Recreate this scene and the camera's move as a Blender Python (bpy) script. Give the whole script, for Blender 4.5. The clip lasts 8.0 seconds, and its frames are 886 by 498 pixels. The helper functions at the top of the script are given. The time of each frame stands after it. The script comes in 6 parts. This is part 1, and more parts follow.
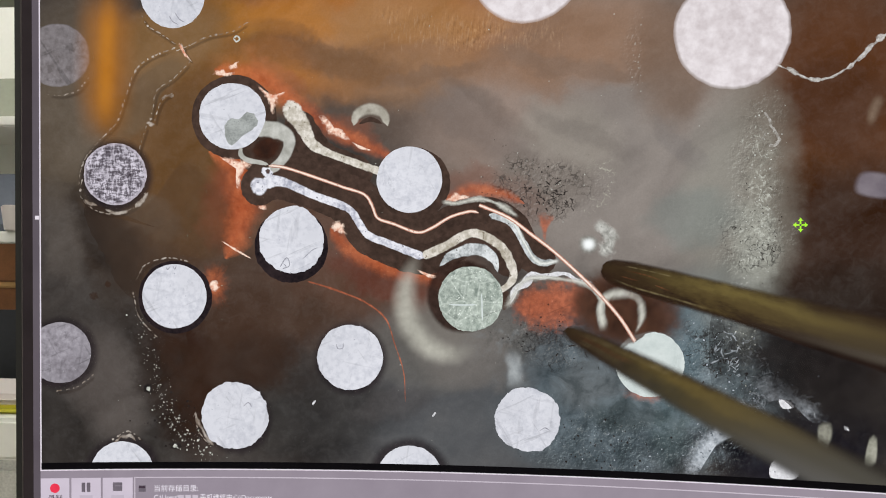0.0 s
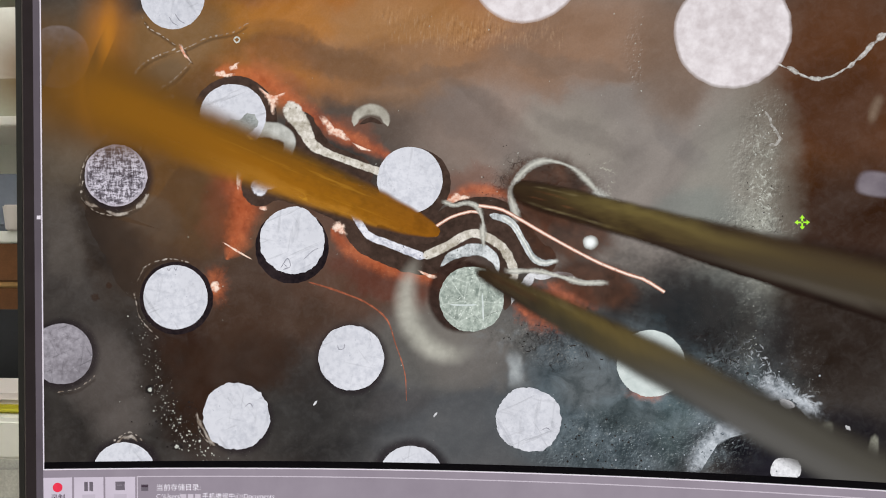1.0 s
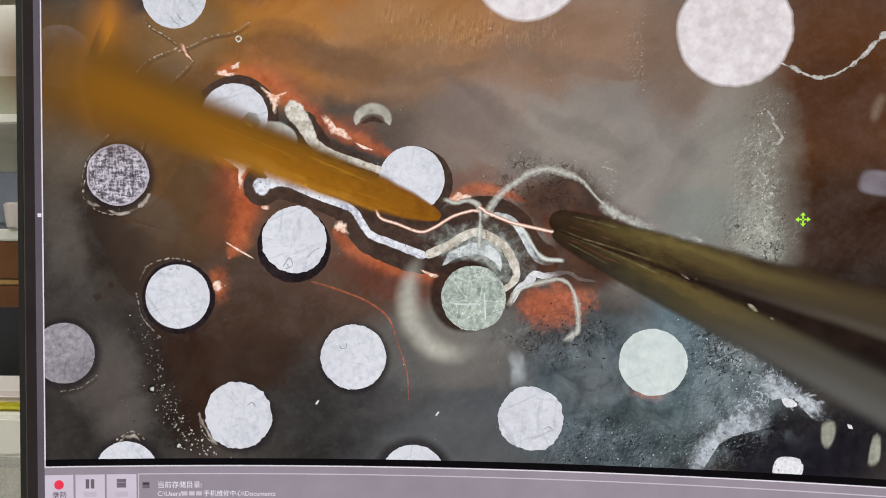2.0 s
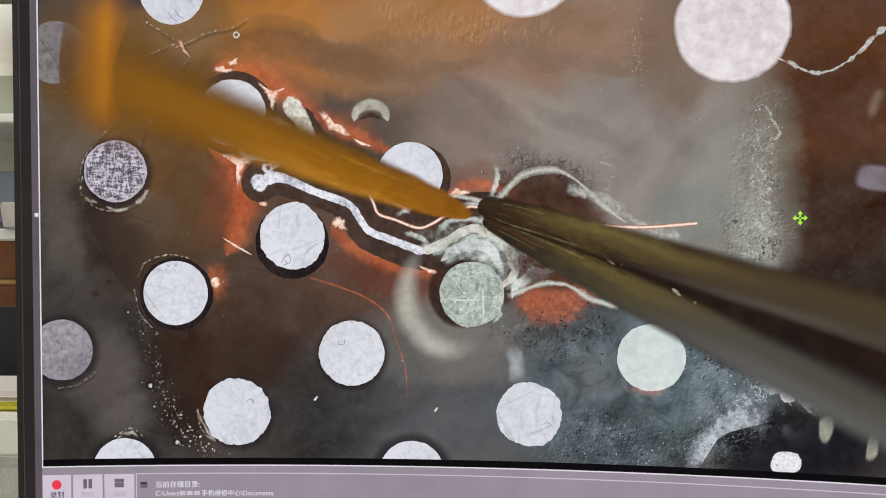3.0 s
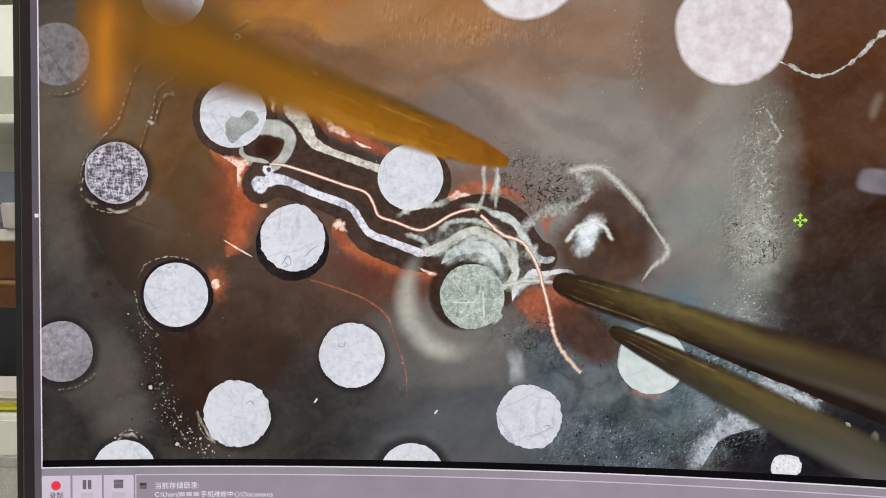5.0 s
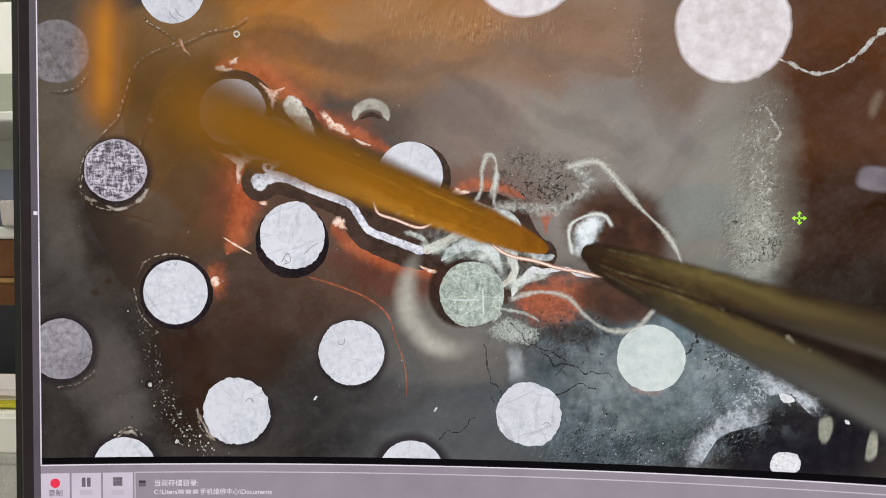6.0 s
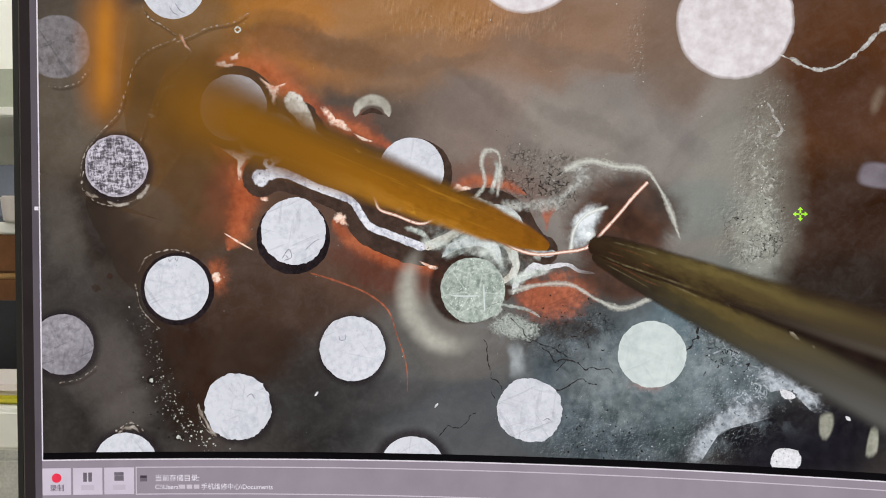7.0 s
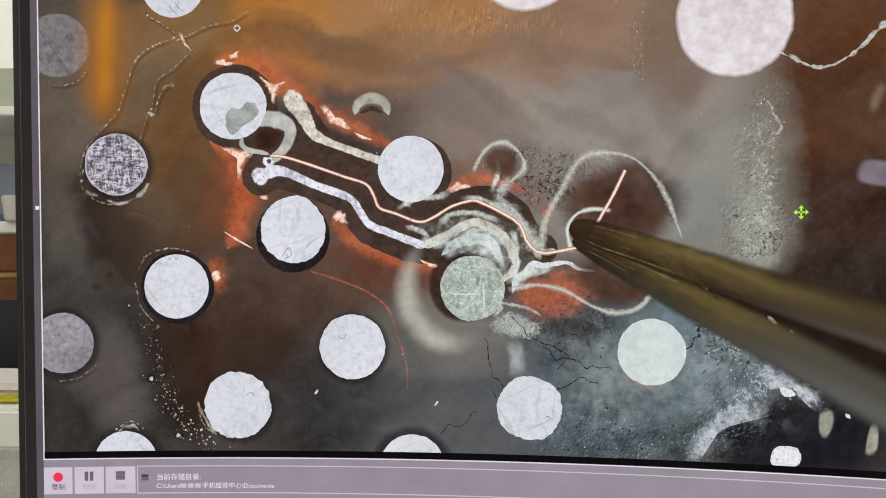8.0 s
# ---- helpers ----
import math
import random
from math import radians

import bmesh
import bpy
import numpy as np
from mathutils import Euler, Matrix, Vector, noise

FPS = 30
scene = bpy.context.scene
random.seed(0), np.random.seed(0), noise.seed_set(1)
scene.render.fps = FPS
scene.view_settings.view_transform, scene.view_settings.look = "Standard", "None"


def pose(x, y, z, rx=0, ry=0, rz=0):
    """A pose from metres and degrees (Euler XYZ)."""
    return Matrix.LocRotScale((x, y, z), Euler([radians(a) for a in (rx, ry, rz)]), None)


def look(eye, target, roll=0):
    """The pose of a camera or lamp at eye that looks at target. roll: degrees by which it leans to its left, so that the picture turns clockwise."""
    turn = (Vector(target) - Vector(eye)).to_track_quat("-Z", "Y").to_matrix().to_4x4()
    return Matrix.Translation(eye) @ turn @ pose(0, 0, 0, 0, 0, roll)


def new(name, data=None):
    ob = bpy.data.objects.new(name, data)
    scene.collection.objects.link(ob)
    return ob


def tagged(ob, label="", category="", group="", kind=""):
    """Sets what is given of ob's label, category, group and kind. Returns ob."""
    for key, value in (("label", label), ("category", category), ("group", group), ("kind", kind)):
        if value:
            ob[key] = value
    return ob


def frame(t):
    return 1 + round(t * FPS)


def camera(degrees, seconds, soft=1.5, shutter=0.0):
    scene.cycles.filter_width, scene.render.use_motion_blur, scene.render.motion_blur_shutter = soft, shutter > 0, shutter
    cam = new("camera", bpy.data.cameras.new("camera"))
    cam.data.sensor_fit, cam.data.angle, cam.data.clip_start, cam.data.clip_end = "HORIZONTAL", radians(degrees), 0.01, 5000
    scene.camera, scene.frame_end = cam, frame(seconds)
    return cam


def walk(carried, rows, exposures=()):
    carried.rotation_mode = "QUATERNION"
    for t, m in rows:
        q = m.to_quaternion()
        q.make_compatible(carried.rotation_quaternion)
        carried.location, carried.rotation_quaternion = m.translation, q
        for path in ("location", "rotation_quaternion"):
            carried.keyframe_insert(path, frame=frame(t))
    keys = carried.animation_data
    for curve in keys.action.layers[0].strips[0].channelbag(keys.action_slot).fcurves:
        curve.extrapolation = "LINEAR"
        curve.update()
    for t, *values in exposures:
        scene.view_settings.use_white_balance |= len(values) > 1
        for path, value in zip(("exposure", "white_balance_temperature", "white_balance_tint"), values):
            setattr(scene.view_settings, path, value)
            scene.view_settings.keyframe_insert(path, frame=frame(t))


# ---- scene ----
# A phone films a curved desktop monitor. The monitor shows the live picture of a repair microscope:
# a circuit board with round solder pads, a copper jumper wire, tweezers and an amber hand tool.

# ---- camera ----
EYE = (0.0360, -0.4909, 1.1540)
cam = camera(59.0, 8.0, soft=1.05, shutter=0.5)


def aim(yaw, pitch, roll):
    turn = Matrix.Rotation(radians(yaw), 4, "Z") @ Matrix.Rotation(radians(pitch), 4, "X") @ Matrix.Rotation(radians(roll), 4, "Y")
    return Matrix.Translation(EYE) @ turn @ Matrix.Rotation(radians(90), 4, "X")


walk(cam, [
    (0.0, aim(4.911, -0.624, -0.100)),
    (0.5, aim(4.893, -0.867, 0.011)),
    (1.0, aim(5.017, -0.732, 0.071)),
    (1.5, aim(5.113, -0.848, 0.074)),
    (3.0, aim(4.898, -0.987, 0.208)),
    (3.5, aim(4.897, -1.079, 0.152)),
    (4.0, aim(4.902, -0.957, 0.152)),
    (4.5, aim(4.926, -0.847, 0.114)),
    (6.0, aim(4.835, -1.045, 0.066)),
    (6.5, aim(4.930, -1.147, 0.099)),
    (7.0, aim(4.892, -1.361, 0.025)),
    (7.5, aim(4.923, -1.407, 0.065)),
    (8.0, aim(4.951, -1.453, 0.105)),
])

# ---- light ----
world = bpy.data.worlds.new("room_air")
scene.world = world
world.use_nodes = True
world.node_tree.nodes["Background"].inputs["Color"].default_value = (0.9, 0.95, 1.0, 1)
world.node_tree.nodes["Background"].inputs["Strength"].default_value = 0.15


def area_lamp(name, at_place, target, size, watts, colour):
    data = bpy.data.lights.new(name, "AREA")
    data.energy, data.size, data.color = watts, size, colour
    ob = new(name, data)
    ob.matrix_world = look(at_place, target)
    return ob


# No fixture is in view; both lamps are added to light the room.
area_lamp("fill_lamp", (-1.5, 0.9, 2.66), (-1.5, 0.9, 0), 1.1, 13, (1.0, 0.97, 0.9))
area_lamp("fill_lamp_rear", (0.4, -1.8, 2.66), (0.4, -1.8, 0), 1.1, 60, (1.0, 0.97, 0.9))

# ---- the curved screen: x, y count the screen's own dots (0.36 mm), y down; d is metres towards the viewer ----
RADIUS, DOT = 1.8, 0.00036
MID_X, MID_Y, MID_Z = 800.0, 420.0, 1.15
BOARD_D, TOOL_D, UI_D = -0.003, -0.001, 0.008


def on(x, y, d=0.0):
    a, r = (x - MID_X) * DOT / RADIUS, RADIUS - d
    return Vector((r * math.sin(a), -RADIUS + r * math.cos(a), MID_Z - (y - MID_Y) * DOT))


def axes(x, angle):
    """Tangent frame at column x, its X axis turned clockwise by angle (degrees) in the picture; Z points to the viewer."""
    a = (x - MID_X) * DOT / RADIUS
    right, up, out = Vector((math.cos(a), -math.sin(a), 0)), Vector((0, 0, 1)), Vector((-math.sin(a), -math.cos(a), 0))
    m = Matrix((right, up, out)).transposed().to_4x4()
    return m @ Matrix.Rotation(radians(-angle), 4, "Z")


def placed(x, y, angle, d=TOOL_D):
    return Matrix.Translation(on(x, y, d)) @ axes(x, angle)


def spanned(tip, angle, reach, d=TOOL_D, d_tail=None):
    """Pose of a straight rigid tool: origin at its tip, X along the chord to a point reach dots away."""
    tail = (tip[0] + reach * math.cos(radians(angle)), tip[1] + reach * math.sin(radians(angle)))
    a, b = on(*tip, d), on(*tail, d if d_tail is None else d_tail)
    x = (b - a).normalized()
    z = axes((tip[0] + tail[0]) / 2, 0).to_3x3() @ Vector((0, 0, 1))
    y = z.cross(x).normalized()
    z = x.cross(y)
    return Matrix.Translation(a) @ Matrix((x, y, z)).transposed().to_4x4()


# ---- materials ----
def rgb(c):
    return tuple((v / 255 / 12.92 if v <= 10 else ((v / 255 + 0.055) / 1.055) ** 2.4) for v in c) + (1.0,)


class Nodes:
    def __init__(self, name):
        self.mat = bpy.data.materials.new(name)
        self.mat.use_nodes = True
        self.tree = self.mat.node_tree
        self.tree.nodes.clear()
        self.out = self.add("ShaderNodeOutputMaterial")

    def add(self, kind, **values):
        n = self.tree.nodes.new(kind)
        for k, v in values.items():
            n.inputs[k.replace("_", " ")].default_value = v
        return n

    def link(self, a, b):
        self.tree.links.new(a, b)

    def put(self, socket, value):
        if isinstance(value, bpy.types.NodeSocket):
            self.link(value, socket)
        else:
            socket.default_value = value

    def calc(self, op, a, b=0.0, clamp=False):
        n = self.add("ShaderNodeMath")
        n.operation, n.use_clamp = op, clamp
        self.put(n.inputs[0], a), self.put(n.inputs[1], b)
        return n.outputs[0]

    def span(self, v, lo, hi, to_lo=0.0, to_hi=1.0, smooth=False):
        n = self.add("ShaderNodeMapRange")
        n.interpolation_type = "SMOOTHSTEP" if smooth else "LINEAR"
        self.put(n.inputs["Value"], v)
        for k, x in (("From Min", lo), ("From Max", hi), ("To Min", to_lo), ("To Max", to_hi)):
            n.inputs[k].default_value = x
        return n.outputs[0]

    def mix(self, f, a, b, blend="MIX"):
        n = self.add("ShaderNodeMix")
        n.data_type, n.blend_type = "RGBA", blend
        self.put(n.inputs["Factor"], f), self.put(n.inputs[6], a), self.put(n.inputs[7], b)
        return n.outputs[2]

    def noise(self, scale, detail=5.0, rough=0.6, coord=None, seeded=True, warp=0.0):
        n = self.add("ShaderNodeTexNoise", Scale=scale, Detail=detail, Roughness=rough, Distortion=warp)
        n.noise_dimensions = "4D"
        self.link(coord or self.coord(), n.inputs["Vector"])
        if seeded:
            self.link(self.calc("MULTIPLY", self.add("ShaderNodeObjectInfo").outputs["Random"], 37.0), n.inputs["W"])
        return n.outputs["Fac"]

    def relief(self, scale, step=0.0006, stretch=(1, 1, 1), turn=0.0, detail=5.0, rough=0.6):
        """Emboss term for painting ring light on an uneven skin: positive on lit slopes, negative on shaded ones."""
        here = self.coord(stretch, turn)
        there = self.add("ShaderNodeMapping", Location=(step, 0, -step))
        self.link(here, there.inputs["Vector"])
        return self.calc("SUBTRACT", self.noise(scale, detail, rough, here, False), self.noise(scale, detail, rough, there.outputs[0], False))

    def coord(self, scale=None, turn=0.0):
        c = self.add("ShaderNodeTexCoord").outputs["Object"]
        if scale is None:
            return c
        m = self.add("ShaderNodeMapping", Rotation=(0, radians(turn), 0))
        s = self.add("ShaderNodeMapping", Scale=scale)
        self.link(c, m.inputs["Vector"])
        self.link(m.outputs[0], s.inputs["Vector"])
        return s.outputs[0]

    def uv(self):
        s = self.add("ShaderNodeSeparateXYZ")
        self.link(self.add("ShaderNodeTexCoord").outputs["UV"], s.inputs[0])
        return s.outputs[0], s.outputs[1]

    def finish_glow(self, colour, alpha=None, strength=1.0):
        """A lit display surface: black when off, glowing in its picture's colours."""
        p = self.add("ShaderNodeBsdfPrincipled", Roughness=0.55, Emission_Strength=strength)
        p.inputs["Base Color"].default_value = (0.002, 0.002, 0.002, 1)
        p.inputs["Specular IOR Level"].default_value = 0.02
        self.put(p.inputs["Emission Color"], colour)
        if alpha is not None:
            self.put(p.inputs["Alpha"], alpha)
        self.link(p.outputs[0], self.out.inputs[0])
        return self.mat


def screen_colour(name, dark, light, fine=500.0, lo=0.38, hi=0.62, scratch=0.0, fleck=None, fleck_at=0.64, soft=None, alpha=1.0,
                  broken=0.0, ends=None, core=None, core_at=0.5, flecks=900.0, rag=0.0, crackle=None, hatch=None):
    """dark to light in two scales of mottling; scratch: fine lines; fleck: small spots of another colour;
    soft: how far the out-of-focus edge reaches in; broken: how patchy it is; core: another colour towards the middle line."""
    k = Nodes(name)
    small, large = k.noise(fine), k.noise(fine / 7, 3.0)
    f = k.calc("ADD", k.calc("MULTIPLY", small, 0.6), k.calc("MULTIPLY", large, 0.4))
    c = k.mix(k.span(f, lo, hi), rgb(dark), rgb(light))
    along, across = k.uv()
    if core:
        c = k.mix(k.span(across, core_at - 0.3, core_at + 0.3, smooth=True), c, rgb(core))
    if scratch:
        tone = k.noise(fine / 14, 3.0, 0.6)
        c = k.mix(k.span(tone, 0.42, 0.66, 0.0, scratch), c, rgb([v * 0.86 for v in dark]))
        for turn, amount in ((24, 1.0), (-58, 0.8), (81, 0.6), (-12, 0.5)):
            line = k.noise(fine * 0.42, 3.0, 0.55, k.coord((0.2, 1, 2.4), turn), warp=0.2)
            c = k.mix(k.span(line, 0.61, 0.69, 0.0, scratch * amount), c, rgb([v * 0.55 for v in dark]))
        rough = k.noise(fine * 0.3, 6.0, 0.75)
        c = k.mix(k.span(rough, 0.58, 0.66, 0.0, scratch * 0.9), c, rgb([v * 0.72 for v in dark]))
    if hatch:
        for turn in (2, 91, 47):
            line = k.noise(fine * 1.1, 2.0, 0.5, k.coord((0.16, 1, 1.8), turn), warp=0.1)
            c = k.mix(k.span(line, 0.55, 0.64, 0.0, 0.75), c, rgb(hatch))
    if crackle:
        v = k.add("ShaderNodeTexVoronoi", Scale=fine * 0.22)
        v.feature = "DISTANCE_TO_EDGE"
        k.link(k.coord(), v.inputs["Vector"])
        c = k.mix(k.span(v.outputs["Distance"], 0.0, 0.05, 0.35, 0.0), c, rgb(crackle))
    if fleck:
        c = k.mix(k.span(k.noise(flecks, 2.0), fleck_at, fleck_at + 0.05), c, rgb(fleck))
    a = None
    if soft:
        edge = k.calc("ADD", across, k.span(k.noise(fine * 0.5, 6.0, 0.75), 0.3, 0.7, -rag, rag)) if rag else across
        a = k.calc("MULTIPLY", k.span(edge, 0.0, soft, smooth=True), alpha)
        if ends:
            near = k.calc("MINIMUM", along, k.calc("SUBTRACT", 1.0, along))
            a = k.calc("MULTIPLY", a, k.span(near, 0.0, ends, smooth=True))
        if broken:
            a = k.calc("MULTIPLY", a, k.span(k.noise(fine * 0.8, 6.0, 0.7), 0.5 - 0.2 / (broken + 0.3), 0.5 + 0.12, 1 - broken, 1.0))
    return k.finish_glow(c, a)


def room_paint(name, colour, rough=0.6, vary=0.12, scale=14.0, metal=0.0, bump=0.05):
    k = Nodes(name)
    f = k.calc("ADD", k.calc("MULTIPLY", k.noise(scale, 4.0), 0.6), k.calc("MULTIPLY", k.noise(scale * 9, 3.0), 0.4))
    c = k.mix(k.span(f, 0.3, 0.7), tuple(v * (1 - vary) for v in colour[:3]) + (1,), tuple(min(1, v * (1 + vary)) for v in colour[:3]) + (1,))
    p = k.add("ShaderNodeBsdfPrincipled", Roughness=rough, Metallic=metal)
    k.link(c, p.inputs["Base Color"])
    b = k.add("ShaderNodeBump", Strength=bump, Distance=0.002)
    k.link(f, b.inputs["Height"])
    k.link(b.outputs[0], p.inputs["Normal"])
    k.link(p.outputs[0], k.out.inputs[0])
    return k.mat


def worn_pad():
    """Tarnished pad: dark cross-wise scuffs and bright specks on a dull lilac ground."""
    k = Nodes("scuffed_pad")
    rough = k.noise(640, 5.0, 0.7, k.coord((0.3, 1, 1), 4))
    cross = k.noise(640, 5.0, 0.7, k.coord((1, 1, 0.3), 4))
    f = k.calc("ADD", k.calc("MULTIPLY", rough, 0.5), k.calc("MULTIPLY", cross, 0.5))
    c = k.mix(k.span(f, 0.4, 0.5), rgb((62, 54, 60)), rgb((124, 118, 128)))
    c = k.mix(k.span(f, 0.485, 0.55), c, rgb((214, 208, 220)))
    _, across = k.uv()
    c = k.mix(k.span(across, 0.03, 0.1, 0.75, 0.0, smooth=True), c, rgb((196, 188, 200)))
    c = k.mix(k.span(k.noise(70, 3.0), 0.52, 0.7, 0.0, 0.3), c, rgb((64, 56, 66)))
    return k.finish_glow(c)


PAD_WHITE = screen_colour("tinned_pad", (196, 198, 208), (226, 227, 235), 300, 0.34, 0.54, scratch=0.3, fleck=(164, 168, 180), fleck_at=0.69)
PAD_GREY = worn_pad()
PAD_LILAC = screen_colour("dull_pad", (122, 117, 124), (176, 171, 180), 300, scratch=0.55, fleck=(206, 204, 212), fleck_at=0.7)
# Copy of the dull pad, its colour darkened for the blurred tool's shade.
PAD_SHADE = screen_colour("shaded_pad", (108, 102, 103), (154, 148, 152), 300, scratch=0.5, soft=0.05, alpha=0.95, fleck=(160, 154, 158), fleck_at=0.7)
PAD_GREEN = screen_colour("flux_covered_pad", (128, 140, 132), (200, 210, 200), 420, 0.38, 0.62, scratch=0.5, fleck=(236, 242, 236), fleck_at=0.62, crackle=(232, 240, 232))
PAD_MINT = screen_colour("pale_green_pad", (196, 207, 205), (221, 229, 227), 200, scratch=0.14)
PAD_BIG = screen_colour("large_pad", (202, 192, 194), (236, 229, 232), 170, 0.36, 0.6, soft=0.07)
PATCH_GREY = screen_colour("grey_stain", (138, 142, 140), (184, 188, 186), 900, fleck=(110, 112, 112))
RING_DARK = screen_colour("dark_clearance", (22, 17, 22), (48, 38, 40), 400)
RING_SOFT = screen_colour("dim_clearance", (24, 19, 24), (46, 38, 42), 300, soft=0.22, alpha=0.8)
RING_WARM = screen_colour("brown_clearance", (38, 24, 20), (62, 44, 38), 300, soft=0.14, alpha=0.95)
TRENCH = screen_colour("scraped_mask", (54, 41, 35), (80, 62, 54), 260, fleck=(92, 72, 60), fleck_at=0.72)
TRACE = screen_colour("silver_trace", (140, 146, 148), (226, 230, 232), 330, 0.4, 0.58, fleck=(96, 98, 96), fleck_at=0.64, flecks=600.0, soft=0.22, rag=0.14)
TRACE_CREAM = screen_colour("cream_trace", (172, 164, 148), (232, 226, 217), 330, 0.4, 0.58, fleck=(124, 112, 96), fleck_at=0.64, flecks=600.0, soft=0.22, rag=0.14)
TRACE_LILAC = screen_colour("bright_trace", (166, 168, 184), (236, 236, 244), 330, 0.4, 0.56, fleck=(112, 112, 128), fleck_at=0.64, flecks=600.0, soft=0.22, rag=0.14)
COPPER_CHIP = screen_colour("bright_copper_edge", (218, 132, 96), (255, 230, 212), 420, 0.36, 0.56, soft=0.6, rag=0.35, alpha=0.97, fleck=(160, 78, 46), fleck_at=0.66)
COPPER_GLOW = screen_colour("copper_under_mask", (176, 78, 40), (226, 126, 80), 160, soft=1.0, alpha=0.62, rag=0.25, broken=0.35)
COPPER_RED = screen_colour("exposed_copper_red", (152, 82, 58), (212, 120, 86), 260, 0.4, 0.6, soft=0.9, alpha=0.8, rag=0.35, fleck=(226, 140, 108), fleck_at=0.7, flecks=160.0, scratch=0.45)
# The pale core paints the highlight along the wire's middle.
WIRE = screen_colour("copper_wire", (142, 84, 66), (220, 160, 138), 500, core=(255, 236, 222), core_at=0.52, fleck=(140, 80, 58), fleck_at=0.64)
FLUX_RIM = screen_colour("flux_rim", (138, 136, 128), (206, 206, 198), 620, 0.42, 0.58, soft=0.6, alpha=0.88, ends=0.5, broken=0.6, core=(220, 220, 210), core_at=0.75, rag=0.28, fleck=(110, 106, 98), fleck_at=0.64, flecks=700.0)
GLEAM = screen_colour("flux_gleam", (180, 184, 178), (226, 230, 224), 600, soft=0.8, alpha=0.8, ends=0.4, core=(244, 246, 242), core_at=0.8)
BANK = screen_colour("flux_bank", (128, 128, 122), (214, 214, 208), 380, 0.42, 0.58, soft=0.95, alpha=0.8, ends=0.48, rag=0.45, broken=0.5, fleck=(84, 80, 78), fleck_at=0.62)
FLUX_PALE = screen_colour("pale_flux", (150, 158, 152), (214, 220, 212), 800, soft=0.6, alpha=0.85, broken=0.5, fleck=(86, 92, 90), fleck_at=0.6, rag=0.4)
FLUX_DARK = screen_colour("dark_flux", (52, 34, 26), (90, 60, 46), 110, soft=0.45, alpha=0.88, rag=0.1)
FLUX_BLACK = screen_colour("black_flux", (44, 34, 30), (66, 54, 48), 400, soft=0.6, alpha=0.55, rag=0.4, broken=0.4)
TAB = screen_colour("pale_tab", (150, 150, 142), (212, 212, 206), 160, 0.36, 0.6, soft=0.3, alpha=0.9)
HOLLOW = screen_colour("dark_hollow", (44, 26, 20), (70, 40, 28), 160, soft=0.4, alpha=0.95)
ARCH = screen_colour("cream_flux_lens", (148, 142, 130), (208, 204, 192), 110, soft=0.5, alpha=0.95)
STREAK = screen_colour("bluish_streak", (136, 142, 146), (196, 202, 204), 140, soft=1.0, alpha=0.7)
MILK = screen_colour("milky_flux", (172, 182, 176), (234, 238, 231), 420, 0.4, 0.58, soft=0.8, alpha=0.9, broken=0.45, ends=0.25, rag=0.4)
MILK_FILM = screen_colour("milk_film", (128, 142, 138), (222, 230, 224), 260, 0.42, 0.58, soft=0.9, alpha=0.62, broken=0.6, rag=0.35)
HALO = screen_colour("flux_halo", (160, 158, 148), (200, 198, 186), 90, soft=1.0, alpha=0.9, ends=0.35)
# The white core paints the ball's highlight.
BALL = screen_colour("solder_ball", (96, 94, 88), (170, 172, 166), 260, soft=0.6, core=(250, 254, 254), core_at=0.55)
GRIT = screen_colour("grit", (150, 152, 146), (220, 222, 214), 900)
GRIT_BLUE = screen_colour("bluish_grit", (140, 150, 160), (214, 220, 232), 900)
GRIT_DARK = screen_colour("dark_grit", (26, 22, 22), (52, 46, 44), 900)
CRACK = screen_colour("crack", (30, 28, 30), (56, 52, 52), 900)
CHIP_WHITE = screen_colour("white_chip", (196, 196, 200), (244, 244, 248), 500, fleck=(120, 120, 130), fleck_at=0.64)
CHIP_BLUR = screen_colour("blurred_chip", (150, 150, 136), (200, 198, 184), 200, soft=0.5, alpha=0.85)
SLATE_BLUR = screen_colour("slate_blur", (116, 108, 118), (142, 134, 142), 100, soft=0.45, alpha=0.85)
BLACK_POOL = screen_colour("black_pool", (14, 13, 20), (36, 34, 42), 120, soft=0.9, alpha=0.95)
AMBER_BLUR = screen_colour("amber_blur", (164, 100, 26), (186, 118, 38), 60, soft=1.0, alpha=0.66, ends=0.3)
AMBER_CORE = screen_colour("amber_core", (190, 118, 26), (206, 134, 40), 60, soft=1.0, alpha=0.5, ends=0.35)
UI_PANEL = screen_colour("ui_panel", (146, 136, 148), (156, 146, 158), 40)
UI_BAR = screen_colour("ui_side_bar", (88, 80, 88), (100, 92, 100), 30)
UI_DARK = screen_colour("ui_dark_margin", (40, 34, 35), (48, 41, 42), 40)
UI_BLACK = screen_colour("ui_black", (4, 3, 6), (10, 8, 12), 40)
UI_WHITE = screen_colour("ui_white_line", (226, 218, 228), (236, 228, 238), 40)
UI_LINE = screen_colour("ui_pale_line", (196, 186, 198), (206, 196, 208), 40)
UI_BUTTON = screen_colour("ui_button", (200, 189, 204), (212, 201, 216), 40)
UI_RED = screen_colour("ui_red", (224, 44, 70), (244, 66, 92), 60)
UI_GREY = screen_colour("ui_icon_grey", (96, 88, 98), (120, 112, 122), 60)
UI_FAINT = screen_colour("ui_faint_grey", (190, 180, 194), (198, 188, 202), 60)
UI_TEXT = screen_colour("ui_text", (226, 220, 230), (236, 230, 240), 60)
UI_INK = screen_colour("ui_ink", (60, 48, 60), (76, 62, 74), 60)
CURSOR = screen_colour("cursor_green", (140, 236, 20), (190, 255, 70), 60)

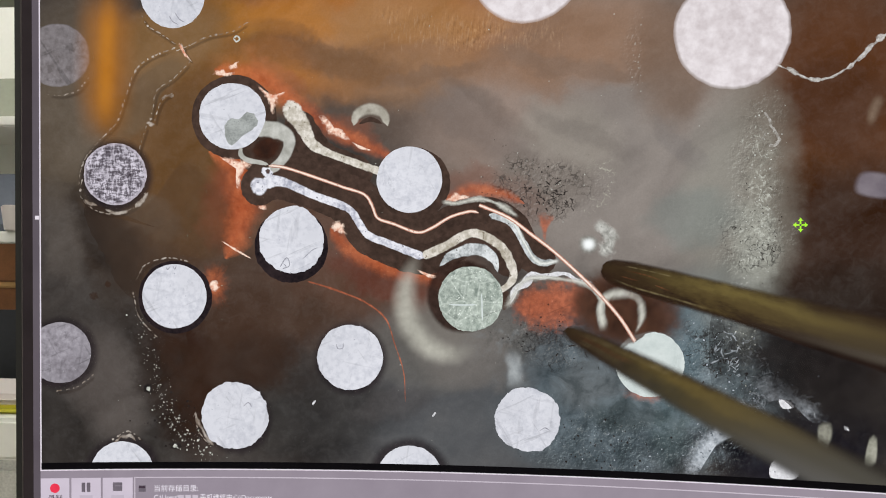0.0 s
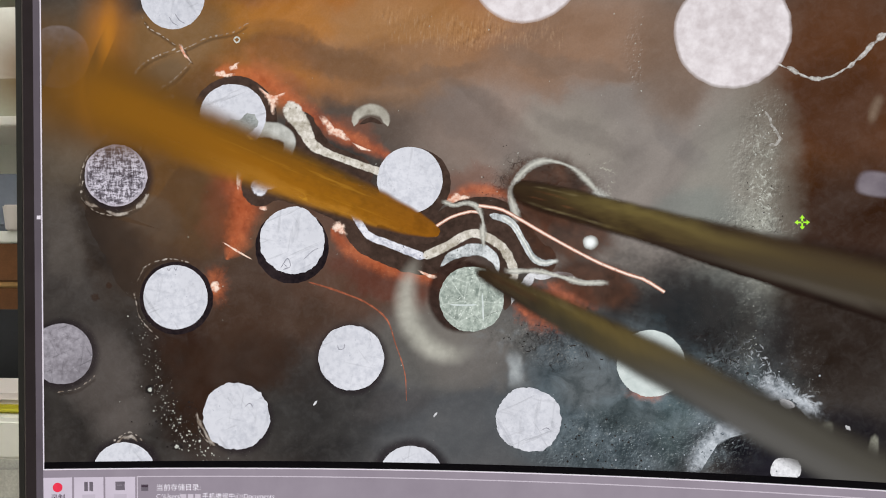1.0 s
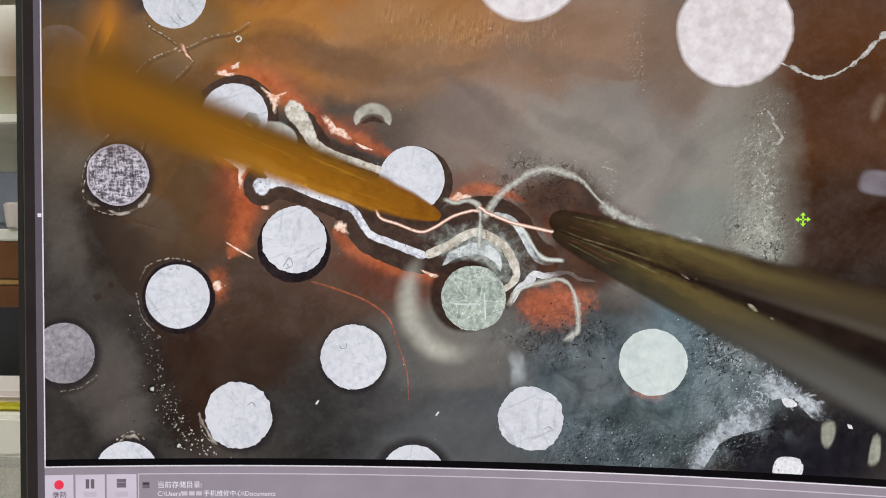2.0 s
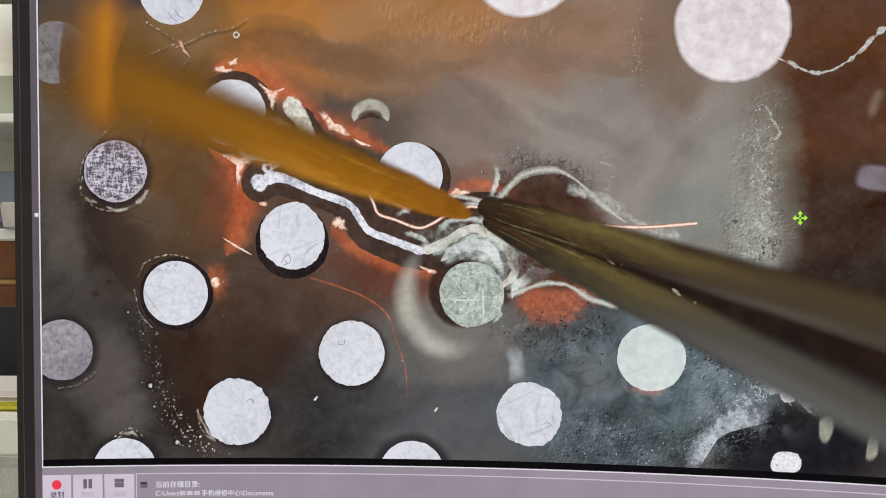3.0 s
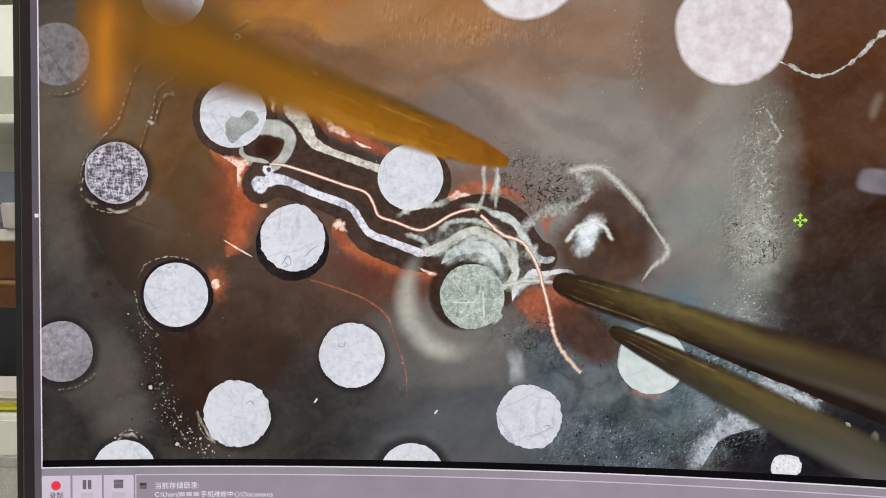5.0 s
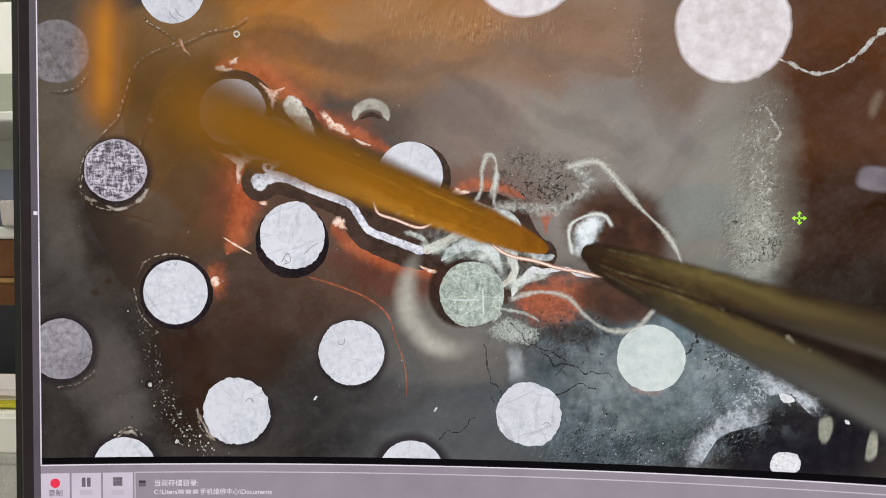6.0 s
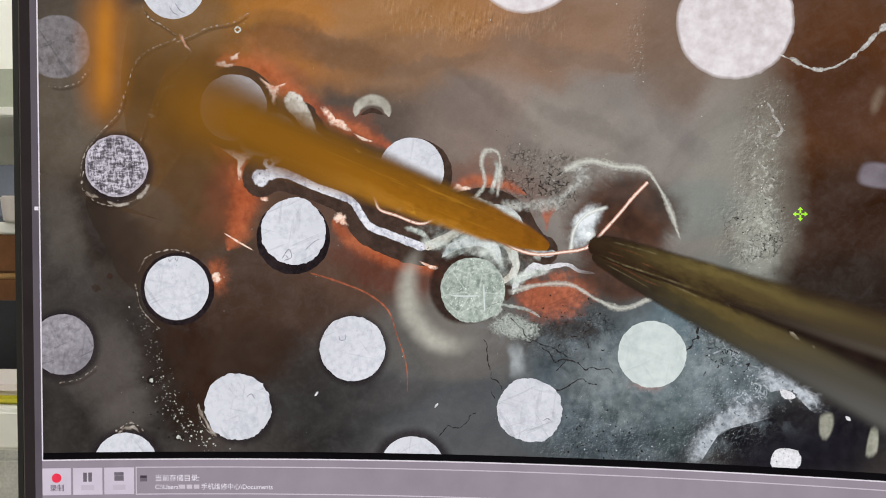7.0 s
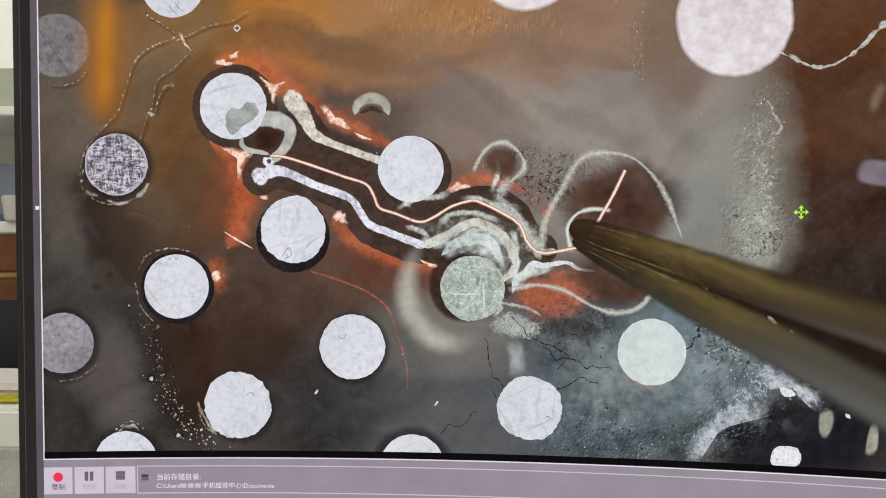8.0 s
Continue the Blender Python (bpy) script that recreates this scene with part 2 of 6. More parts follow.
BEZEL = room_paint("black_bezel_plastic", (0.008, 0.0075, 0.0075), 0.5, 0.2, 60)
BEZEL_LIP = room_paint("grey_bezel_lip", (0.07, 0.06, 0.06), 0.4, 0.15, 60)
SHELL = room_paint("black_shell_plastic", (0.02, 0.02, 0.021), 0.5, 0.2, 40)
WALL = room_paint("pale_wall_paint", (0.42, 0.43, 0.36), 0.8, 0.06, 3)
CEIL = room_paint("white_ceiling_paint", (0.78, 0.78, 0.76), 0.85, 0.04, 3)
FLOOR = room_paint("grey_floor_tile", (0.3, 0.29, 0.27), 0.45, 0.1, 5)
DESK = room_paint("pale_laminate", (0.55, 0.5, 0.45), 0.4, 0.08, 9)
WHITE = room_paint("white_laminate", (0.8, 0.8, 0.76), 0.4, 0.05, 9)
WOOD = room_paint("brown_wood", (0.16, 0.065, 0.025), 0.45, 0.3, 22)
TAN = room_paint("tan_wood", (0.42, 0.25, 0.1), 0.5, 0.2, 22)
FABRIC = room_paint("black_fabric", (0.008, 0.009, 0.012), 0.9, 0.3, 80)
SAGE = room_paint("grey_green_plastic", (0.34, 0.36, 0.29), 0.6, 0.1, 12)
SLATE = room_paint("blue_grey_plastic", (0.17, 0.19, 0.24), 0.5, 0.15, 12)
PINK = room_paint("pinkish_white_ceramic", (0.72, 0.66, 0.64), 0.3, 0.05, 12)
YELLOW = room_paint("yellow_plastic", (0.55, 0.5, 0.04), 0.4, 0.1, 12)
PEACH = room_paint("peach_card", (0.7, 0.48, 0.3), 0.7, 0.1, 12)
CLEAR = room_paint("cloudy_plastic", (0.5, 0.5, 0.47), 0.15, 0.35, 30)


# Glow for the added ceiling panels.
def lamp_panel():
    k = Nodes("lamp_panel")
    e = k.add("ShaderNodeEmission", Strength=3.0)
    e.inputs["Color"].default_value = (1.0, 0.97, 0.9, 1)
    k.link(e.outputs[0], k.out.inputs[0])
    return k.mat


PANEL = lamp_panel()


def tool_material(name, tones, tip, glint, back, back_from, back_to, fade_from=None, fade_to=None, blur=0.12, mottle=60.0, hazy=0.5, shiny=0.5):
    """Shaft seen close: light and shade painted as tones from upper to lower edge, darker at the tip, painted glints,
    another tone and less focus at the back.
    """
    k = Nodes(name)
    along, side = k.uv()
    across = k.calc("SUBTRACT", 1.0, k.calc("ABSOLUTE", k.calc("SUBTRACT", k.calc("MULTIPLY", side, 2.0), 1.0)))
    n = k.noise(mottle, 3.0, 0.5, k.coord((0.25, 1, 1)))
    uneven = k.noise(mottle * 4, 5.0, 0.65, k.coord((0.4, 1, 1)))
    wob = k.calc("ADD", k.calc("ADD", side, k.span(n, 0.3, 0.7, -0.13, 0.13)), k.calc("MULTIPLY", k.span(uneven, 0.3, 0.7, -0.15, 0.15), k.span(along, 0.1, 0.5, 1.0, 0.15)))
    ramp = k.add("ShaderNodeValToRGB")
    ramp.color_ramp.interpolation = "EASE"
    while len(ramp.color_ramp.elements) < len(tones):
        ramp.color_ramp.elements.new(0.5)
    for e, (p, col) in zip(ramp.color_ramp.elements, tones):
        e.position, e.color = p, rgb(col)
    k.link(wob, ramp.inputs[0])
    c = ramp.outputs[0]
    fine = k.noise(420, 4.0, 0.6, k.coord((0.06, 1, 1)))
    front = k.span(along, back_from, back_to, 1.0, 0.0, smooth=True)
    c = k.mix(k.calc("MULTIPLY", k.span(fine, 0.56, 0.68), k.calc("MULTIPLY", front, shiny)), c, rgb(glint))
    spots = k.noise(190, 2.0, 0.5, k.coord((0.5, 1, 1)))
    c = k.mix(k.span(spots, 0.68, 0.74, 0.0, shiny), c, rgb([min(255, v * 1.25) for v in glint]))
    far = k.add("ShaderNodeValToRGB")
    far.color_ramp.interpolation = "EASE"
    while len(far.color_ramp.elements) < len(back):
        far.color_ramp.elements.new(0.5)
    for e, (p, col) in zip(far.color_ramp.elements, back):
        e.position, e.color = p, rgb(col)
    k.link(k.calc("ADD", side, k.span(n, 0.3, 0.7, -0.06, 0.06)), far.inputs[0])
    c = k.mix(k.span(along, back_from, back_to, 0.0, 1.0, smooth=True), c, far.outputs[0])
    c = k.mix(k.span(along, 0.02, 0.27, 0.9, 0.0, smooth=True), c, rgb(tip))
    blot = k.noise(mottle * 3, 4.0, 0.6, k.coord((0.8, 1, 1)))
    c = k.mix(k.calc("MULTIPLY", k.span(blot, 0.44, 0.66, 0.0, 0.35), k.span(along, 0.05, 0.5, 1.0, 0.0)), c, k.mix(1.0, c, rgb((134, 128, 122)), "MULTIPLY"))
    width = k.span(along, 0.15, 1.0, blur, hazy)
    a = k.span(k.calc("DIVIDE", across, width), 0.0, 1.0, smooth=True)
    if fade_from:
        a = k.calc("MULTIPLY", a, k.span(along, fade_from, fade_to, 1.0, 0.0, smooth=True))
    return k.finish_glow(c, a)


# Shading and glints of the tools are part of these colours.
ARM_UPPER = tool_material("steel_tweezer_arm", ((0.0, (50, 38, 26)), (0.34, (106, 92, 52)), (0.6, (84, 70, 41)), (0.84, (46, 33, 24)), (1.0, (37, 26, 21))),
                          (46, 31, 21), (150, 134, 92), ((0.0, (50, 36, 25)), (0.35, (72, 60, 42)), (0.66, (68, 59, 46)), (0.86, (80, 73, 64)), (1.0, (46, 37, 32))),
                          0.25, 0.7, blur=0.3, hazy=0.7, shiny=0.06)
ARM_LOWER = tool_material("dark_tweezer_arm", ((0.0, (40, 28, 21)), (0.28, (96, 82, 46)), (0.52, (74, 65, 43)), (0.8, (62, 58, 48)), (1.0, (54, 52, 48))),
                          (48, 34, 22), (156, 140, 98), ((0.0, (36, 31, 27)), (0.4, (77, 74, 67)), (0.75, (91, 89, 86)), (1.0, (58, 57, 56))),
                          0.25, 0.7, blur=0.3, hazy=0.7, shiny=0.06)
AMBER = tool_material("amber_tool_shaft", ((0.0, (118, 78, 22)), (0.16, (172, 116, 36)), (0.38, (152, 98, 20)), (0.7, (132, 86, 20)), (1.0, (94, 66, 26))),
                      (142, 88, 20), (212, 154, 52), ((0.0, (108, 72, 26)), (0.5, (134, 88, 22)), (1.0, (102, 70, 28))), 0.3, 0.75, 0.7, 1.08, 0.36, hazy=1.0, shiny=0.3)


def board_material():
    """Dark solder mask under dried flux: broad stains of brown, grey and rust, painted relief light, fine grain over
    all.
    """
    k = Nodes("solder_mask")
    x, y = k.uv()
    n1 = k.noise(60, 4.0, 0.6, seeded=False)
    n2 = k.noise(25, 4.0, 0.6, seeded=False, warp=0.6)
    x = k.calc("ADD", x, k.span(n1, 0.0, 1.0, -0.03, 0.03))
    y = k.calc("ADD", y, k.span(n2, 0.0, 1.0, -0.05, 0.05))
    c = rgb((63, 57, 54))

    def stain(c, place, rx, ry, turn, colour, amount):
        ca, sa = math.cos(radians(turn)), math.sin(radians(turn))
        dx, dy = k.calc("SUBTRACT", x, place[0] / 1000), k.calc("SUBTRACT", y, place[1] / 1000)
        u = k.calc("ADD", k.calc("MULTIPLY", dx, ca * 1000 / rx), k.calc("MULTIPLY", dy, sa * 1000 / rx))
        v = k.calc("ADD", k.calc("MULTIPLY", dx, -sa * 1000 / ry), k.calc("MULTIPLY", dy, ca * 1000 / ry))
        r = k.calc("ADD", k.calc("MULTIPLY", u, u), k.calc("MULTIPLY", v, v))
        return k.mix(k.span(r, 0.12, 1.15, amount, 0.0, smooth=True), c, rgb(colour))

    broad = [
        ((1059, 172), 450, 280, 8, (151, 132, 121), 1.0), ((618, 144), 170, 90, 15, (92, 76, 66), 0.8), ((1126, 308), 280, 230, 0, (148, 140, 134), 0.95),
        ((896, 51), 330, 110, 5, (152, 116, 90), 0.85), ((559, 44), 380, 130, -5, (180, 114, 52), 0.95), ((149, 173), 170, 230, 0, (92, 79, 64), 0.85), ((379, 33), 130, 60, 0, (140, 96, 28), 0.7),
        ((558, 84), 220, 36, 6, (106, 70, 40), 0.6), ((847, 206), 200, 50, 42, (104, 94, 90), 0.4), ((327, 242), 170, 250, -20, (112, 78, 42), 0.9), ((698, 76), 170, 110, 0, (152, 114, 82), 0.85), ((1004, 227), 110, 70, 30, (158, 150, 140), 0.7),
    ]
    rust = [
        ((299, 63), 130, 70, -30, (122, 92, 64), 0.8), ((515, 564), 330, 130, 25, (78, 55, 42), 0.85), ((647, 433), 280, 130, 24, (106, 72, 55), 0.65),
        ((317, 645), 75, 190, -12, (54, 30, 18), 0.95), ((190, 432), 60, 150, -18, (58, 46, 38), 0.8),
        ((856, 691), 380, 190, 0, (94, 97, 101), 0.8), ((797, 592), 190, 90, 0, (112, 108, 102), 0.6), ((152, 704), 230, 220, 0, (44, 40, 38), 0.85), ((535, 705), 190, 130, 0, (38, 36, 36), 0.85), ((1080, 696), 220, 170, 0, (78, 92, 100), 0.9),
    ]
    right = [
        ((1238, 614), 170, 170, 20, (124, 138, 145), 0.9), ((1183, 596), 60, 110, 0, (90, 114, 124), 0.6), ((1171, 109), 80, 130, 0, (120, 94, 76), 0.7),
        ((1437, 212), 170, 330, 0, (90, 50, 20), 1.0), ((1420, 300), 60, 60, 0, (96, 56, 22), 0.6), ((1429, 184), 110, 80, 0, (74, 42, 22), 0.7),
        ((1458, 423), 150, 190, 0, (54, 30, 16), 1.0), ((1441, 563), 170, 140, 0, (40, 29, 23), 0.95),
    ]
    glow = [
        ((488, 128), 70, 30, 25, (160, 90, 62), 0.45), ((628, 222), 70, 26, 25, (150, 84, 58), 0.4), ((165, 400), 34, 110, -28, (42, 33, 28), 0.8), ((268, 372), 60, 34, 20, (110, 94, 80), 0.6),
        ((411, 332), 60, 110, 20, (140, 66, 40), 0.7), ((847, 312), 70, 34, 10, (128, 78, 60), 0.45), ((960, 310), 100, 60, 5, (126, 116, 108), 0.6),
        ((925, 340), 50, 40, 30, (118, 78, 66), 0.35), ((687, 483), 130, 40, 20, (104, 54, 40), 0.7),
        ((1365, 743), 190, 70, 0, (22, 20, 28), 1.0), ((1285, 360), 105, 270, 4, (146, 145, 135), 0.6), ((1309, 423), 45, 90, 0, (172, 174, 164), 0.6),
    ]
    # The pale spot at 116, 220 paints haze over the board.
    wisps = [
        ((870, 180), 120, 24, 35, (98, 84, 76), 0.3), ((1030, 222), 130, 22, 24, (104, 96, 92), 0.3), ((1190, 250), 70, 26, 40, (110, 106, 106), 0.3),
        ((1210, 372), 90, 60, 0, (126, 134, 130), 0.6), ((700, 26), 220, 46, 0, (176, 126, 76), 0.7), ((500, 22), 110, 40, 8, (182, 118, 48), 0.8),
        ((620, 98), 140, 34, 14, (92, 66, 48), 0.35), ((520, 54), 110, 22, 18, (112, 76, 42), 0.4), ((760, 120), 120, 16, -10, (124, 98, 80), 0.5),
        ((1000, 110), 160, 20, 12, (134, 110, 94), 0.6), ((182, 655), 80, 140, -14, (94, 86, 82), 0.8), ((292, 690), 38, 150, -24, (36, 23, 16), 0.9), ((450, 640), 90, 70, 0, (50, 38, 32), 0.6), ((300, 60), 110, 80, 0, (138, 104, 64), 0.7), ((116, 220), 76, 90, 0, (104, 92, 79), 0.8), ((108, 400), 44, 100, -10, (86, 78, 72), 0.7), ((700, 700), 90, 40, -20, (78, 74, 74), 0.5),
        ((840, 620), 110, 60, 10, (122, 116, 112), 0.6), ((785, 560), 90, 70, 0, (126, 120, 112), 0.5), ((1040, 650), 70, 60, 0, (112, 116, 118), 0.5), ((1100, 705), 80, 34, 0, (62, 74, 76), 0.6), ((1180, 720), 40, 90, 10, (66, 84, 86), 0.6),
    ]
    for group in (broad, rust, right, glow, wisps):
        for s in group:
            c = stain(c, *s)
    cloud = k.noise(14, 4.0, 0.55, k.coord((1.0, 1, 1.8), 28), seeded=False, warp=1.2)
    c = k.mix(k.span(cloud, 0.35, 0.65, 0.0, 1.0), k.mix(1.0, c, rgb((236, 236, 236)), "MULTIPLY"), k.mix(0.05, c, rgb((170, 164, 158))))
    grain = k.noise(900, 6.0, 0.7, seeded=False)
    c = k.mix(k.span(grain, 0.35, 0.65, 0.0, 0.2), c, k.mix(1.0, c, rgb((172, 172, 172)), "MULTIPLY"))
    fine, coarse = k.noise(620, 8.0, 0.8, seeded=False), k.noise(170, 6.0, 0.7, seeded=False)
    crumbs = k.calc("ADD", k.calc("MULTIPLY", fine, 0.6), k.calc("MULTIPLY", coarse, 0.4))
    where = 0.0
    for place, rx, ry in (((1266, 633), 170, 130), ((1071, 760), 170, 80), ((1313, 339), 45, 190), ((979, 585), 120, 50), ((1230, 778), 90, 60), ((1329, 650), 110, 60)):
        dx, dy = k.calc("MULTIPLY", k.calc("SUBTRACT", x, place[0] / 1000), 1000 / rx), k.calc("MULTIPLY", k.calc("SUBTRACT", y, place[1] / 1000), 1000 / ry)
        where = k.calc("MAXIMUM", where, k.span(k.calc("ADD", k.calc("MULTIPLY", dx, dx), k.calc("MULTIPLY", dy, dy)), 0.2, 1.1, 1.0, 0.0, smooth=True))
    c = k.mix(k.calc("MULTIPLY", where, k.span(crumbs, 0.42, 0.5, 0.4, 0.0)), c, k.mix(1.0, c, rgb((120, 120, 122)), "MULTIPLY"))
    c = k.mix(k.calc("MULTIPLY", where, k.span(crumbs, 0.54, 0.66, 0.0, 0.5)), c, rgb((190, 194, 192)))
    vor = k.add("ShaderNodeTexVoronoi", Scale=190.0, Randomness=1.0)
    vor.feature = "DISTANCE_TO_EDGE"
    wobble = k.add("ShaderNodeMix")
    wobble.data_type = "VECTOR"
    wobble.inputs["Factor"].default_value = 0.012
    tex = k.add("ShaderNodeTexNoise", Scale=160.0, Detail=4.0)
    k.link(k.coord(), tex.inputs["Vector"]), k.link(k.coord(), wobble.inputs[4]), k.link(tex.outputs["Color"], wobble.inputs[5])
    k.link(wobble.outputs[1], vor.inputs["Vector"])
    line = k.span(vor.outputs["Distance"], 0.02, 0.1, 0.85, 0.0)
    gaps = k.span(k.noise(70, 3.0, seeded=False), 0.42, 0.58)
    near = 0.0
    for place, rx, ry in (((940, 320), 115, 60), ((1003, 590), 100, 40), ((1300, 419), 60, 50), ((1229, 586), 60, 60)):
        dx, dy = k.calc("MULTIPLY", k.calc("SUBTRACT", x, place[0] / 1000), 1000 / rx), k.calc("MULTIPLY", k.calc("SUBTRACT", y, place[1] / 1000), 1000 / ry)
        near = k.calc("MAXIMUM", near, k.span(k.calc("ADD", k.calc("MULTIPLY", dx, dx), k.calc("MULTIPLY", dy, dy)), 0.3, 1.1, 1.0, 0.0, smooth=True))
    c = k.mix(k.calc("MULTIPLY", k.calc("MULTIPLY", near, gaps), line), c, rgb((34, 28, 27)))
    def region(*spots):
        f = 0.0
        for (px, py), rx, ry, amount in spots:
            dx, dy = k.calc("MULTIPLY", k.calc("SUBTRACT", x, px / 1000), 1000 / rx), k.calc("MULTIPLY", k.calc("SUBTRACT", y, py / 1000), 1000 / ry)
            f = k.calc("MAXIMUM", f, k.span(k.calc("ADD", k.calc("MULTIPLY", dx, dx), k.calc("MULTIPLY", dy, dy)), 0.25, 1.1, amount, 0.0, smooth=True))
        return f

    patchy = k.span(k.noise(48, 5.0, 0.65, seeded=False, warp=0.8), 0.4, 0.62, 0.12, 1.0)

    # Paints the lit and shaded slopes of a relief into the colour.
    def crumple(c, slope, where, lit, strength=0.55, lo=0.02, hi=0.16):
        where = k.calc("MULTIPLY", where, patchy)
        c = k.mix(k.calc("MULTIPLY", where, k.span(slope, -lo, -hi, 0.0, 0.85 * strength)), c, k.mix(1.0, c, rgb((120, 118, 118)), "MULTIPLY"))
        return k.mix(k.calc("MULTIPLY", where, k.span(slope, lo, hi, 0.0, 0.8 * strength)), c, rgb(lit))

    patches, damp = k.noise(70, 4.0, 0.6, seeded=False, warp=0.6), region(((1150, 690), 300, 170, 1.0), ((930, 590), 120, 60, 0.7))
    c = k.mix(k.calc("MULTIPLY", damp, k.span(patches, 0.5, 0.62, 0.0, 0.6)), c, k.mix(1.0, c, rgb((150, 158, 158)), "MULTIPLY"))
    c = k.mix(k.calc("MULTIPLY", damp, k.span(patches, 0.48, 0.36, 0.0, 0.26)), c, rgb((144, 158, 167)))
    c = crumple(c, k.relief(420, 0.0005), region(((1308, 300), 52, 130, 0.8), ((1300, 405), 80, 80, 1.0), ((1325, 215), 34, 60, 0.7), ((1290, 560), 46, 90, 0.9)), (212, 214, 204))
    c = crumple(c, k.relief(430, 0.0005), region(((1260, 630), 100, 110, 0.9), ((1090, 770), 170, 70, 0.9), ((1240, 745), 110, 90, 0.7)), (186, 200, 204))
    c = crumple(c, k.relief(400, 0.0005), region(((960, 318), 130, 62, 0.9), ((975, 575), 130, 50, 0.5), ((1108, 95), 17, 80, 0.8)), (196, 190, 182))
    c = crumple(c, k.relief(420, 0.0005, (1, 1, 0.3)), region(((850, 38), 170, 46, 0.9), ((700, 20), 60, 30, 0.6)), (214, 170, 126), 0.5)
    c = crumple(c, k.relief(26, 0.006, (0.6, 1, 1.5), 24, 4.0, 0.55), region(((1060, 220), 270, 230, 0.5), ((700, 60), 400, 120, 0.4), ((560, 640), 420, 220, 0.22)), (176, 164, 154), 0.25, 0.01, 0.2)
    mott = k.noise(180, 5.0, 0.6, seeded=False, warp=1.0)
    c = k.mix(k.span(mott, 0.45, 0.8, 0.0, 0.16), c, k.mix(1.0, c, rgb((90, 90, 90)), "ADD"))
    c = k.mix(k.span(k.noise(1500, 2.0, 0.5, seeded=False), 0.79, 0.82, 0.0, 0.7), c, rgb((190, 188, 184)))
    return k.finish_glow(c)


MASK = board_material()

# ---- mesh helpers; points are screen dots, z is dots above the board ----
ORIGIN = {}


def warp(bm, base):
    for v in bm.verts:
        v.co = on(v.co.x, v.co.y, base + v.co.z * DOT)


def link_mesh(name, bm, material, parent=None, label="", origin=None, smooth=False):
    bmesh.ops.recalc_face_normals(bm, faces=bm.faces)
    if origin is None:
        origin = ORIGIN[parent] if parent else sum((v.co for v in bm.verts), Vector()) / len(bm.verts)
    for v in bm.verts:
        v.co -= origin
    me = bpy.data.meshes.new(name)
    bm.to_mesh(me)
    bm.free()
    me.materials.append(material)
    for p in me.polygons:
        p.use_smooth = smooth
    ob = new(name, me)
    ORIGIN[ob] = origin.copy()
    if parent:
        ob.parent = parent
        ob.location = origin - ORIGIN[parent]
    else:
        ob.location = origin
    if label:
        ob["label"] = label
    return ob


def part(name, bm, material, parent, label="", base=BOARD_D):
    warp(bm, base)
    return link_mesh(name, bm, material, parent, label)


def thing(name, bm, material, label, category, group="", kind="", base=BOARD_D):
    warp(bm, base)
    return tagged(link_mesh(name, bm, material), label, category, group, kind)


def empty(name, place, label, category, group="", kind=""):
    ob = new(name)
    ob.empty_display_size = 0.02
    ob.location = place
    ORIGIN[ob] = Vector(place)
    return tagged(ob, label, category, group, kind)


def rings(bm, loops, edge):
    """Closed loops of (x, y, z), outside in, capped by the last loop's centre; edge: each loop's distance from the rim, 0 to 1."""
    uv = bm.loops.layers.uv.verify()
    made = [[bm.verts.new(p) for p in loop] for loop in loops]
    tag = {}
    for vs, e in zip(made, edge):
        for v in vs:
            tag[v] = e
    n = len(made[0])
    for a, b in zip(made, made[1:]):
        for i in range(n):
            bm.faces.new((a[i], a[(i + 1) % n], b[(i + 1) % n], b[i]))
    mid = bm.verts.new(sum((v.co for v in made[-1]), Vector()) / n)
    tag[mid] = 1.0
    for i in range(n):
        bm.faces.new((made[-1][i], made[-1][(i + 1) % n], mid))
    for f in bm.faces:
        for lp in f.loops:
            lp[uv].uv = (0.5, tag.get(lp.vert, 1.0))
    return bm


def disc(place, r, z=0.4, h=2.0, jag=0.02, ry=None, turn=0.0, n=84, seed=0.0, soft=False):
    bm, ry = bmesh.new(), ry or r
    ca, sa = math.cos(radians(turn)), math.sin(radians(turn))

    def loop(f, zz):
        pts = []
        for i in range(n):
            a = math.tau * i / n
            k = f * (1 + jag * (noise.noise((math.cos(a) * 1.6 + seed, math.sin(a) * 1.6, seed)) + 0.7 * noise.noise((math.cos(a) * 6, math.sin(a) * 6 + seed, seed * 2)) + 0.5 * noise.noise((math.cos(a) * 15, math.sin(a) * 15 + seed, seed * 3))))
            u, v = r * k * math.cos(a), ry * k * math.sin(a)
            pts.append((place[0] + u * ca - v * sa, place[1] + u * sa + v * ca, zz))
        return pts
    if soft:
        return rings(bm, [loop(f, z + h * (1 - f)) for f in (1, 0.85, 0.65, 0.4, 0.15)], (0, 0.15, 0.35, 0.6, 0.85))
    return rings(bm, [loop(1.0, 0), loop(1.0, z + h * 0.55), loop(0.965, z + h * 0.9), loop(0.9, z + h), loop(0.5, z + h * 1.06)], (0, 0.02, 0.04, 0.1, 0.5))


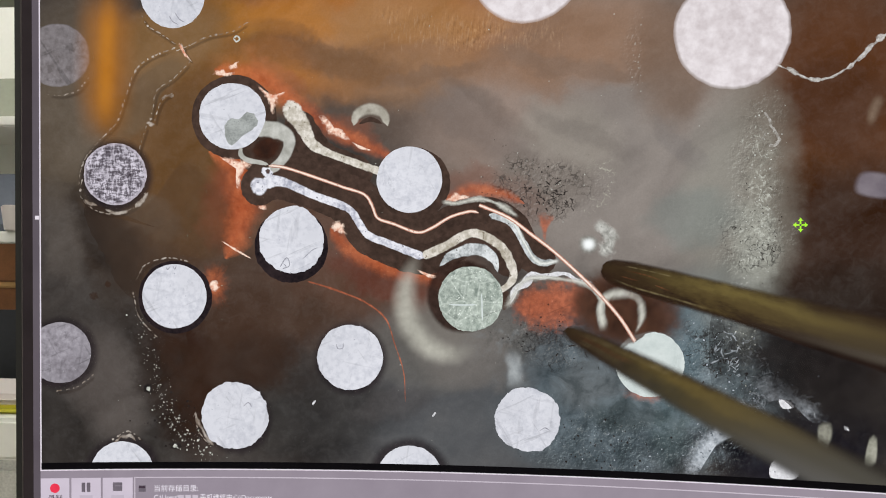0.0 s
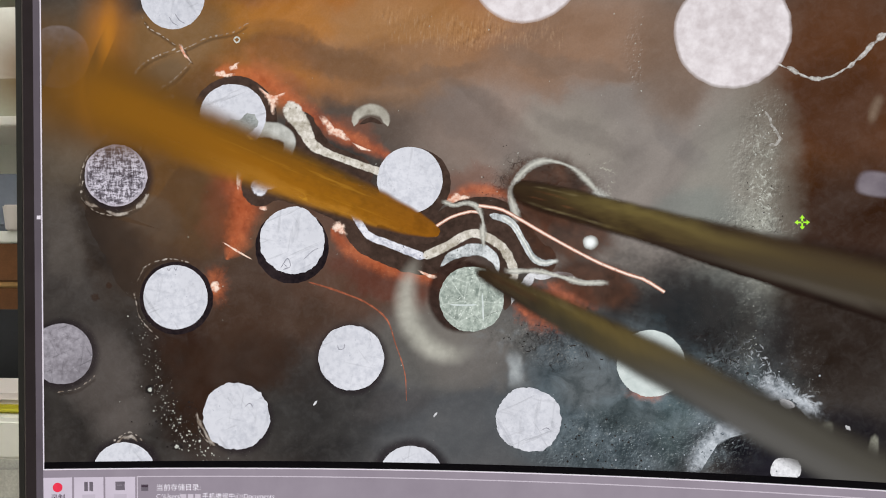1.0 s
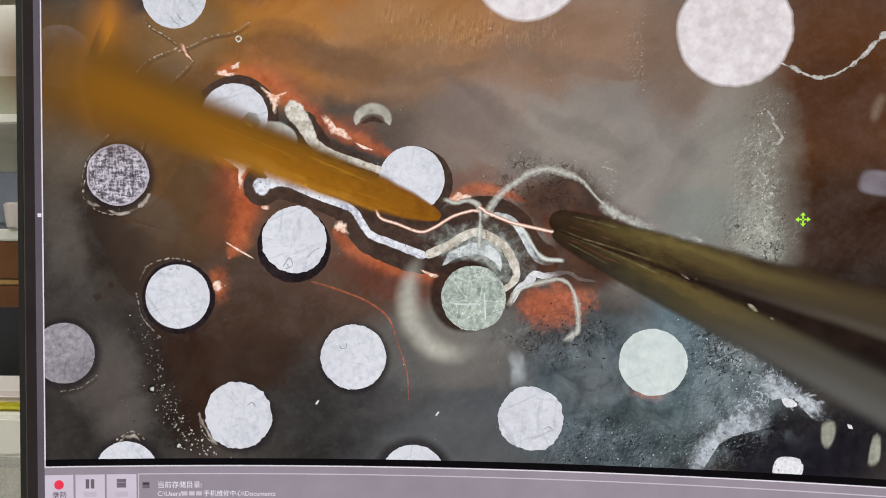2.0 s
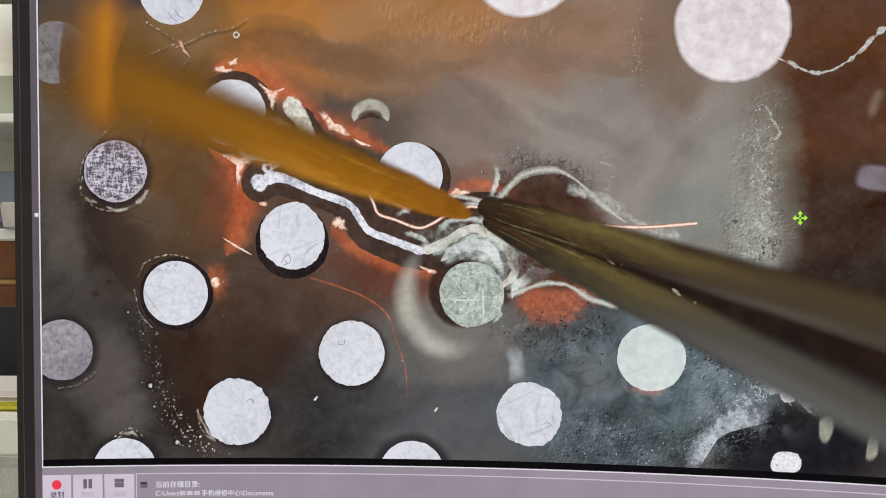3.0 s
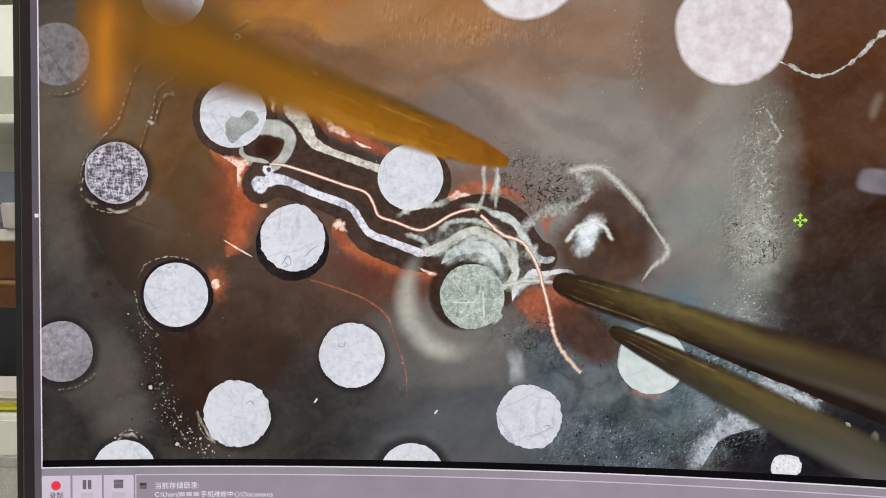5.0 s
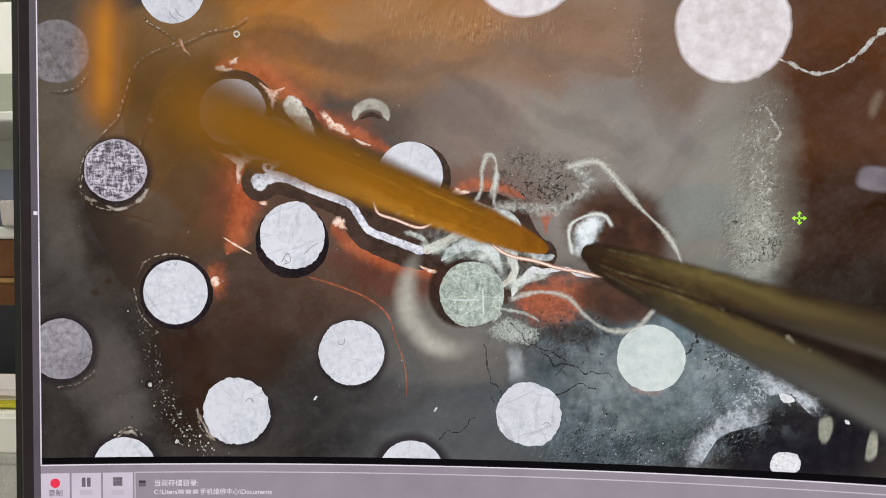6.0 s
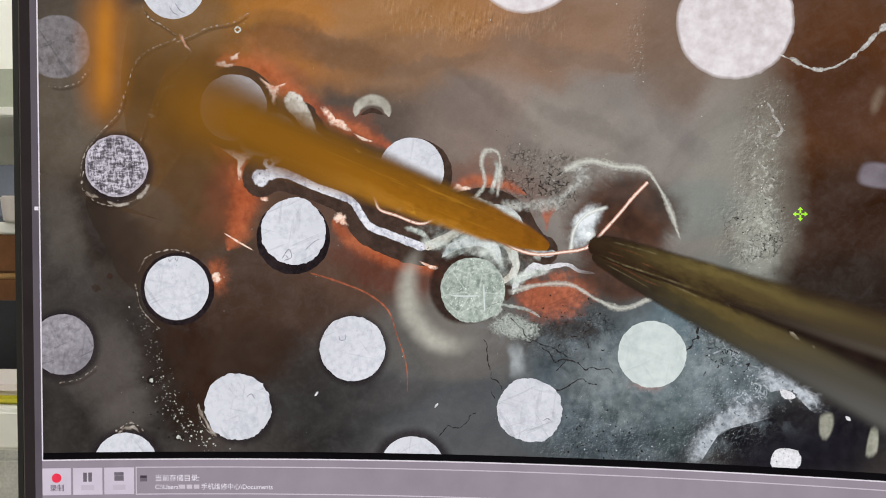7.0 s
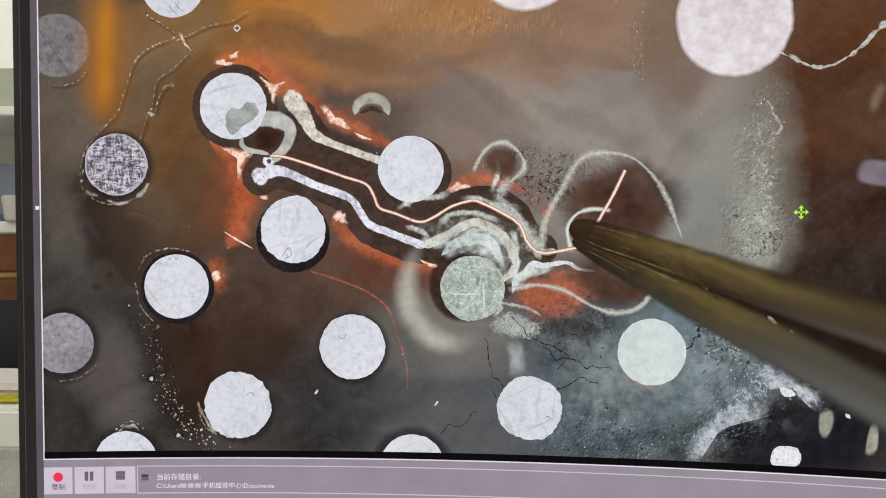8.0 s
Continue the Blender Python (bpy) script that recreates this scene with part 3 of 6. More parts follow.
def curve(points, step=6.0, closed=False):
    """A smooth line through the points, in even steps."""
    pts = [Vector((p[0], p[1], 0)) for p in points]
    n, line = len(pts), []
    for i in range(n if closed else n - 1):
        if closed:
            p0, p1, p2, p3 = pts[i - 1], pts[i], pts[(i + 1) % n], pts[(i + 2) % n]
        else:
            p1, p2 = pts[i], pts[i + 1]
            p0 = pts[i - 1] if i else p1 * 2 - p2
            p3 = pts[i + 2] if i + 2 < n else p2 * 2 - p1
        m = max(2, int((p2 - p1).length / step))
        for j in range(m):
            t = j / m
            line.append(0.5 * ((2 * p1) + (p2 - p0) * t + (2 * p0 - 5 * p1 + 4 * p2 - p3) * t * t + (3 * p1 - p0 - 3 * p2 + p3) * t ** 3))
    return line if closed else line + [pts[-1]]


def strip(points, width, z=0.4, h=1.6, jag=0.0, seed=0.0, ends=True, step=6.0, lean=False):
    """A raised ribbon along a smooth line; width: one number, or a width at each of the points; lean: sharp on one side only."""
    bm, line = bmesh.new(), curve(points, step)
    uv = bm.loops.layers.uv.verify()
    n, tag, rows = len(line), {}, []
    for i, p in enumerate(line):
        d = (line[min(i + 1, n - 1)] - line[max(i - 1, 0)]).normalized()
        side = Vector((-d.y, d.x, 0))
        f = i / (n - 1)
        if isinstance(width, (int, float)):
            w = width
        else:
            g = f * (len(width) - 1)
            j = min(int(g), len(width) - 2)
            w = width[j] + (width[j + 1] - width[j]) * (g - j)
        w *= 0.5 * (1 + jag * noise.noise((p.x * 0.08, p.y * 0.08, seed)))
        if ends:
            reach = min(i, n - 1 - i) * step
            w *= math.sqrt(max(0.04, 1 - max(0, 1 - reach / max(w, 1)) ** 2))
        row = []
        for c, zz in ((-1, 0), (-0.97, z + h * 0.5), (-0.6, z + h * 0.9), (0, z + h), (0.6, z + h * 0.9), (0.97, z + h * 0.5), (1, 0)):
            v = bm.verts.new(p + side * (w * c) + Vector((0, 0, zz)))
            tag[v] = (f, (1 + c) / 2 if lean else 1 - abs(c))
            row.append(v)
        rows.append(row)
    for a, b in zip(rows, rows[1:]):
        for i in range(6):
            bm.faces.new((a[i], a[i + 1], b[i + 1], b[i]))
    bm.faces.new(rows[0]), bm.faces.new(rows[-1][::-1])
    for f in bm.faces:
        for lp in f.loops:
            lp[uv].uv = tag[lp.vert]
    return bm


def patch(points, z=0.4, h=1.0, jag=0.0, seed=0.0, step=6.0, soft=False):
    line = curve(points, step, True)
    mid = sum(line, Vector()) / len(line)
    if jag:
        line = [p + (p - mid).normalized() * jag * (noise.noise((p.x * 0.06, p.y * 0.06, seed)) + 0.8 * noise.noise((p.x * 0.2, p.y * 0.2, seed + 5))) for p in line]

    def loop(f, zz):
        return [tuple(mid + (p - mid) * f)[:2] + (zz,) for p in line]
    if soft:
        return rings(bmesh.new(), [loop(f, z + h * (1 - f)) for f in (1, 0.8, 0.55, 0.25)], (0, 0.25, 0.6, 0.9))
    return rings(bmesh.new(), [loop(1, 0), loop(1, z + h * 0.6), loop(0.94, z + h), loop(0.5, z + h)], (0, 0.03, 0.1, 0.6))


def join(bm, other):
    """Adds the bmesh other to bm and frees it."""
    me = bpy.data.meshes.new("joined")
    other.to_mesh(me)
    other.free()
    bm.from_mesh(me)
    bpy.data.meshes.remove(me)


def block(x0, y0, x1, y1, z0, z1, cut=14):
    """A box on the curved screen, cut across so that it follows the curve."""
    bm = bmesh.new()
    cols = [[bm.verts.new((x0 + (x1 - x0) * i / cut, y, z)) for y, z in ((y0, z0), (y1, z0), (y1, z1), (y0, z1))] for i in range(cut + 1)]
    for a, b in zip(cols, cols[1:]):
        for i in range(4):
            bm.faces.new((a[i], a[(i + 1) % 4], b[(i + 1) % 4], b[i]))
    bm.faces.new(cols[0]), bm.faces.new(cols[-1][::-1])
    return bm


def box(lo, hi, bevel=0.004):
    bm = bmesh.new()
    bmesh.ops.create_cube(bm, size=1, matrix=Matrix.LocRotScale((Vector(lo) + Vector(hi)) / 2, None, Vector(hi) - Vector(lo)))
    if bevel:
        bmesh.ops.bevel(bm, geom=bm.edges[:], offset=bevel, segments=2, affect="EDGES")
    return bm


def solid(name, bm, material, label="", category="", kind="", parent=None, smooth=False):
    ob = link_mesh(name, bm, material, parent, label if parent else "", smooth=smooth)
    return ob if parent else tagged(ob, label, category, "", kind)


def text_mesh(body, size, place, material, name, parent):
    data = bpy.data.curves.new(name, "FONT")
    data.body, data.size, data.extrude = body, size, 0.15
    tmp = bpy.data.objects.new(name, data)
    scene.collection.objects.link(tmp)
    bpy.context.view_layer.update()
    me = bpy.data.meshes.new_from_object(tmp.evaluated_get(bpy.context.evaluated_depsgraph_get()))
    bpy.data.objects.remove(tmp)
    bm = bmesh.new()
    bm.from_mesh(me)
    for v in bm.verts:
        v.co = Vector((place[0] + v.co.x, place[1] - v.co.y, 1.0 + v.co.z))
    return part(name, bm, material, parent, base=UI_D)


# ---- the room ----
def room():
    def wall(name, lo, hi, mat, label, cat="wall"):
        solid(name, box(lo, hi, 0), mat, label, cat, "structure")
    wall("floor", (-3.2, -3.0, -0.1), (2.4, 3.0, 0.0), FLOOR, "grey tiled workshop floor", "floor")
    wall("ceiling", (-3.2, -3.0, 2.7), (2.4, 3.0, 2.8), CEIL, "plain white painted ceiling", "ceiling")
    wall("wall_north", (-3.2, 3.0, 0), (2.4, 3.1, 2.7), WALL, "pale grey-green painted back wall")
    wall("wall_south", (-3.2, -3.1, 0), (2.4, -3.0, 2.7), WALL, "pale grey-green painted wall")
    wall("wall_west", (-3.3, -3.0, 0), (-3.2, 3.0, 2.7), WALL, "pale grey-green painted wall")
    wall("wall_east", (2.4, -3.0, 0), (2.5, 3.0, 2.7), WALL, "pale grey-green painted wall")

    desk = empty("desk", (0.1, 0.05, 0), "pale laminate work desk under the monitor", "desk")
    part_desk = lambda n, lo, hi: solid(n, box(lo, hi), DESK, parent=desk)
    part_desk("desktop", (-0.95, -0.45, 0.72), (1.0, 0.5, 0.75))
    for sx in (-0.9, 0.9):
        for sy in (-0.4, 0.42):
            part_desk("leg", (sx - 0.03, sy - 0.03, 0), (sx + 0.03, sy + 0.03, 0.72))


room()


# ---- the monitor ----
LEFT, RIGHT, TOP, BOTTOM = 52.2, 2210.0, -28.0, 905.0
monitor = empty("monitor", on(1118, MID_Y, -0.03), "wide black curved desktop monitor showing a microscope picture", "monitor")


def bezel(name, x0, y0, x1, y1, z0, z1, mat, label=""):
    return part(name, block(x0, y0, x1, y1, z0, z1, 48), mat, monitor, label, base=0.0)


bezel("bezel", LEFT - 9, TOP - 24, LEFT, BOTTOM + 50, -60, 25, BEZEL, "glossy black bezel edge")
bezel("bezel", RIGHT, TOP - 24, RIGHT + 30, BOTTOM + 50, -60, 25, BEZEL)
bezel("bezel", LEFT, TOP - 24, RIGHT, TOP, -60, 25, BEZEL)
bezel("bezel", LEFT, BOTTOM, RIGHT, BOTTOM + 50, -60, 25, BEZEL)
bezel("bezel_lip", LEFT + 0.2, TOP + 0.2, LEFT + 2.0, BOTTOM - 0.2, -4, 23.5, BEZEL_LIP, "thin grey inner lip")
bezel("back_shell", LEFT - 7, TOP - 22, RIGHT + 28, BOTTOM + 48, -95, -61, SHELL)


def stand():
    zb = MID_Z - (BOTTOM + 50 - MID_Y) * DOT
    x = on(1118, 0).x
    solid("stand_neck", box((x - 0.04, 0.035, 0.775), (x + 0.04, 0.08, zb + 0.1), 0.006), SHELL, parent=monitor)
    solid("stand_foot", box((x - 0.16, -0.08, 0.7505), (x + 0.16, 0.14, 0.775), 0.008), SHELL, parent=monitor)


stand()


def ui_bar(name, x0, y0, x1, y1, z, mat, label="", parent=None):
    return part(name, block(x0, y0, x1, y1, z - 1.2, z, 40), mat, parent or monitor, label, base=UI_D)


def interface():
    white_x, line_y = 84.2, 809.3
    bar_x0, img_y = 71.3, 796.4
    ui_bar("dark_margin", LEFT + 2, TOP, bar_x0, BOTTOM, 0.2, UI_DARK, "dark margin beside the window")
    ui_bar("side_bar", bar_x0, TOP, white_x - 1.2, BOTTOM, 0.4, UI_BAR, "mauve window side bar")
    ui_bar("side_line", white_x - 1.2, TOP, white_x + 0.4, line_y, 0.5, UI_WHITE, "thin white window edge")
    ui_bar("black_band", white_x + 0.4, img_y, RIGHT, line_y - 1.2, 0.2, UI_BLACK, "black band under the picture")
    ui_bar("lower_line", white_x - 1.2, line_y - 1.2, RIGHT, line_y + 0.8, 0.5, UI_WHITE, "thin white window edge")
    tb = ui_bar("toolbar", white_x - 1.2, line_y + 0.8, RIGHT, BOTTOM, 0.3, UI_PANEL, "mauve-grey program toolbar")
    y0, y1 = 823.3, 870.3
    x0, x1 = 244.2, RIGHT - 40
    ui_bar("group_line", x0, y0 - 1, x1, y0 + 0.6, 0.9, UI_LINE, "", tb)
    ui_bar("group_line", x0, y1 - 0.6, x1, y1 + 1, 0.9, UI_LINE, "", tb)
    ui_bar("group_line", x0, y0 + 0.6, x0 + 1.5, y1 - 0.6, 0.9, UI_LINE, "", tb)
    for i, (a, b) in enumerate(((83.6, 132.0), (135.9, 186.1), (189.6, 241.1))):
        but = ui_bar("button", a, y0, b, y1, 1.0, UI_BUTTON, "pale push button", monitor)
        mid = (a + b) / 2
        if i == 0:
            part("record_dot", disc((mid, y0 + 17), 8.2, 1.0, 0.8, 0), UI_RED, but, "red round record symbol", base=UI_D)
            text_mesh("录制", 12.5, (mid - 12, y0 + 39), UI_INK, "caption", but)
        elif i == 1:
            for s in (-4.4, 4.4):
                ui_bar("pause_stroke", mid + s - 3, y0 + 8, mid + s + 3, y0 + 24, 1.8, UI_GREY, "", but)
            ui_bar("caption_bar", mid - 11, y0 + 30, mid + 11, y0 + 39, 1.5, UI_FAINT, "", but)
        else:
            ui_bar("stop_block", mid - 8, y0 + 8, mid + 8, y0 + 14, 1.8, UI_GREY, "", but)
            ui_bar("stop_block", mid - 8, y0 + 14.5, mid + 8, y0 + 23, 1.6, UI_GREY, "", but)
            ui_bar("caption_bar", mid - 11, y0 + 30, mid + 11, y0 + 39, 1.5, UI_FAINT, "", but)
    ic = (257.9, 843.0)
    ui_bar("folder_icon", ic[0] - 6, ic[1] - 6, ic[0] + 6, ic[1] + 5, 1.4, UI_GREY, "dark folder icon", tb)
    ui_bar("folder_flap", ic[0] - 5.5, ic[1] - 5, ic[0] + 5.5, ic[1] - 1.5, 1.8, UI_INK, "", tb)
    tx, t1, t2 = 277.7, 846.8, 861.8
    text_mesh("当前存储目录:", 12.6, (tx, t1), UI_TEXT, "caption_line", tb)
    text_mesh("C:\\Users\\", 11.6, (tx, t2), UI_TEXT, "path_line", tb)
    nx = tx + 43
    for i in range(3):
        ui_bar("name_bar", nx + i * 12.5, t2 - 7.5, nx + i * 12.5 + 9.5, t2 - 0.5, 1.2, UI_LINE, "", tb)
    text_mesh("手机维修中心\\Documents", 11.6, (nx + 37.5, t2), UI_TEXT, "path_line", tb)
    tk = (79.0, 370.7)
    ui_bar("slider_mark", tk[0] - 3.2, tk[1] - 3.2, tk[0] + 3.2, tk[1] + 3.2, 1.2, UI_WHITE, "small pale slider mark", monitor)
    # the pointer: four arrows in a cross
    c = (1370.3, 382.8)
    bm = bmesh.new()
    for q in range(4):
        r = Matrix.Rotation(math.tau * q / 4, 3, "Z")
        for shape in (((-1.2, 1.5), (1.2, 1.5), (1.2, 6.5), (-1.2, 6.5)), ((-4, 6.5), (4, 6.5), (0, 11.5))):
            lower = [bm.verts.new(r @ Vector((*p, 0.4)) + Vector((*c, 0))) for p in shape]
            upper = [bm.verts.new(r @ Vector((*p, 1.2)) + Vector((*c, 0))) for p in shape]
            bm.faces.new(upper), bm.faces.new(lower[::-1])
            for i in range(len(shape)):
                j = (i + 1) % len(shape)
                bm.faces.new((lower[i], lower[j], upper[j], upper[i]))
    part("pointer", bm, CURSOR, monitor, "bright green four-arrow pointer", base=UI_D)


interface()

# ---- the circuit board in the picture ----
board = empty("circuit_board", on(MID_X, MID_Y, BOARD_D), "dark brown-grey circuit board with round solder pads", "circuit board")


def jagged(pts, amount, seed):
    """The same way with crooked turns between the points."""
    rnd, out = random.Random(seed), [pts[0]]
    for a, b in zip(pts, pts[1:]):
        m = max(2, int(math.dist(a, b) / 9))
        for i in range(1, m + 1):
            f, k = i / m, 0.0 if i == m else amount
            out.append((a[0] + (b[0] - a[0]) * f + rnd.uniform(-k, k), a[1] + (b[1] - a[1]) * f + rnd.uniform(-k, k)))
    return out


def beaded(points, seed, wide=(1.6, 4.2), dash=(3, 12), gap=(1, 7)):
    """A raised line broken into crooked beads and dashes."""
    rnd, bm, line, i = random.Random(seed), bmesh.new(), curve(points, 1.0), 0
    while i < len(line) - 3:
        j = min(len(line) - 1, i + int(rnd.uniform(*dash)))
        pts = [(line[k].x + rnd.uniform(-0.8, 0.8), line[k].y + rnd.uniform(-0.8, 0.8)) for k in (i, (i + j) // 2, j)]
        join(bm, strip(pts, rnd.uniform(*wide), 0.9, 0.9, 0.8, seed=i, step=2))
        i = j + int(rnd.uniform(*gap)) + 1
    return bm


def mask_sheet():
    bm = bmesh.new()
    uv = bm.loops.layers.uv.verify()
    nx, ny = 84, 34
    x0, x1, y0, y1 = LEFT - 4, RIGHT + 8, TOP - 10, BOTTOM + 10
    grid = [[bm.verts.new((x0 + (x1 - x0) * i / nx, y0 + (y1 - y0) * j / ny, 0)) for j in range(ny + 1)] for i in range(nx + 1)]
    for i in range(nx):
        for j in range(ny):
            bm.faces.new((grid[i][j], grid[i + 1][j], grid[i + 1][j + 1], grid[i][j + 1]))
    for f in bm.faces:
        for lp in f.loops:
            lp[uv].uv = (lp.vert.co.x / 1000, lp.vert.co.y / 1000)
    ext = bmesh.ops.extrude_face_region(bm, geom=bm.faces[:])
    for g in ext["geom"]:
        if isinstance(g, bmesh.types.BMVert):
            g.co.z -= 8
    part("solder_mask", bm, MASK, board)


mask_sheet()


def pads():
    spec = [
        ((725, 303), 58, PAD_WHITE, 0.012, 0), ((516, 410), 59, PAD_WHITE, 0.05, 1), ((307, 510), 57, PAD_WHITE, 0.01, 64),
        ((106, 610), 54, PAD_LILAC, 0.02, 63), ((620, 618), 58, PAD_WHITE, 0.03, 63), ((413, 723), 59, PAD_WHITE, 0.06, 0),
        ((214, 825), 56, PAD_WHITE, 0.02, 0), ((933, 722), 56.5, PAD_WHITE, 0.05, 0), ((1140, 620), 57, PAD_MINT, 0.028, 0),
        ((410, 190), 59, PAD_WHITE, 0.02, 0), ((203, 293.5), 54.5, PAD_GREY, 0.025, 62), ((104, 85), 56, PAD_SHADE, 0.02, 0),
        ((305, -22), 56, PAD_WHITE, 0.02, 0), ((726, 831), 58, PAD_WHITE, 0.02, 0),
    ]
    for i, (c, r, mat, jag, ring) in enumerate(spec):
        pad = part("solder_pad", disc(c, r, 1.0, 2.2, jag, seed=i * 3.7), mat, board)
        if ring > 10:
            if mat is PAD_WHITE and i == 2:
                part("clearance", disc((c[0] + 1, c[1] + 2), ring + 1, 0.5, 0.3, 0.015, seed=i), RING_DARK, board)
            else:
                part("clearance", disc((c[0] + 2, c[1] + 2), ring + 8, 0.5, 0.3, 0.015, seed=i, soft=True), RING_SOFT, board)
    part("clearance", disc((515, 420), 66, 0.5, 0.3, 0.03, seed=3), RING_DARK, board)
    part("clearance", disc((418, 728), 70, 0.4, 0.3, 0.05, seed=4, soft=True), RING_SOFT, board)
    part("clearance", disc((215, 827), 76, 0.4, 0.3, 0.03, seed=6, soft=True), RING_SOFT, board)
    part("clearance", disc((726, 831), 80, 0.5, 0.3, 0.02, seed=8, soft=True), RING_SOFT, board)
    part("clearance", disc((733, 310), 64, 0.5, 0.3, 0.03, seed=9), TRENCH, board)
    part("large_pad", disc((1270, 62), 94.5, 1.0, 2.4, 0.022, seed=21), PAD_BIG, board, "large round pale pad, slightly out of focus")
    part("large_pad", disc((927, -64), 98, 1.0, 2.4, 0.012, seed=22), PAD_BIG, board)
    part("grey_stain", patch([(397, 207), (409, 194), (422, 197), (437, 182), (452, 192), (455, 207), (427, 227), (409, 242), (399, 230)], 3.2, 0.4, 3, 1.0), PATCH_GREY, board)
    # the pad under clear flux, with its bright collar and wide pale halo
    part("flux_halo", strip([(749, 423), (727, 465), (717, 511), (729, 563), (765, 601), (812, 610), (852, 592)], [24, 46, 62, 66, 60, 50, 24], 0.9, 0.6, step=18), HALO, board, "pale blurred ring of flux")
    part("clearance", disc((819, 508), 68, 1.4, 0.4, 0.03, seed=12, soft=True), RING_WARM, board)
    part("solder_pad", disc((833, 512), 57, 2.0, 2.4, 0.03, seed=13), PAD_GREEN, board, "round pad glazed with greenish clear flux")
    part("collar", strip([(779, 455), (797, 438), (827, 427), (854, 427), (874, 443), (880, 465)], [6, 16, 22, 24, 18, 6], 1.8, 1.6, 0.3), TRACE, board)
    part("scratch", strip([(795, 522), (817, 523), (843, 522)], 3, 4.6, 0.5), PAD_MINT, board)
    part("scratch", strip([(852, 502), (853, 522), (854, 550)], 3, 4.6, 0.5), PAD_MINT, board)


pads()


def traces():
    def trench(w, *pts, z=0.3):
        part("scraped_groove", strip(pts, w, z, 0.3, 0.12), TRENCH, board)
    trench(58, (516, 183), (542, 228), (572, 265), (658, 299), z=0.30)
    trench(56, (458, 314), (507, 312), (612, 353), (649, 405), (752, 443), (837, 405), (886, 423), (908, 472), z=0.55)
    trench(56, (467, 278), (517, 287), (637, 328), (669, 375), (739, 399), (837, 362), (896, 376), (935, 433), (979, 453), z=0.42)
    part("scraped_groove", disc((413, 192), 75, 0.2, 0.3, 0.02, seed=31), TRENCH, board)
    part("scraped_groove", disc((477, 262), 62, 0.3, 0.3, 0.05, 40, 20, seed=32), TRENCH, board)
    part("scraped_groove", disc((458, 314), 34, 0.6, 0.3, 0.05, seed=33), TRENCH, board)
    part("via", disc((519, 184), 25, 1.2, 1.9, 0.03, 18, 58, seed=34), TRACE_CREAM, board)
    part("trace", strip([(516, 178), (530, 200), (542, 221), (553, 240), (577, 254), (628, 273), (680, 291)], [38, 32, 20, 14, 14, 15, 16], 1.0, 1.6, 0.15), TRACE_CREAM, board, "cream-coloured circuit trace")
    part("via", disc((458, 314), 17, 1.4, 1.6, 0.05, seed=35), TRACE_LILAC, board)
    part("trace", strip([(462, 310), (497, 306), (557, 331), (615, 353), (633, 375), (652, 401), (687, 415), (751, 440)], [26, 17, 15, 15, 14, 15, 15, 16], 1.2, 1.6, 0.15), TRACE_LILAC, board, "bright silvery circuit trace")
    part("trace", strip([(747, 439), (787, 421), (835, 397), (876, 413), (896, 435), (908, 470), (896, 490), (876, 500)], [17, 17, 18, 17, 17, 18, 15, 10], 1.2, 1.6, 0.2), TRACE_CREAM, board)
    part("trace", strip([(865, 365), (901, 377), (922, 409), (940, 439), (959, 449), (977, 445)], [12, 15, 12, 13, 14, 13], 1.2, 1.6, 0.2), TRACE, board)
    part("hook_hollow", disc((470, 248), 30, 1.0, 0.4, 0.12, 22, -24, seed=37, soft=True), HOLLOW, board, "dark hollow inside the hooked tab")
    part("trace_end", strip([(445, 214), (474, 213), (498, 219), (511, 232), (508, 252), (496, 271), (478, 286), (466, 292)], [36, 30, 34, 30, 22, 20, 20, 10], 1.5, 1.0, 0.08, step=4), TAB, board, "pale translucent hooked tab beside the pad")
    part("trace_end", strip([(426, 243), (425, 258), (437, 268), (458, 272), (474, 276)], [6, 10, 10, 9, 6], 1.4, 1.0, 0.3, step=4), TAB, board)
    part("solder_bead", disc((472, 290), 11, 1.6, 2.0, 0.2, 9, 30, seed=42), TRACE_LILAC, board)
    part("solder_bead", disc((474, 288), 5, 3.4, 0.8, 0.2, seed=43), HOLLOW, board)
    part("burr", disc((473, 292), 9, 1.4, 1.6, 0.3, 6, 30, seed=41), COPPER_CHIP, board)
    # the wire's soldered run, lying in its groove
    part("laid_wire", strip([(475, 278), (502, 281), (547, 295), (607, 316), (645, 329), (659, 349), (669, 371), (697, 381), (739, 396), (765, 388), (797, 369), (832, 359), (847, 362)], 5.6, 1.6, 2.6, 0.1), WIRE, board, "pink copper wire laid along the groove")


traces()


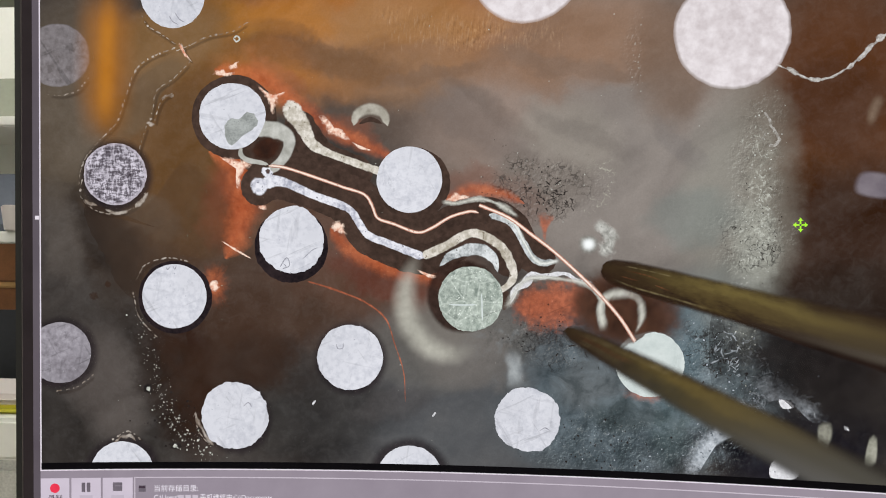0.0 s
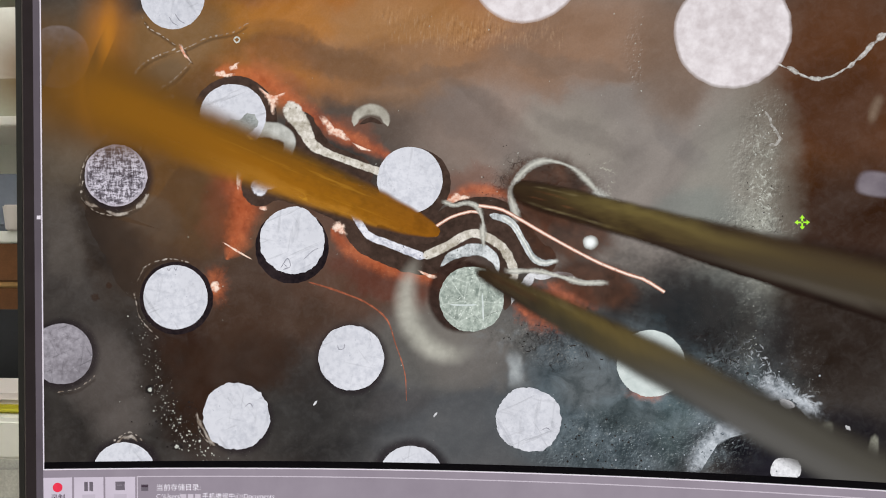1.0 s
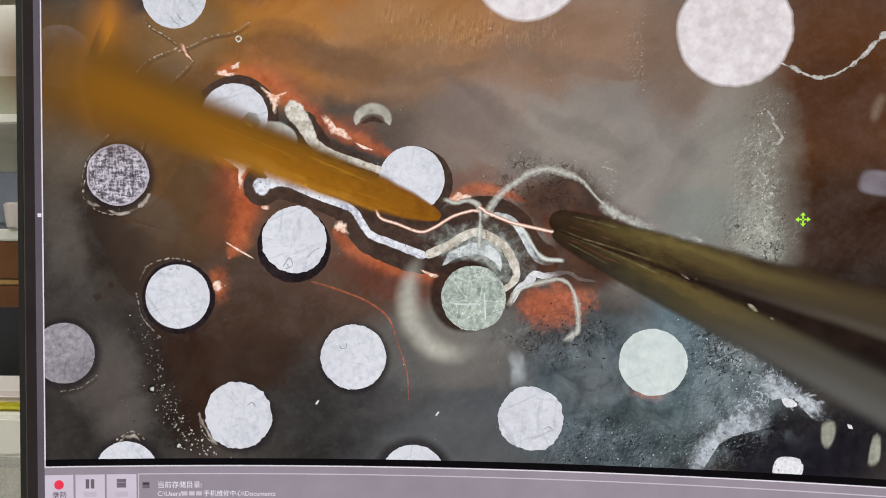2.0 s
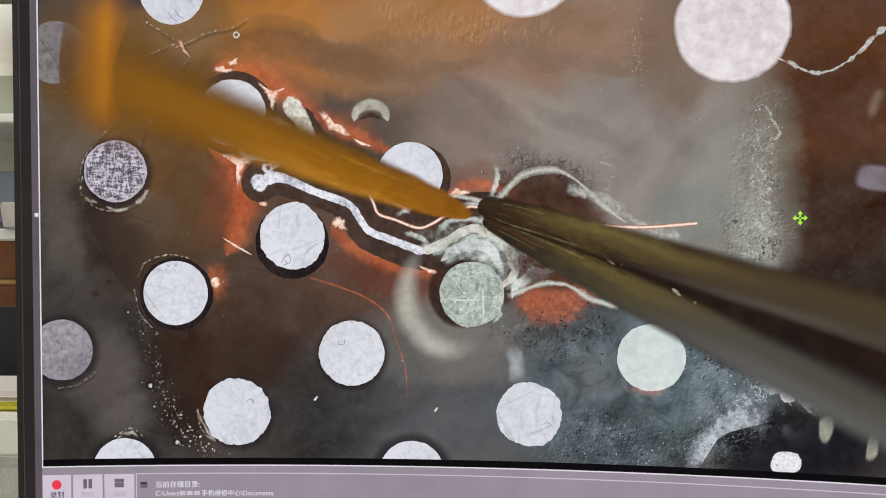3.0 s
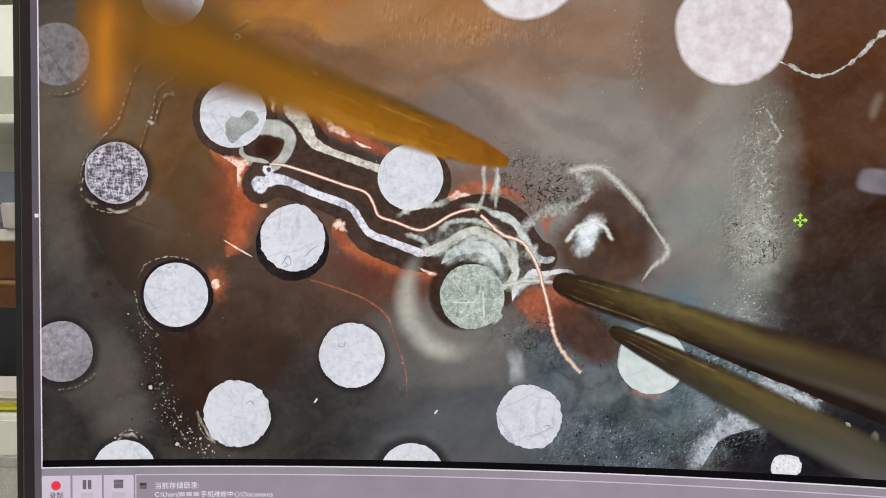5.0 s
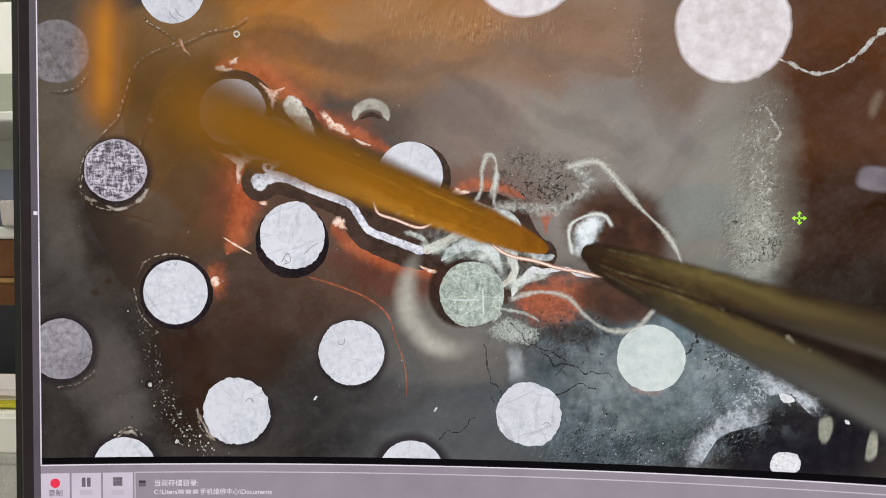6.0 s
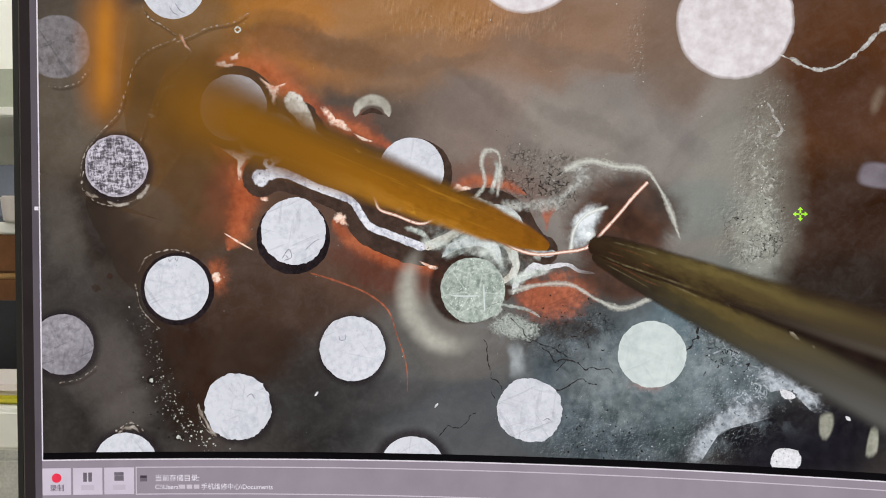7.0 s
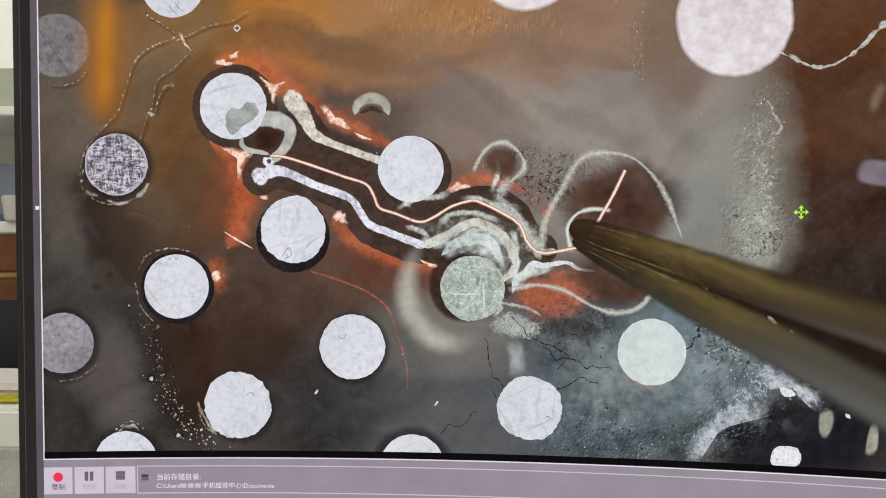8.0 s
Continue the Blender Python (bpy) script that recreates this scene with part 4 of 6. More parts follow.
def copper():
    def chip(*pts, z=0.8, jag=5.0, seed=0.0):
        part("copper_edge", patch(pts, z, 0.8, jag, seed, step=4), COPPER_CHIP, board)

    def glow(c, rx, ry, turn, z=0.25):
        part("copper_glow", disc(c, rx, z, 0.2, 0.2, ry, turn, soft=True, seed=c[0]), COPPER_GLOW, board)
    def rim(widths, *pts):
        part("copper_glow", strip(pts, widths, 0.2, 0.05, step=14), COPPER_GLOW, board)
    rim([36, 64, 54, 50, 44, 24], (378, 107), (438, 115), (488, 143), (558, 193), (618, 228), (698, 266))
    rim([36, 72, 84, 84, 40], (368, 252), (416, 277), (428, 332), (420, 392), (397, 443))
    rim([30, 54, 46, 46, 30], (585, 388), (617, 423), (687, 458), (747, 473), (797, 493))
    rim([26, 40, 34, 16], (786, 338), (830, 322), (880, 326), (926, 346))
    glow((379, 493), 34, 44, 0), glow((1132, 667), 44, 22, 0)
    chip((374, 114), (390, 106), (402, 114), (414, 112), (410, 119), (388, 119), seed=1)
    chip((402, 101), (422, 93), (420, 104), (408, 106), seed=2)
    chip((450, 131), (468, 145), (488, 151), (510, 145), (494, 159), (485, 186), (479, 184), (472, 163), seed=3)
    chip((564, 191), (580, 195), (594, 211), (610, 215), (620, 235), (604, 231), (582, 223), seed=4)
    chip((620, 235), (638, 243), (660, 252), (638, 249), seed=5, jag=1.5)
    chip((384, 260), (408, 264), (437, 266), (443, 276), (428, 294), (424, 324), (416, 312), (420, 286), (404, 272), seed=6)
    chip((456, 349), (470, 348), (470, 355), (458, 355), seed=7, jag=1.0)
    chip((372, 483), (384, 483), (387, 495), (378, 503), (370, 497), seed=8, jag=1.0)
    chip((585, 381), (597, 375), (609, 381), (615, 401), (601, 399), (595, 395), (587, 395), seed=9)
    chip((737, 461), (761, 469), (775, 473), (761, 477), seed=10, jag=2.0)
    chip((787, 340), (803, 326), (817, 330), (833, 334), (809, 342), (795, 346), seed=11, jag=2.0)
    part("copper_scratch", strip([(391, 412), (415, 427), (443, 443)], [2, 5, 2], 0.6, 0.5), COPPER_CHIP, board)
    part("copper_line", strip([(544, 483), (596, 499), (647, 520), (683, 549), (699, 593), (715, 643), (718, 694)], [5, 5, 5, 5, 4, 3, 2], 0.5, 0.4, 0.4), COPPER_RED, board, "thin rust-red line under the mask")
    part("exposed_copper", patch([(902, 542), (903, 511), (913, 491), (943, 477), (982, 463), (1020, 470), (1056, 487), (1056, 521), (1026, 560), (982, 580), (929, 573)], 0.7, 0.5, 7, 3.0, soft=True), COPPER_RED, board, "exposed reddish copper patch")
    part("exposed_copper", patch([(903, 544), (907, 509), (924, 495), (958, 488), (982, 502), (972, 541), (938, 554)], 1.0, 0.3, 5, 6.0, soft=True), COPPER_RED, board)
    part("dark_nick", patch([(886, 504), (898, 499), (901, 520), (890, 530)], 1.2, 0.3, 2, 2.0, step=3), TRENCH, board)
    part("copper_edge", strip([(903, 520), (911, 495), (928, 485), (940, 469), (954, 473), (996, 467), (1016, 478), (1044, 482)], [5, 12, 14, 12, 8, 7, 6, 4], 1.2, 0.8, 0.5), CHIP_WHITE, board)
    part("copper_spike", patch([(949, 361), (981, 367), (969, 386), (962, 416), (953, 394)], 0.9, 0.5, 2, soft=True), COPPER_RED, board)


copper()


def marks():
    # small crescent lens of flux
    part("crescent", strip([(626, 207), (632, 188), (654, 178), (678, 186), (686, 208)], [12, 22, 25, 22, 14], 0.8, 1.4, 0.05), ARCH, board, "pale crescent bubble of flux")
    part("crescent_shadow", strip([(636, 204), (656, 196), (676, 204)], [5, 9, 5], 1.4, 0.8), TRENCH, board)
    # thin raised outlines round the old track at the upper corner
    for pts in (
        ((250, 13), (261, 31), (284, 45), (310, 63)), ((439, 23), (408, 41), (368, 49), (333, 65), (310, 75)),
        ((310, 69), (269, 85), (244, 103), (231, 127), (220, 162), (206, 202), (176, 234), (148, 272), (140, 312)),
        ((336, 92), (308, 122), (278, 144), (270, 172), (263, 204)), ((304, 150), (288, 160), (277, 182), (272, 206)),
        ((259, 207), (249, 237), (243, 262)), ((320, 61), (328, 81), (338, 94)), ((146, 302), (143, 332), (162, 354), (196, 364), (236, 352), (258, 324)),
        ((158, 123), (140, 145), (111, 155), (87, 153)), ((234, 503), (245, 548), (278, 584)), ((165, 649), (133, 672), (94, 679)),
        ((240, 481), (257, 454), (295, 442), (335, 449)), ((342, 718), (350, 751), (370, 777)), ((196, 766), (223, 751), (249, 766)),
    ):
        part("scratch_line", beaded(pts, int(pts[0][1])), SCRATCH, board)
        # The outline's shadow, painted as a dark strip set off to one side.
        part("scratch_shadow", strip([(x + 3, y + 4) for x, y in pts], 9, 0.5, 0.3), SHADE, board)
    part("old_track", patch([(241, 114), (310, 73), (334, 94), (288, 152), (259, 217), (198, 242), (213, 172)], 0.05, 0.05, 2, 1.0, soft=True), TRACK_DULL, board, "dull grey-brown strip of old track")
    part("bubble_ring", strip([(412, 52), (418, 48), (423, 53), (417, 58), (412, 52)], 2.6, 0.6, 0.8, step=2), GRIT, board)
    for c in ((260, 675), (307, 777)):
        part("grit_blob", disc(c, 9, 0.6, 1.0, 0.5, 7, seed=c[0]), GRIT_DARK, board)
        part("grit_blob", disc((c[0] + 1, c[1]), 3.5, 1.4, 1.0, 0.4, seed=c[1]), GRIT, board)
    part("brown_film", patch([(134, 334), (147, 367), (166, 404), (193, 457), (204, 503), (240, 519), (269, 457), (325, 442), (387, 445), (421, 382), (386, 302), (326, 264), (268, 332), (201, 370)], 0.06, 0.05, 3, 2.0, soft=True), FILM_BROWN, board, "brown film of old flux")
    part("brown_film", patch([(249, 559), (261, 614), (282, 685), (303, 751), (331, 782), (364, 741), (413, 695), (494, 673), (555, 624), (535, 564), (434, 543), (323, 579)], 0.06, 0.05, 5, 3.0, soft=True), FILM_DARK, board, "dark brown film of old flux")
    part("film_edge", strip([(172, 318), (183, 350), (202, 387), (229, 440), (242, 484), (262, 506)], [56, 80, 84, 84, 78, 50], 0.12, 0.05, 0.12, step=5, lean=True), FILM_EDGE, board, "dark edge of the old flux film")
    for c, rr in (((165, 510), 10), ((189, 489), 6), ((77, 452), 0), ((648, 616), 0)):
        if rr:
            part("stain_spot", disc(c, rr, 0.3, 0.2, 0.3, seed=c[0], soft=True), FILM_DARK, board)
    part("pink_shard", patch([(313, 60), (320, 63), (328, 79), (339, 94), (324, 84)], 1.0, 0.8, 1.0, 2.0, step=3), COPPER_CHIP, board)
    for pts in (
        ((495, 458), (507, 441), (512, 455), (499, 461)), ((501, 451), (508, 459)), ((596, 594), (598, 602), (607, 601), (608, 592)), ((293, 458), (296, 463), (299, 458)),
        ((305, 456), (308, 462), (311, 456)), ((429, 706), (439, 699), (445, 708)), ((536, 443), (552, 428), (562, 423)),
        ((953, 741), (963, 735), (970, 739)), ((299, 13), (305, 23), (315, 29)), ((309, 7), (317, 19), (327, 25)),
    ):
        part("pad_scratch", strip(pts, 1.7, 3.6, 0.4, 0.6, seed=pts[0][0], step=3), PAD_MARK, board)
    for c in ((555, 699), (769, 717)):
        part("bright_mote", strip([(c[0] - 3, c[1] + 4), (c[0] + 3, c[1] - 4)], 3.4, 0.6, 0.8, step=2), CHIP_WHITE, board)
    # silver thread beside the large pad, and the far blurred bits
    part("silver_thread", strip(jagged([(p.x, p.y) for p in curve(((1338, 117), (1359, 127), (1389, 143), (1410, 146), (1433, 138), (1458, 121), (1482, 97), (1507, 75)), 9)], 1.2, 4), 4.2, 0.7, 1.2, 1.2, step=3), THREAD, board, "thin crinkled silvery thread")
    for pts, w in ((((1338, 117), (1349, 122)), 4), (((1357, 123), (1365, 130), (1375, 136)), 9), (((1375, 136), (1387, 142)), 2.5), (((1389, 143), (1399, 145), (1410, 146)), 9),
                   (((1410, 146), (1428, 140), (1445, 130)), 2.5), (((1447, 130), (1453, 126), (1458, 121)), 8), (((1462, 118), (1472, 109), (1478, 101), (1487, 90)), 8), (((1491, 87), (1503, 77)), 10)):
        part("silver_thread", strip(pts, w, 0.8, 1.6, 0.5, step=3), THREAD, board, "broken bright silvery thread")
    part("far_smudge", patch([(1470, 295), (1522, 305), (1518, 343), (1460, 333)], 0.8, 0.5, soft=True), SLATE_BLUR, board)
    part("far_smudge", strip([(1502, 171), (1491, 191), (1481, 227)], [26, 26, 18], 0.8, 0.5), FAINT, board)
    part("dark_pool", patch([(1212, 822), (1249, 768), (1303, 734), (1382, 718), (1451, 720), (1527, 734), (1528, 817), (1366, 838)], 0.8, 0.4, 4, soft=True), BLACK_POOL, board, "black pool of shadowed flux")
    part("white_chip", patch([(1340, 775), (1362, 771), (1379, 778), (1374, 803), (1335, 803)], 1.4, 1.6, 2, 1), CHIP_WHITE, board, "chipped white fragment")
    part("white_chip", patch([(1347, 672), (1364, 677), (1371, 686), (1354, 689)], 1.2, 1.2, 2, 2), CHIP_WHITE, board)
    part("blurred_chip", patch([(1408, 711), (1429, 706), (1431, 732), (1419, 757), (1407, 748)], 1.2, 0.8, soft=True), CHIP_BLUR, board)
    part("blurred_chip", patch([(1485, 727), (1498, 727), (1496, 773), (1477, 779)], 1.2, 0.8, soft=True), CHIP_BLUR, board)
    part("blurred_chip", strip([(1448, 713), (1455, 720)], 7, 1.2, 0.8), CHIP_WHITE, board)
    # pale scraped ridge and the bluish crust below it
    part("ridge", patch([(1316, 184), (1347, 209), (1346, 339), (1338, 442), (1305, 456), (1265, 442), (1273, 338), (1299, 254)], 0.3, 0.3, 8, 2, soft=True), RIDGE, board, "pebbled pale ridge of residue")
    part("ridge", patch([(1290, 485), (1319, 499), (1315, 593), (1297, 636), (1273, 594), (1274, 518)], 0.3, 0.3, 8, 2, soft=True), RIDGE, board)
    part("crust", patch([(1184, 819), (1204, 760), (1257, 700), (1311, 679), (1340, 716), (1276, 739), (1230, 778), (1208, 823)], 0.9, 0.5, 7, 3, soft=True), CRUST, board, "bluish white crust of residue")
    part("crust", patch([(1302, 651), (1333, 631), (1364, 644), (1395, 671), (1425, 698), (1400, 708), (1360, 677), (1320, 678)], 1.3, 0.5, 6, 4, soft=True), CRUST, board)
    part("silver_thread", strip(jagged([(1322, 196), (1331, 210), (1338, 226), (1346, 242), (1338, 252), (1330, 254)], 3.0, 9), 5, 1.0, 0.9, 0.8, step=3), THREAD, board, "bluish silvery crumbs on the ridge")
    for pts, w in ((((150, 338), (158, 346), (172, 350)), 9), (((186, 356), (203, 363), (226, 360)), 7), (((238, 352), (252, 340), (261, 326)), 8), (((258, 203), (266, 206), (273, 206)), 8), (((283, 161), (296, 154), (306, 152)), 6)):
        part("pad_crumb", strip(jagged(pts, 2.0, pts[0][0]), w, 1.0, 0.9, 0.9, step=3), SCRATCH, board)
    part("pad_crumb", strip(jagged([(344, 716), (350, 738), (362, 760), (376, 776)], 2.0, 3), [5, 9, 9, 6], 1.2, 0.9, 0.9, step=3), SCRATCH, board)
    part("pad_crumb", strip(jagged([(198, 772), (212, 760), (228, 758), (238, 768)], 2.0, 5), [4, 7, 7, 4], 1.2, 0.9, 0.9, step=3), SCRATCH, board)
    part("pale_streak", patch([(891, 599), (920, 599), (930, 640), (925, 668), (896, 673), (894, 641)], 0.5, 0.3, 3, soft=True), STREAK, board)


    # crumpled skin along the ridge and over the crust
    def wrinkles(count, way, reach, slant, length, width, material, seed):
        rnd, line = random.Random(seed), curve(way, 4.0)
        bm = bmesh.new()
        for i in range(count):
            p = line[int(len(line) * rnd.random() ** 0.8) % len(line)]
            x, y = p.x - abs(rnd.gauss(0, reach)), p.y + rnd.uniform(-8, 8)
            pts, a = [(x, y)], radians(slant + rnd.gauss(0, 32))
            for _ in range(rnd.randint(2, 4)):
                a += rnd.gauss(0, 0.6)
                d = rnd.uniform(*length)
                pts.append((pts[-1][0] + d * math.cos(a), pts[-1][1] + d * math.sin(a)))
            join(bm, strip(pts, rnd.uniform(*width), 0.9, 0.7, 0.9, seed=i, step=3))
        part("wrinkled_skin", bm, material, board, "crumpled skin of dried flux")["kind"] = "stuff"
    wrinkles(110, ((1318, 217), (1328, 339), (1332, 395), (1320, 442), (1301, 452)), 16, 80, (2, 6), (1.5, 4.5), WRINKLE, 3)
    wrinkles(40, ((1328, 376), (1332, 404), (1318, 442)), 18, 60, (2, 6), (2, 5), WRINKLE, 4)
    wrinkles(80, ((1294, 556), (1319, 593), (1355, 639)), 34, 80, (2, 6), (1.5, 4), WRINKLE_BLUE, 6)
    wrinkles(70, ((1275, 709), (1316, 679), (1364, 656), (1404, 689)), 16, 20, (3, 7), (2, 6), WRINKLE_BLUE, 7)
    wrinkles(30, ((1266, 594), (1302, 641)), 40, 80, (1.5, 3), (1, 1.6), GRIT_DARK, 8)
    wrinkles(50, ((1050, 263), (1074, 297), (1065, 336), (1046, 365)), 14, 40, (2, 5), (1, 2.6), WRINKLE_FAINT, 9)
    wrinkles(50, ((978, 306), (1003, 326), (1012, 355)), 50, 30, (1.5, 4), (1, 2), GRIT_DARK, 10)
    wrinkles(16, ((1032, 560), (1051, 599), (1080, 637)), 60, 30, (1.5, 4), (0.8, 1.5), GRIT_DARK, 11)


WRINKLE = screen_colour("wrinkled_skin", (170, 172, 162), (224, 226, 216), 500, 0.4, 0.58, soft=1.0, alpha=0.45, ends=0.35, rag=0.35)
WRINKLE_BLUE = screen_colour("bluish_skin", (160, 168, 176), (222, 228, 236), 500, 0.4, 0.58, soft=1.0, alpha=0.55, ends=0.35, rag=0.35)
WRINKLE_FAINT = screen_colour("faint_skin", (150, 146, 134), (186, 182, 170), 500, soft=0.9, alpha=0.7, ends=0.3, rag=0.3)
THREAD = screen_colour("silver_thread", (150, 146, 140), (232, 230, 226), 500, soft=0.4, alpha=0.95, broken=0.8, rag=0.3)
FAINT = screen_colour("faint_smudge", (130, 112, 96), (160, 142, 124), 100, soft=1.0, alpha=0.6, ends=0.3)
PAD_MARK = screen_colour("pad_scratch", (138, 138, 148), (176, 176, 186), 500)
FILM_BROWN = screen_colour("brown_film", (66, 50, 38), (92, 68, 48), 60, soft=0.2, alpha=0.45, rag=0.05)
FILM_EDGE = screen_colour("film_edge", (44, 35, 30), (58, 47, 40), 60, soft=0.85, alpha=0.8, rag=0.04, ends=0.16)
FILM_DARK = screen_colour("dark_film", (46, 29, 19), (60, 39, 27), 60, soft=0.5, alpha=0.6, rag=0.25)
TRACK_DULL = screen_colour("dull_track", (96, 80, 62), (116, 98, 78), 120, soft=0.4, alpha=0.6, rag=0.1)
SCRATCH = screen_colour("raised_outline", (124, 108, 94), (214, 204, 194), 300, 0.42, 0.58, soft=0.8, alpha=0.85, broken=0.6, rag=0.4)
# Painted shadow tone for the raised outlines.
SHADE = screen_colour("outline_shadow", (40, 31, 26), (56, 44, 37), 400, soft=1.0, alpha=0.4, ends=0.1, rag=0.2)
RIDGE = screen_colour("ridge_residue", (132, 130, 120), (192, 192, 180), 190, 0.42, 0.58, soft=1.0, alpha=0.3, broken=0.6, rag=0.4)
CRUST = screen_colour("crust_residue", (134, 142, 150), (218, 224, 232), 240, 0.4, 0.6, soft=0.8, alpha=0.9, broken=0.4, fleck=(96, 104, 112), fleck_at=0.62, flecks=360.0, rag=0.4)
marks()


def grit():
    """Loose grains too small to pick apart."""
    def scatter(name, count, material, where, size, label, seed):
        rnd, bm = random.Random(seed), bmesh.new()
        for _ in range(count):
            x, y = where(rnd)
            r, a0 = size[0] + (size[1] - size[0]) * rnd.random() ** 3 * 1.3, rnd.uniform(0, 6.28)
            k = rnd.uniform(0.45, 1.0)
            ring = []
            for i in range(5):
                a = math.tau * i / 5
                u, v = r * math.cos(a) * rnd.uniform(0.7, 1.2), r * k * math.sin(a)
                ring.append(bm.verts.new((x + u * math.cos(a0) - v * math.sin(a0), y + u * math.sin(a0) + v * math.cos(a0), 0.5)))
            top = bm.verts.new((x, y, 1.2 + r * 0.5))
            for i in range(5):
                bm.faces.new((ring[i], ring[(i + 1) % 5], top))
        ob = part(name, bm, material, board, label)
        ob["kind"] = "stuff"

    def spread(cx, cy, sx, sy, turn=0):
        ca, sa = math.cos(radians(turn)), math.sin(radians(turn))

        def f(rnd):
            u, v = rnd.gauss(0, sx), rnd.gauss(0, sy)
            return cx + u * ca - v * sa, cy + u * sa + v * ca
        return f
    scatter("residue", 160, GRIT, spread(1313, 339, 16, 80, 4), (0.5, 1.5), "pale residue grains", 1)
    scatter("residue", 120, GRIT, spread(1294, 556, 12, 50), (0.6, 1.8), "pale residue grains", 2)
    scatter("residue", 110, GRIT_DARK, spread(1318, 404, 20, 40), (0.6, 1.6), "dark residue grains", 3)
    scatter("residue", 150, GRIT_BLUE, spread(1275, 699, 60, 20, -35), (0.6, 1.8), "bluish residue grains", 4)
    scatter("residue", 90, GRIT_BLUE, spread(1247, 595, 30, 40), (0.6, 1.6), "bluish residue grains", 5)
    scatter("residue", 130, GRIT_DARK, spread(1052, 766, 60, 30), (0.8, 2.2), "dark residue grains", 6)
    scatter("residue", 70, GRIT_BLUE, spread(1052, 756, 70, 30), (0.6, 1.4), "bluish residue grains", 7)
    scatter("residue", 70, GRIT_DARK, spread(925, 325, 50, 34), (0.7, 1.6), "dark residue grains", 8)
    scatter("residue", 40, GRIT, spread(925, 305, 60, 34), (0.5, 1.3), "pale residue grains", 9)
    scatter("residue", 150, GRIT, spread(332, 762, 46, 11, 48), (0.5, 2.0), "pale residue grains", 10)
    scatter("residue", 110, GRIT_DARK, spread(321, 746, 40, 40), (0.8, 2.4), "dark residue grains", 11)
    scatter("residue", 110, GRIT, spread(272, 640, 9, 62, -18), (0.6, 1.5), "pale residue grains", 12)
    scatter("residue", 90, GRIT_DARK, spread(993, 560, 60, 20), (0.8, 2.2), "dark residue grains", 13)
    scatter("residue", 70, GRIT, lambda r: (r.uniform(90, 1300), r.uniform(20, 800)), (0.5, 1.3), "scattered pale dust", 14)
    scatter("residue", 26, GRIT, spread(1117, 107, 7, 40), (0.5, 1.6), "pale residue grains", 15)
    # combed brush marks along the upper edge
    rnd, combed = random.Random(5), bmesh.new()
    for i in range(130):
        x, y = rnd.uniform(690, 990), rnd.uniform(8, 66)
        if i % 5 == 0:
            x -= 50
        join(combed, strip([(x, y), (x - rnd.uniform(-2, 4), y + rnd.uniform(10, 28))], rnd.uniform(2, 5), 0.5, 0.6))
    part("combed_flux", combed, BRUSH, board, "combed streaks in the amber flux")["kind"] = "stuff"


BRUSH = screen_colour("brush_mark", (158, 122, 92), (206, 176, 146), 700, soft=0.9, alpha=0.22, ends=0.4)
grit()

# ---- moving liquid flux, the wire, the tools ----
ball = thing("solder_ball", disc((1034, 415), 20, 1.2, 5.0, 0.08, seed=51, soft=True), BALL, "shiny grey solder ball beside the copper wire", "solder ball")


def resampled(points, n):
    line = curve(points, 3.0)
    total = [0.0]
    for a, b in zip(line, line[1:]):
        total.append(total[-1] + (b - a).length)
    out, j = [], 0
    for i in range(n + 1):
        want = total[-1] * i / n
        while j < len(total) - 2 and total[j + 1] < want:
            j += 1
        f = (want - total[j]) / max(1e-6, total[j + 1] - total[j])
        out.append(line[j].lerp(line[j + 1], min(1, max(0, f))))
    return out, total[-1]


SHAPES = {"wire": {}, "dome": {}, "lower": {}, "loop": {}, "gleam": {}, "bank": {}}


def at(name, t, *points):
    SHAPES[name][t] = points


wire, dome, lower, loop, gleam, bank = "wire", "dome", "lower", "loop", "gleam", "bank"
at(wire, 0.0, (848, 348), (897, 369), (936, 398), (980, 432), (1042, 490), (1085, 538), (1111, 578))
at(wire, 0.3, (848, 347), (897, 370), (936, 397), (980, 431), (1033, 470), (1080, 503), (1118, 532))
at(wire, 0.6, (848, 351), (882, 361), (911, 389), (945, 428), (984, 472), (1032, 510), (1066, 534), (1097, 548))
at(wire, 0.8, (846, 352), (881, 358), (915, 376), (959, 402), (1012, 427), (1069, 456), (1116, 475), (1152, 496))
at(wire, 1.0, (845, 351), (880, 357), (909, 372), (953, 398), (1001, 425), (1049, 450), (1096, 469), (1124, 478), (1156, 498))
at(wire, 1.5, (843, 359), (861, 367), (874, 391), (902, 401), (950, 418), (1008, 438), (1075, 467), (1169, 514))
at(wire, 1.7, (844, 360), (865, 375), (893, 388), (941, 401), (990, 414), (1047, 431), (1113, 448))
at(wire, 2.8, (848, 356), (877, 370), (926, 382), (994, 393), (1060, 403), (1126, 406), (1202, 401))
at(wire, 3.0, (848, 357), (878, 371), (927, 378), (994, 385), (1061, 393), (1127, 396), (1212, 390))
at(wire, 3.1, (848, 353), (878, 365), (927, 388), (994, 408), (1052, 428), (1108, 444), (1146, 452))
at(wire, 3.5, (848, 358), (878, 363), (917, 370), (956, 387), (994, 410), (1052, 434), (1127, 468), (1194, 495))
at(wire, 3.7, (848, 357), (887, 366), (931, 394), (980, 423), (1042, 447), (1099, 462), (1189, 489))
at(wire, 3.9, (848, 357), (892, 371), (926, 392), (975, 432), (1033, 480), (1080, 509), (1151, 545))
at(wire, 4.0, (848, 356), (892, 370), (919, 400), (941, 439), (994, 500), (1042, 553), (1094, 616))
